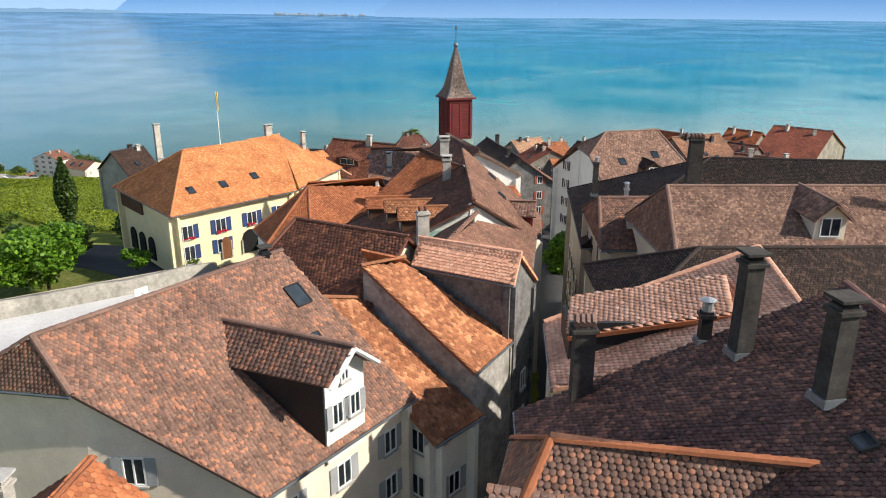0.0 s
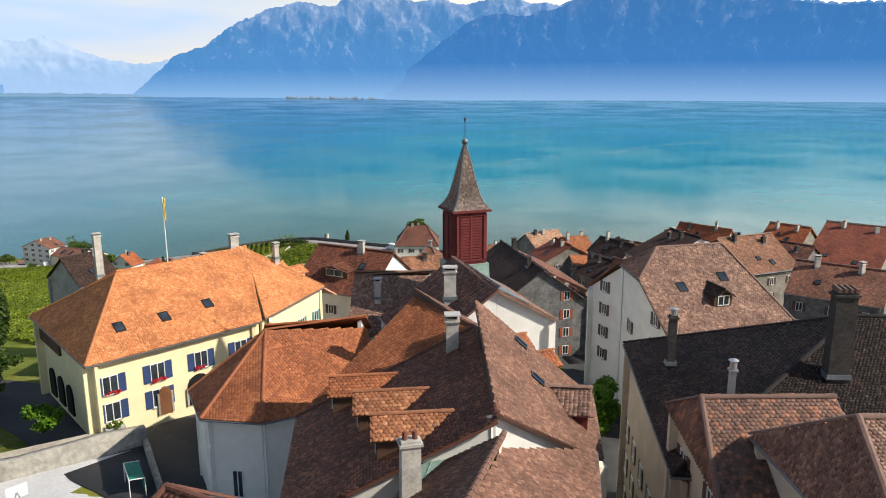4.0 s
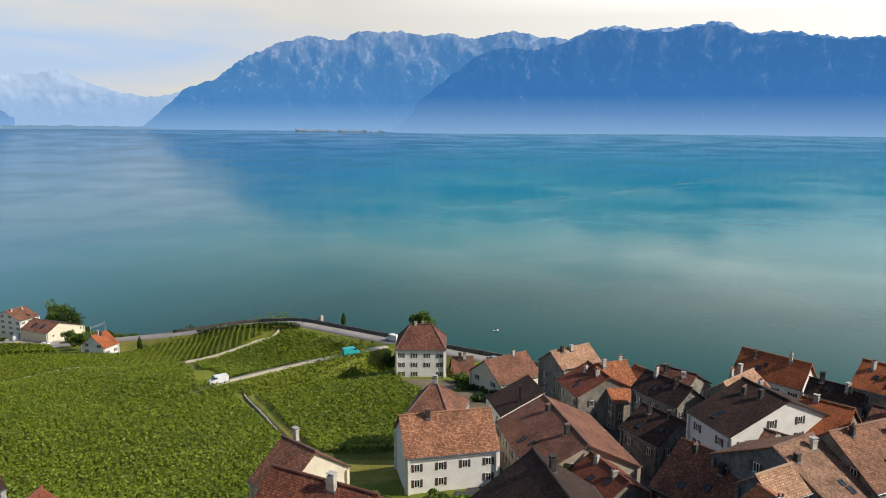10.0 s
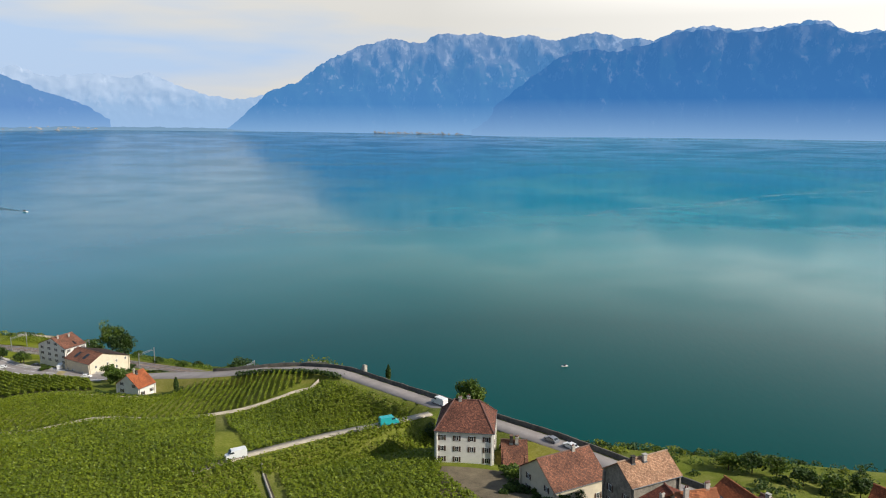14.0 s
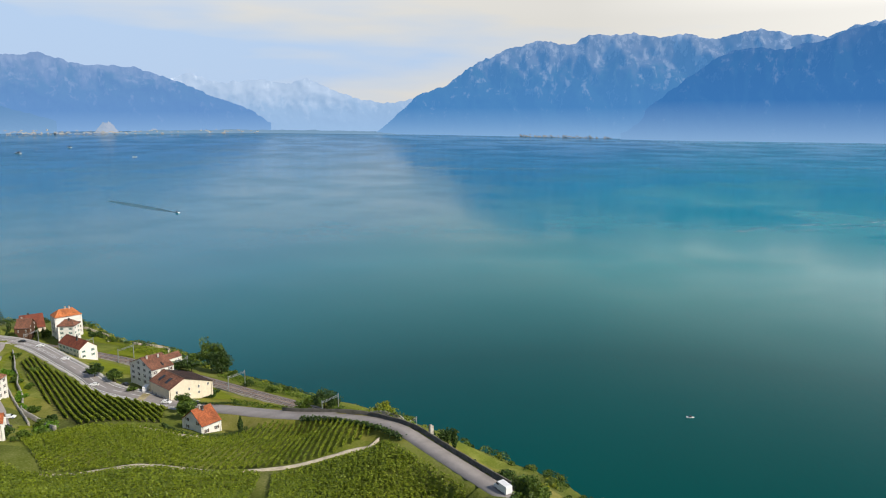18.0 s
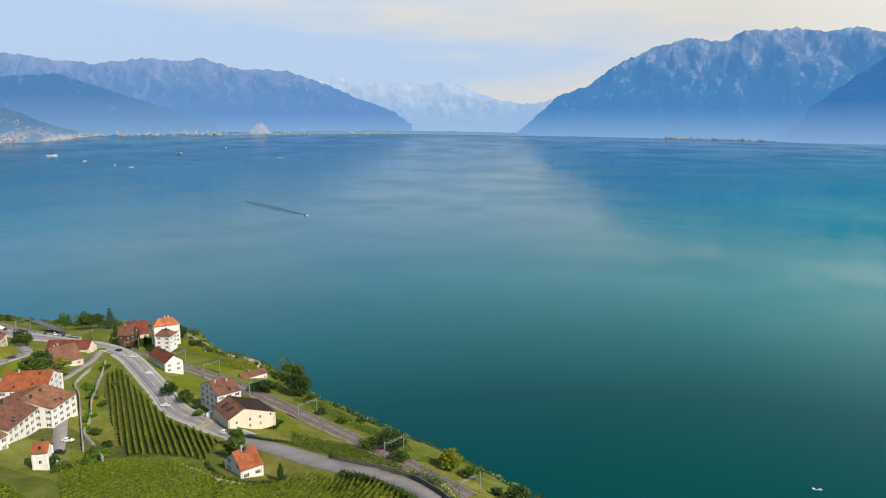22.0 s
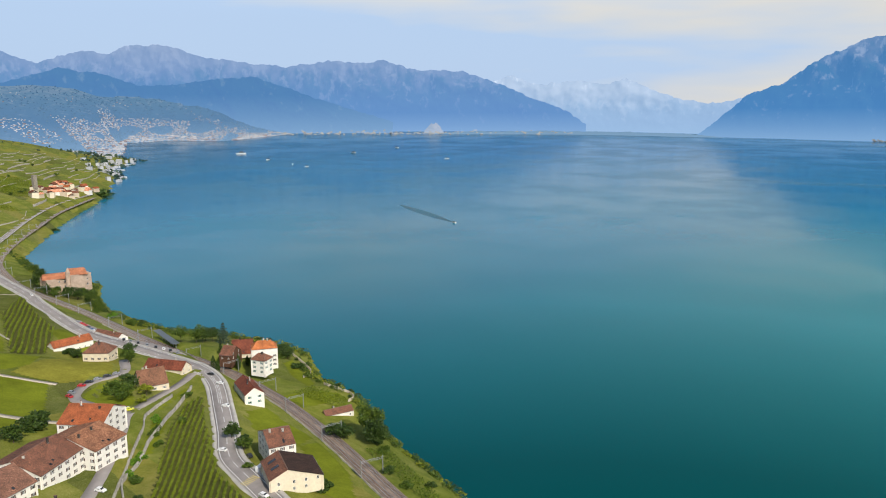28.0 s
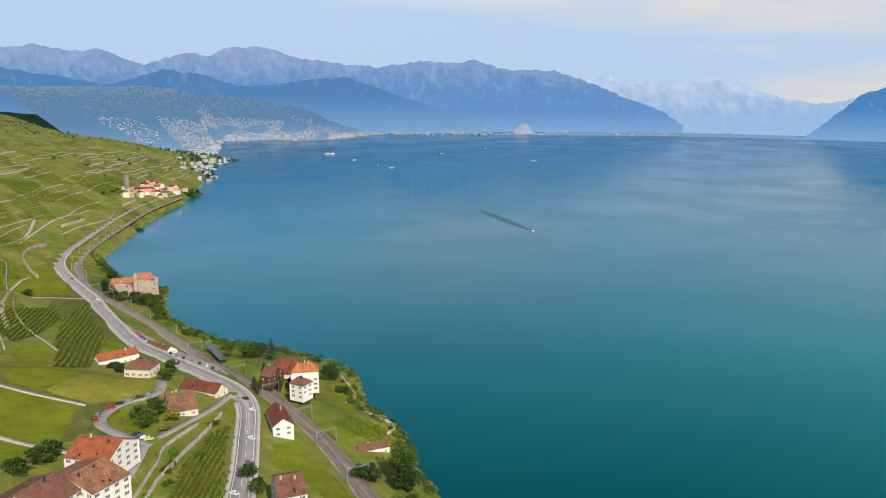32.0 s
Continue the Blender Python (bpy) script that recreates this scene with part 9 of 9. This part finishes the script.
for level in range(17):
    x = -500 - rnd.uniform(0, 60)
    while x > -2350:
        L = rnd.uniform(70, 230)
        up = 14 + 24 * level + rnd.uniform(-6, 6)
        pts = [(x - L * t, brow(x - L * t) - up + 24 * noise.noise(((x - L * t) * 0.007, level * 0.45, 0.0))) for t in (0, 0.25, 0.5, 0.75, 1.0)]
        if rnd.random() < 0.7:
            wall_line("wall_terrace", pts, rnd.uniform(0.7, 1.8) if rnd.random() < 0.85 else 3.6, 0.8, M_STONE,
                      "pale stone terrace wall on the vine slope", 1.5, 9, wobble=0.5)
        x -= L + rnd.uniform(10, 90)
for k, pts in enumerate([[(-1000, 400), (-1100, 440), (-1180, 475), (-1230, 510), (-1270, 535)], [(-860, 330), (-960, 372), (-1050, 415), (-1150, 440)],
                         [(-560, 340), (-640, 345), (-720, 360), (-800, 385)]]):
    l = resampled([(p[0], p[1], 0) for p in pts], 6)
    l[:, 2] = ground(l[:, 0], l[:, 1]) + 0.25
    way("pavement", l, 2.6 if k < 3 else 1.3, M_PATH, "pale track across the vine slopes", "track")
vs = random.Random(9)
for k in range(22):
    x = -1620 + 48 * k + vs.uniform(-20, 20)
    y = (400 if x > -930 else 400 + (-x - 930) * 0.52) - vs.uniform(40, 220)
    w, h = vs.uniform(60, 110), vs.uniform(30, 60)
    vineyard([(x - w, y - h), (x + w, y - h * 0.4), (x + w * 0.8, y + h * 0.6), (x - w, y + h * 0.3)], (0.4 + vs.uniform(-0.3, 0.3), 0.9), "distant terraced vine rows", 40 + k, 3.6, 2.6, 0.6, 1.8)


def far_house(x, y, z, w, l, h, rz, roof, wall, k):
    root = thing("house", (x, y, z), "small distant house with a tile roof", "house", "distant village houses")
    part("wall", Bag().box((x, y, z + h / 2 - 1), (l, w, h + 2), rz).mesh("wall", WALL[wall]), root)
    ca, sa = math.cos(rz), math.sin(rz)
    A, B = (x - ca * l / 2, y - sa * l / 2, z + h + w * 0.36), (x + ca * l / 2, y + sa * l / 2, z + h + w * 0.36)
    for q in gable(A, B, w * 0.58, w * 0.58, z + h - 0.2, z + h - 0.2):
        b = Bag().slab(q, 0.25)
        part("roof", mesh_of("roof", b.v, b.f, TILE_FAR[roof], uvs=slope_uv(q) + [(0.05, 0.05)] * 20), root)
    return root


for k in range(34):
    t = vs.random()
    x, y = -1440 - 190 * t + vs.uniform(-12, 12), 640 + 120 * t + vs.uniform(-30, 45)
    far_house(x, y, gz(x, y), vs.uniform(8, 12), vs.uniform(10, 18), vs.uniform(6, 10), vs.uniform(0, 3), vs.choice(["russet", "salmon", "brown", "rust"]), vs.choice(["white", "cream", "beige"]), k)
part("tower", Bag().box((-1487, 645, 52), (7, 7, 26), 0.3).mesh("tower", WALL["stone"]), thing("church_tower", (-1487, 645, 42), "distant stone church tower", "tower"))
for k in range(30):
    x, y = -600 - 1500 * vs.random(), 0
    y = (400 if x > -930 else 400 + (-x - 930) * 0.52) - vs.uniform(60, 380)
    tree(x, y, vs.uniform(4, 9), vs.uniform(3, 7), "round", vs.choice(["dark", "mid"]), 300 + k, 350, "dark tree on the vine slope", 0.8, group="trees on the slopes")


# town walls and roofs with the haze put into their greyed colours
HAZE_W, HAZE_R, HAZE_G = plain("far_hazed_walls", (0.44, 0.45, 0.48), 0.9, grain=0.5, vary=0.2), plain("far_hazed_roofs", (0.25, 0.20, 0.20), 0.9, grain=0.5, vary=0.2), plain("far_hazed_blocks", (0.36, 0.38, 0.42), 0.9, grain=0.5, vary=0.2)
# the far end of the lake: a low hazy shore rising to wooded hills, with a town on it
FAR_SHORE = [(-2500, 850, 17), (-2584, 1127, 17), (-2873, 1322, 23), (-3521, 1576, 41), (-3574, 1824, 45), (-3374, 1993, 42), (-3554, 2304, 52), (-3777, 2700, 65)]
FAR_BACK = [(-4400, 700, 330), (-4390, 1300, 320), (-4330, 1560, 310), (-4290, 1800, 300), (-4200, 2080, 270), (-4060, 2333, 190), (-3940, 2520, 120), (-3850, 2745, 62)]
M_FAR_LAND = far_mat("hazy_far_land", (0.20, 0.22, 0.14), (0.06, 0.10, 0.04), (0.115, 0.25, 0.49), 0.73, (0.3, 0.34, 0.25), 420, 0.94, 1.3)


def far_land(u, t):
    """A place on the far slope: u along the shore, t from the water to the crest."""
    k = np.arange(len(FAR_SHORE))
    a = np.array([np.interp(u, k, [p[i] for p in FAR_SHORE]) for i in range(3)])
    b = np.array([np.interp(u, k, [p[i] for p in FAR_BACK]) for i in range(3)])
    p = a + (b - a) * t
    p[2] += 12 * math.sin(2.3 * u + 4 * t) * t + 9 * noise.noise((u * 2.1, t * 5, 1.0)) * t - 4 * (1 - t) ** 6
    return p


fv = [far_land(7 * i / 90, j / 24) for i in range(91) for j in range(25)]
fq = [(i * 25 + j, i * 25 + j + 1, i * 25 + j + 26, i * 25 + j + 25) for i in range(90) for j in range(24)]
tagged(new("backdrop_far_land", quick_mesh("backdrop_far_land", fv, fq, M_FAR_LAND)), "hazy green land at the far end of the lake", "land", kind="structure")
ft = random.Random(4)
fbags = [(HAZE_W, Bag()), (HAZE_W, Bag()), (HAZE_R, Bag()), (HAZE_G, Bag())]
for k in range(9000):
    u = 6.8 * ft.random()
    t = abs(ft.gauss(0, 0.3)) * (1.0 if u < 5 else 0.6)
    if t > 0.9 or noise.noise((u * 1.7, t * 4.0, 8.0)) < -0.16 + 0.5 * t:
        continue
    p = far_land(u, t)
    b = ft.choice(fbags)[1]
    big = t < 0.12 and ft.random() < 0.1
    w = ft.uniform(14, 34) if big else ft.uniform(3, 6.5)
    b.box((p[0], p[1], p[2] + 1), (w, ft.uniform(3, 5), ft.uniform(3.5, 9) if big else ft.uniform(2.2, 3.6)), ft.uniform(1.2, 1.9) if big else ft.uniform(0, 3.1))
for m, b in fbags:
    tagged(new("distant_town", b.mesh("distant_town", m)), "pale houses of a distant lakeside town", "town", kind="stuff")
# these leaves carry the haze too, as a blue glow in the material
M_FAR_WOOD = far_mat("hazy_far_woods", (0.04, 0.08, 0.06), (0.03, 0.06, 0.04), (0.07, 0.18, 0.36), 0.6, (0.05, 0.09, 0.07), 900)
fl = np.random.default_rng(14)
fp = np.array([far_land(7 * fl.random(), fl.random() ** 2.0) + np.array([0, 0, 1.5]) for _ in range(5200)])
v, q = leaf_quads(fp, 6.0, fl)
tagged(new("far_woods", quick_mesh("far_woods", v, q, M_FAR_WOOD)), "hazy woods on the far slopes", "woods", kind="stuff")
fw = np.random.default_rng(8)
bx, by = fw.uniform(-4300, -2500, 5200), fw.uniform(400, 2000, 5200)
keep = on_land(bx, by)
bx, by = bx[keep][:1200], by[keep][:1200]
bz = slope_base(to_line(bx, by, SHORE)[0]) + fw.uniform(0, 6, len(bx))
v, q = leaf_quads(np.c_[bx, by, bz], 6.0, fw)
tagged(new("far_woods", quick_mesh("far_woods", v, q, LEAF["blue"])), "dark woods and gardens on the far slopes", "woods", kind="stuff")
# trees, gardens and pale houses where the near slope runs out towards the town
nw = np.random.default_rng(23)
nx, ny = nw.uniform(-2950, -1850, 4200), nw.uniform(760, 1400, 4200)
keep = on_land(nx, ny) & (ny > 560 - 0.22 * nx - 80 * nw.random(4200))
nx, ny = nx[keep], ny[keep]
nz = ground(nx, ny)
clump = np.array([noise.noise((a * 0.008, b * 0.008, 4.0)) for a, b in zip(nx, ny)]) > -0.05
v, q = leaf_quads(np.c_[nx, ny, nz + 3 + nw.uniform(0, 6, len(nx))][clump], 7.0, nw)
tagged(new("far_woods", quick_mesh("far_woods", v, q, LEAF["blue"])), "dark trees and gardens at the edge of the town", "woods", kind="stuff")
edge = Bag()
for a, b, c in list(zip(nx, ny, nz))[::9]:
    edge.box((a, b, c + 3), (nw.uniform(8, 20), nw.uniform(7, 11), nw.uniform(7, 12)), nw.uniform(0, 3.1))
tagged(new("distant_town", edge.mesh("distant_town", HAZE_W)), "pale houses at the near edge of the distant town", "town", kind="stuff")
cp = np.random.default_rng(9)
cx = np.concatenate([cp.uniform(-2600, -2380, 500), cp.uniform(-1660, -1560, 300)])
cy = np.interp(-cx, [1560, 1660, 2300, 2583], [795, 838, 1112, 1338]) + cp.uniform(-30, 0, len(cx))
v, q = leaf_quads(np.c_[cx, cy, 3 + cp.uniform(0, 12, len(cx))], 4.0, cp)
tagged(new("far_woods", quick_mesh("far_woods", v, q, LEAF["dark"])), "dark trees on a low cape", "woods", kind="stuff")
for k, (az0, az1, n) in enumerate([(-16, -9, 90), (-62, -36, 260)]):
    b = Bag()
    for j in range(n):
        a = radians(rnd.uniform(az0, az1))
        r = 4380 - rnd.random() ** 2 * (10 if k == 0 else 60)
        zz = float(lake_rise(np.array(r), np.array(math.degrees(a)))) + abs(rnd.gauss(0, 8 if k else 5))
        b.box((math.sin(a) * r, 200 + math.cos(a) * r, zz), (rnd.uniform(6, 16), 8, rnd.uniform(3, 6)), -a)
    tagged(new("far_shore_houses", b.mesh("far_shore_houses", WALL["grey"])), "pale houses along the far shore", "town", kind="stuff")

# the low delta shore at the head of the lake
hv, hq = [], []
for i in range(161):
    a = -47 + 22 * i / 160
    A = radians(a)
    w = float(lake_rise(np.array(4340.0), np.array(a)))
    e = min(1.0, (a + 47) / 3, (-25 - a) / 3)
    for r, z in ((4330, w - 3), (4345, w + 5 * e), (4400, w + e * (17 + 5 * noise.fractal((a * 2.2, 0.5, 0), 0.8, 2.2, 4))), (4470, w + 2)):
        hv.append((math.sin(A) * r, 200 + math.cos(A) * r, z))
    if i:
        hq += [(4 * i - 4 + j, 4 * i + j, 4 * i + j + 1, 4 * i - 3 + j) for j in range(3)]
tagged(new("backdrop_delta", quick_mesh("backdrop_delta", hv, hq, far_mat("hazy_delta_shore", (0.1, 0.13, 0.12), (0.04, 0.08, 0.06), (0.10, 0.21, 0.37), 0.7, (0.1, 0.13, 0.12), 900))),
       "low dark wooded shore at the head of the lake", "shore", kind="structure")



# ---- single tiles on the roofs passed nearest ----
def slope_of(home, i):
    return [o for o in home.children if o.name.split(".")[0] == "roof"][i]


tile_pieces(slope_of(house_k2, 0), upward(q_k2[0]), TILE["brown"], 300, 15, 0.21, 0.19)
tile_pieces(slope_of(house_c, 0), upward(q_c[0]), TILE["salmon"], 180, 0)
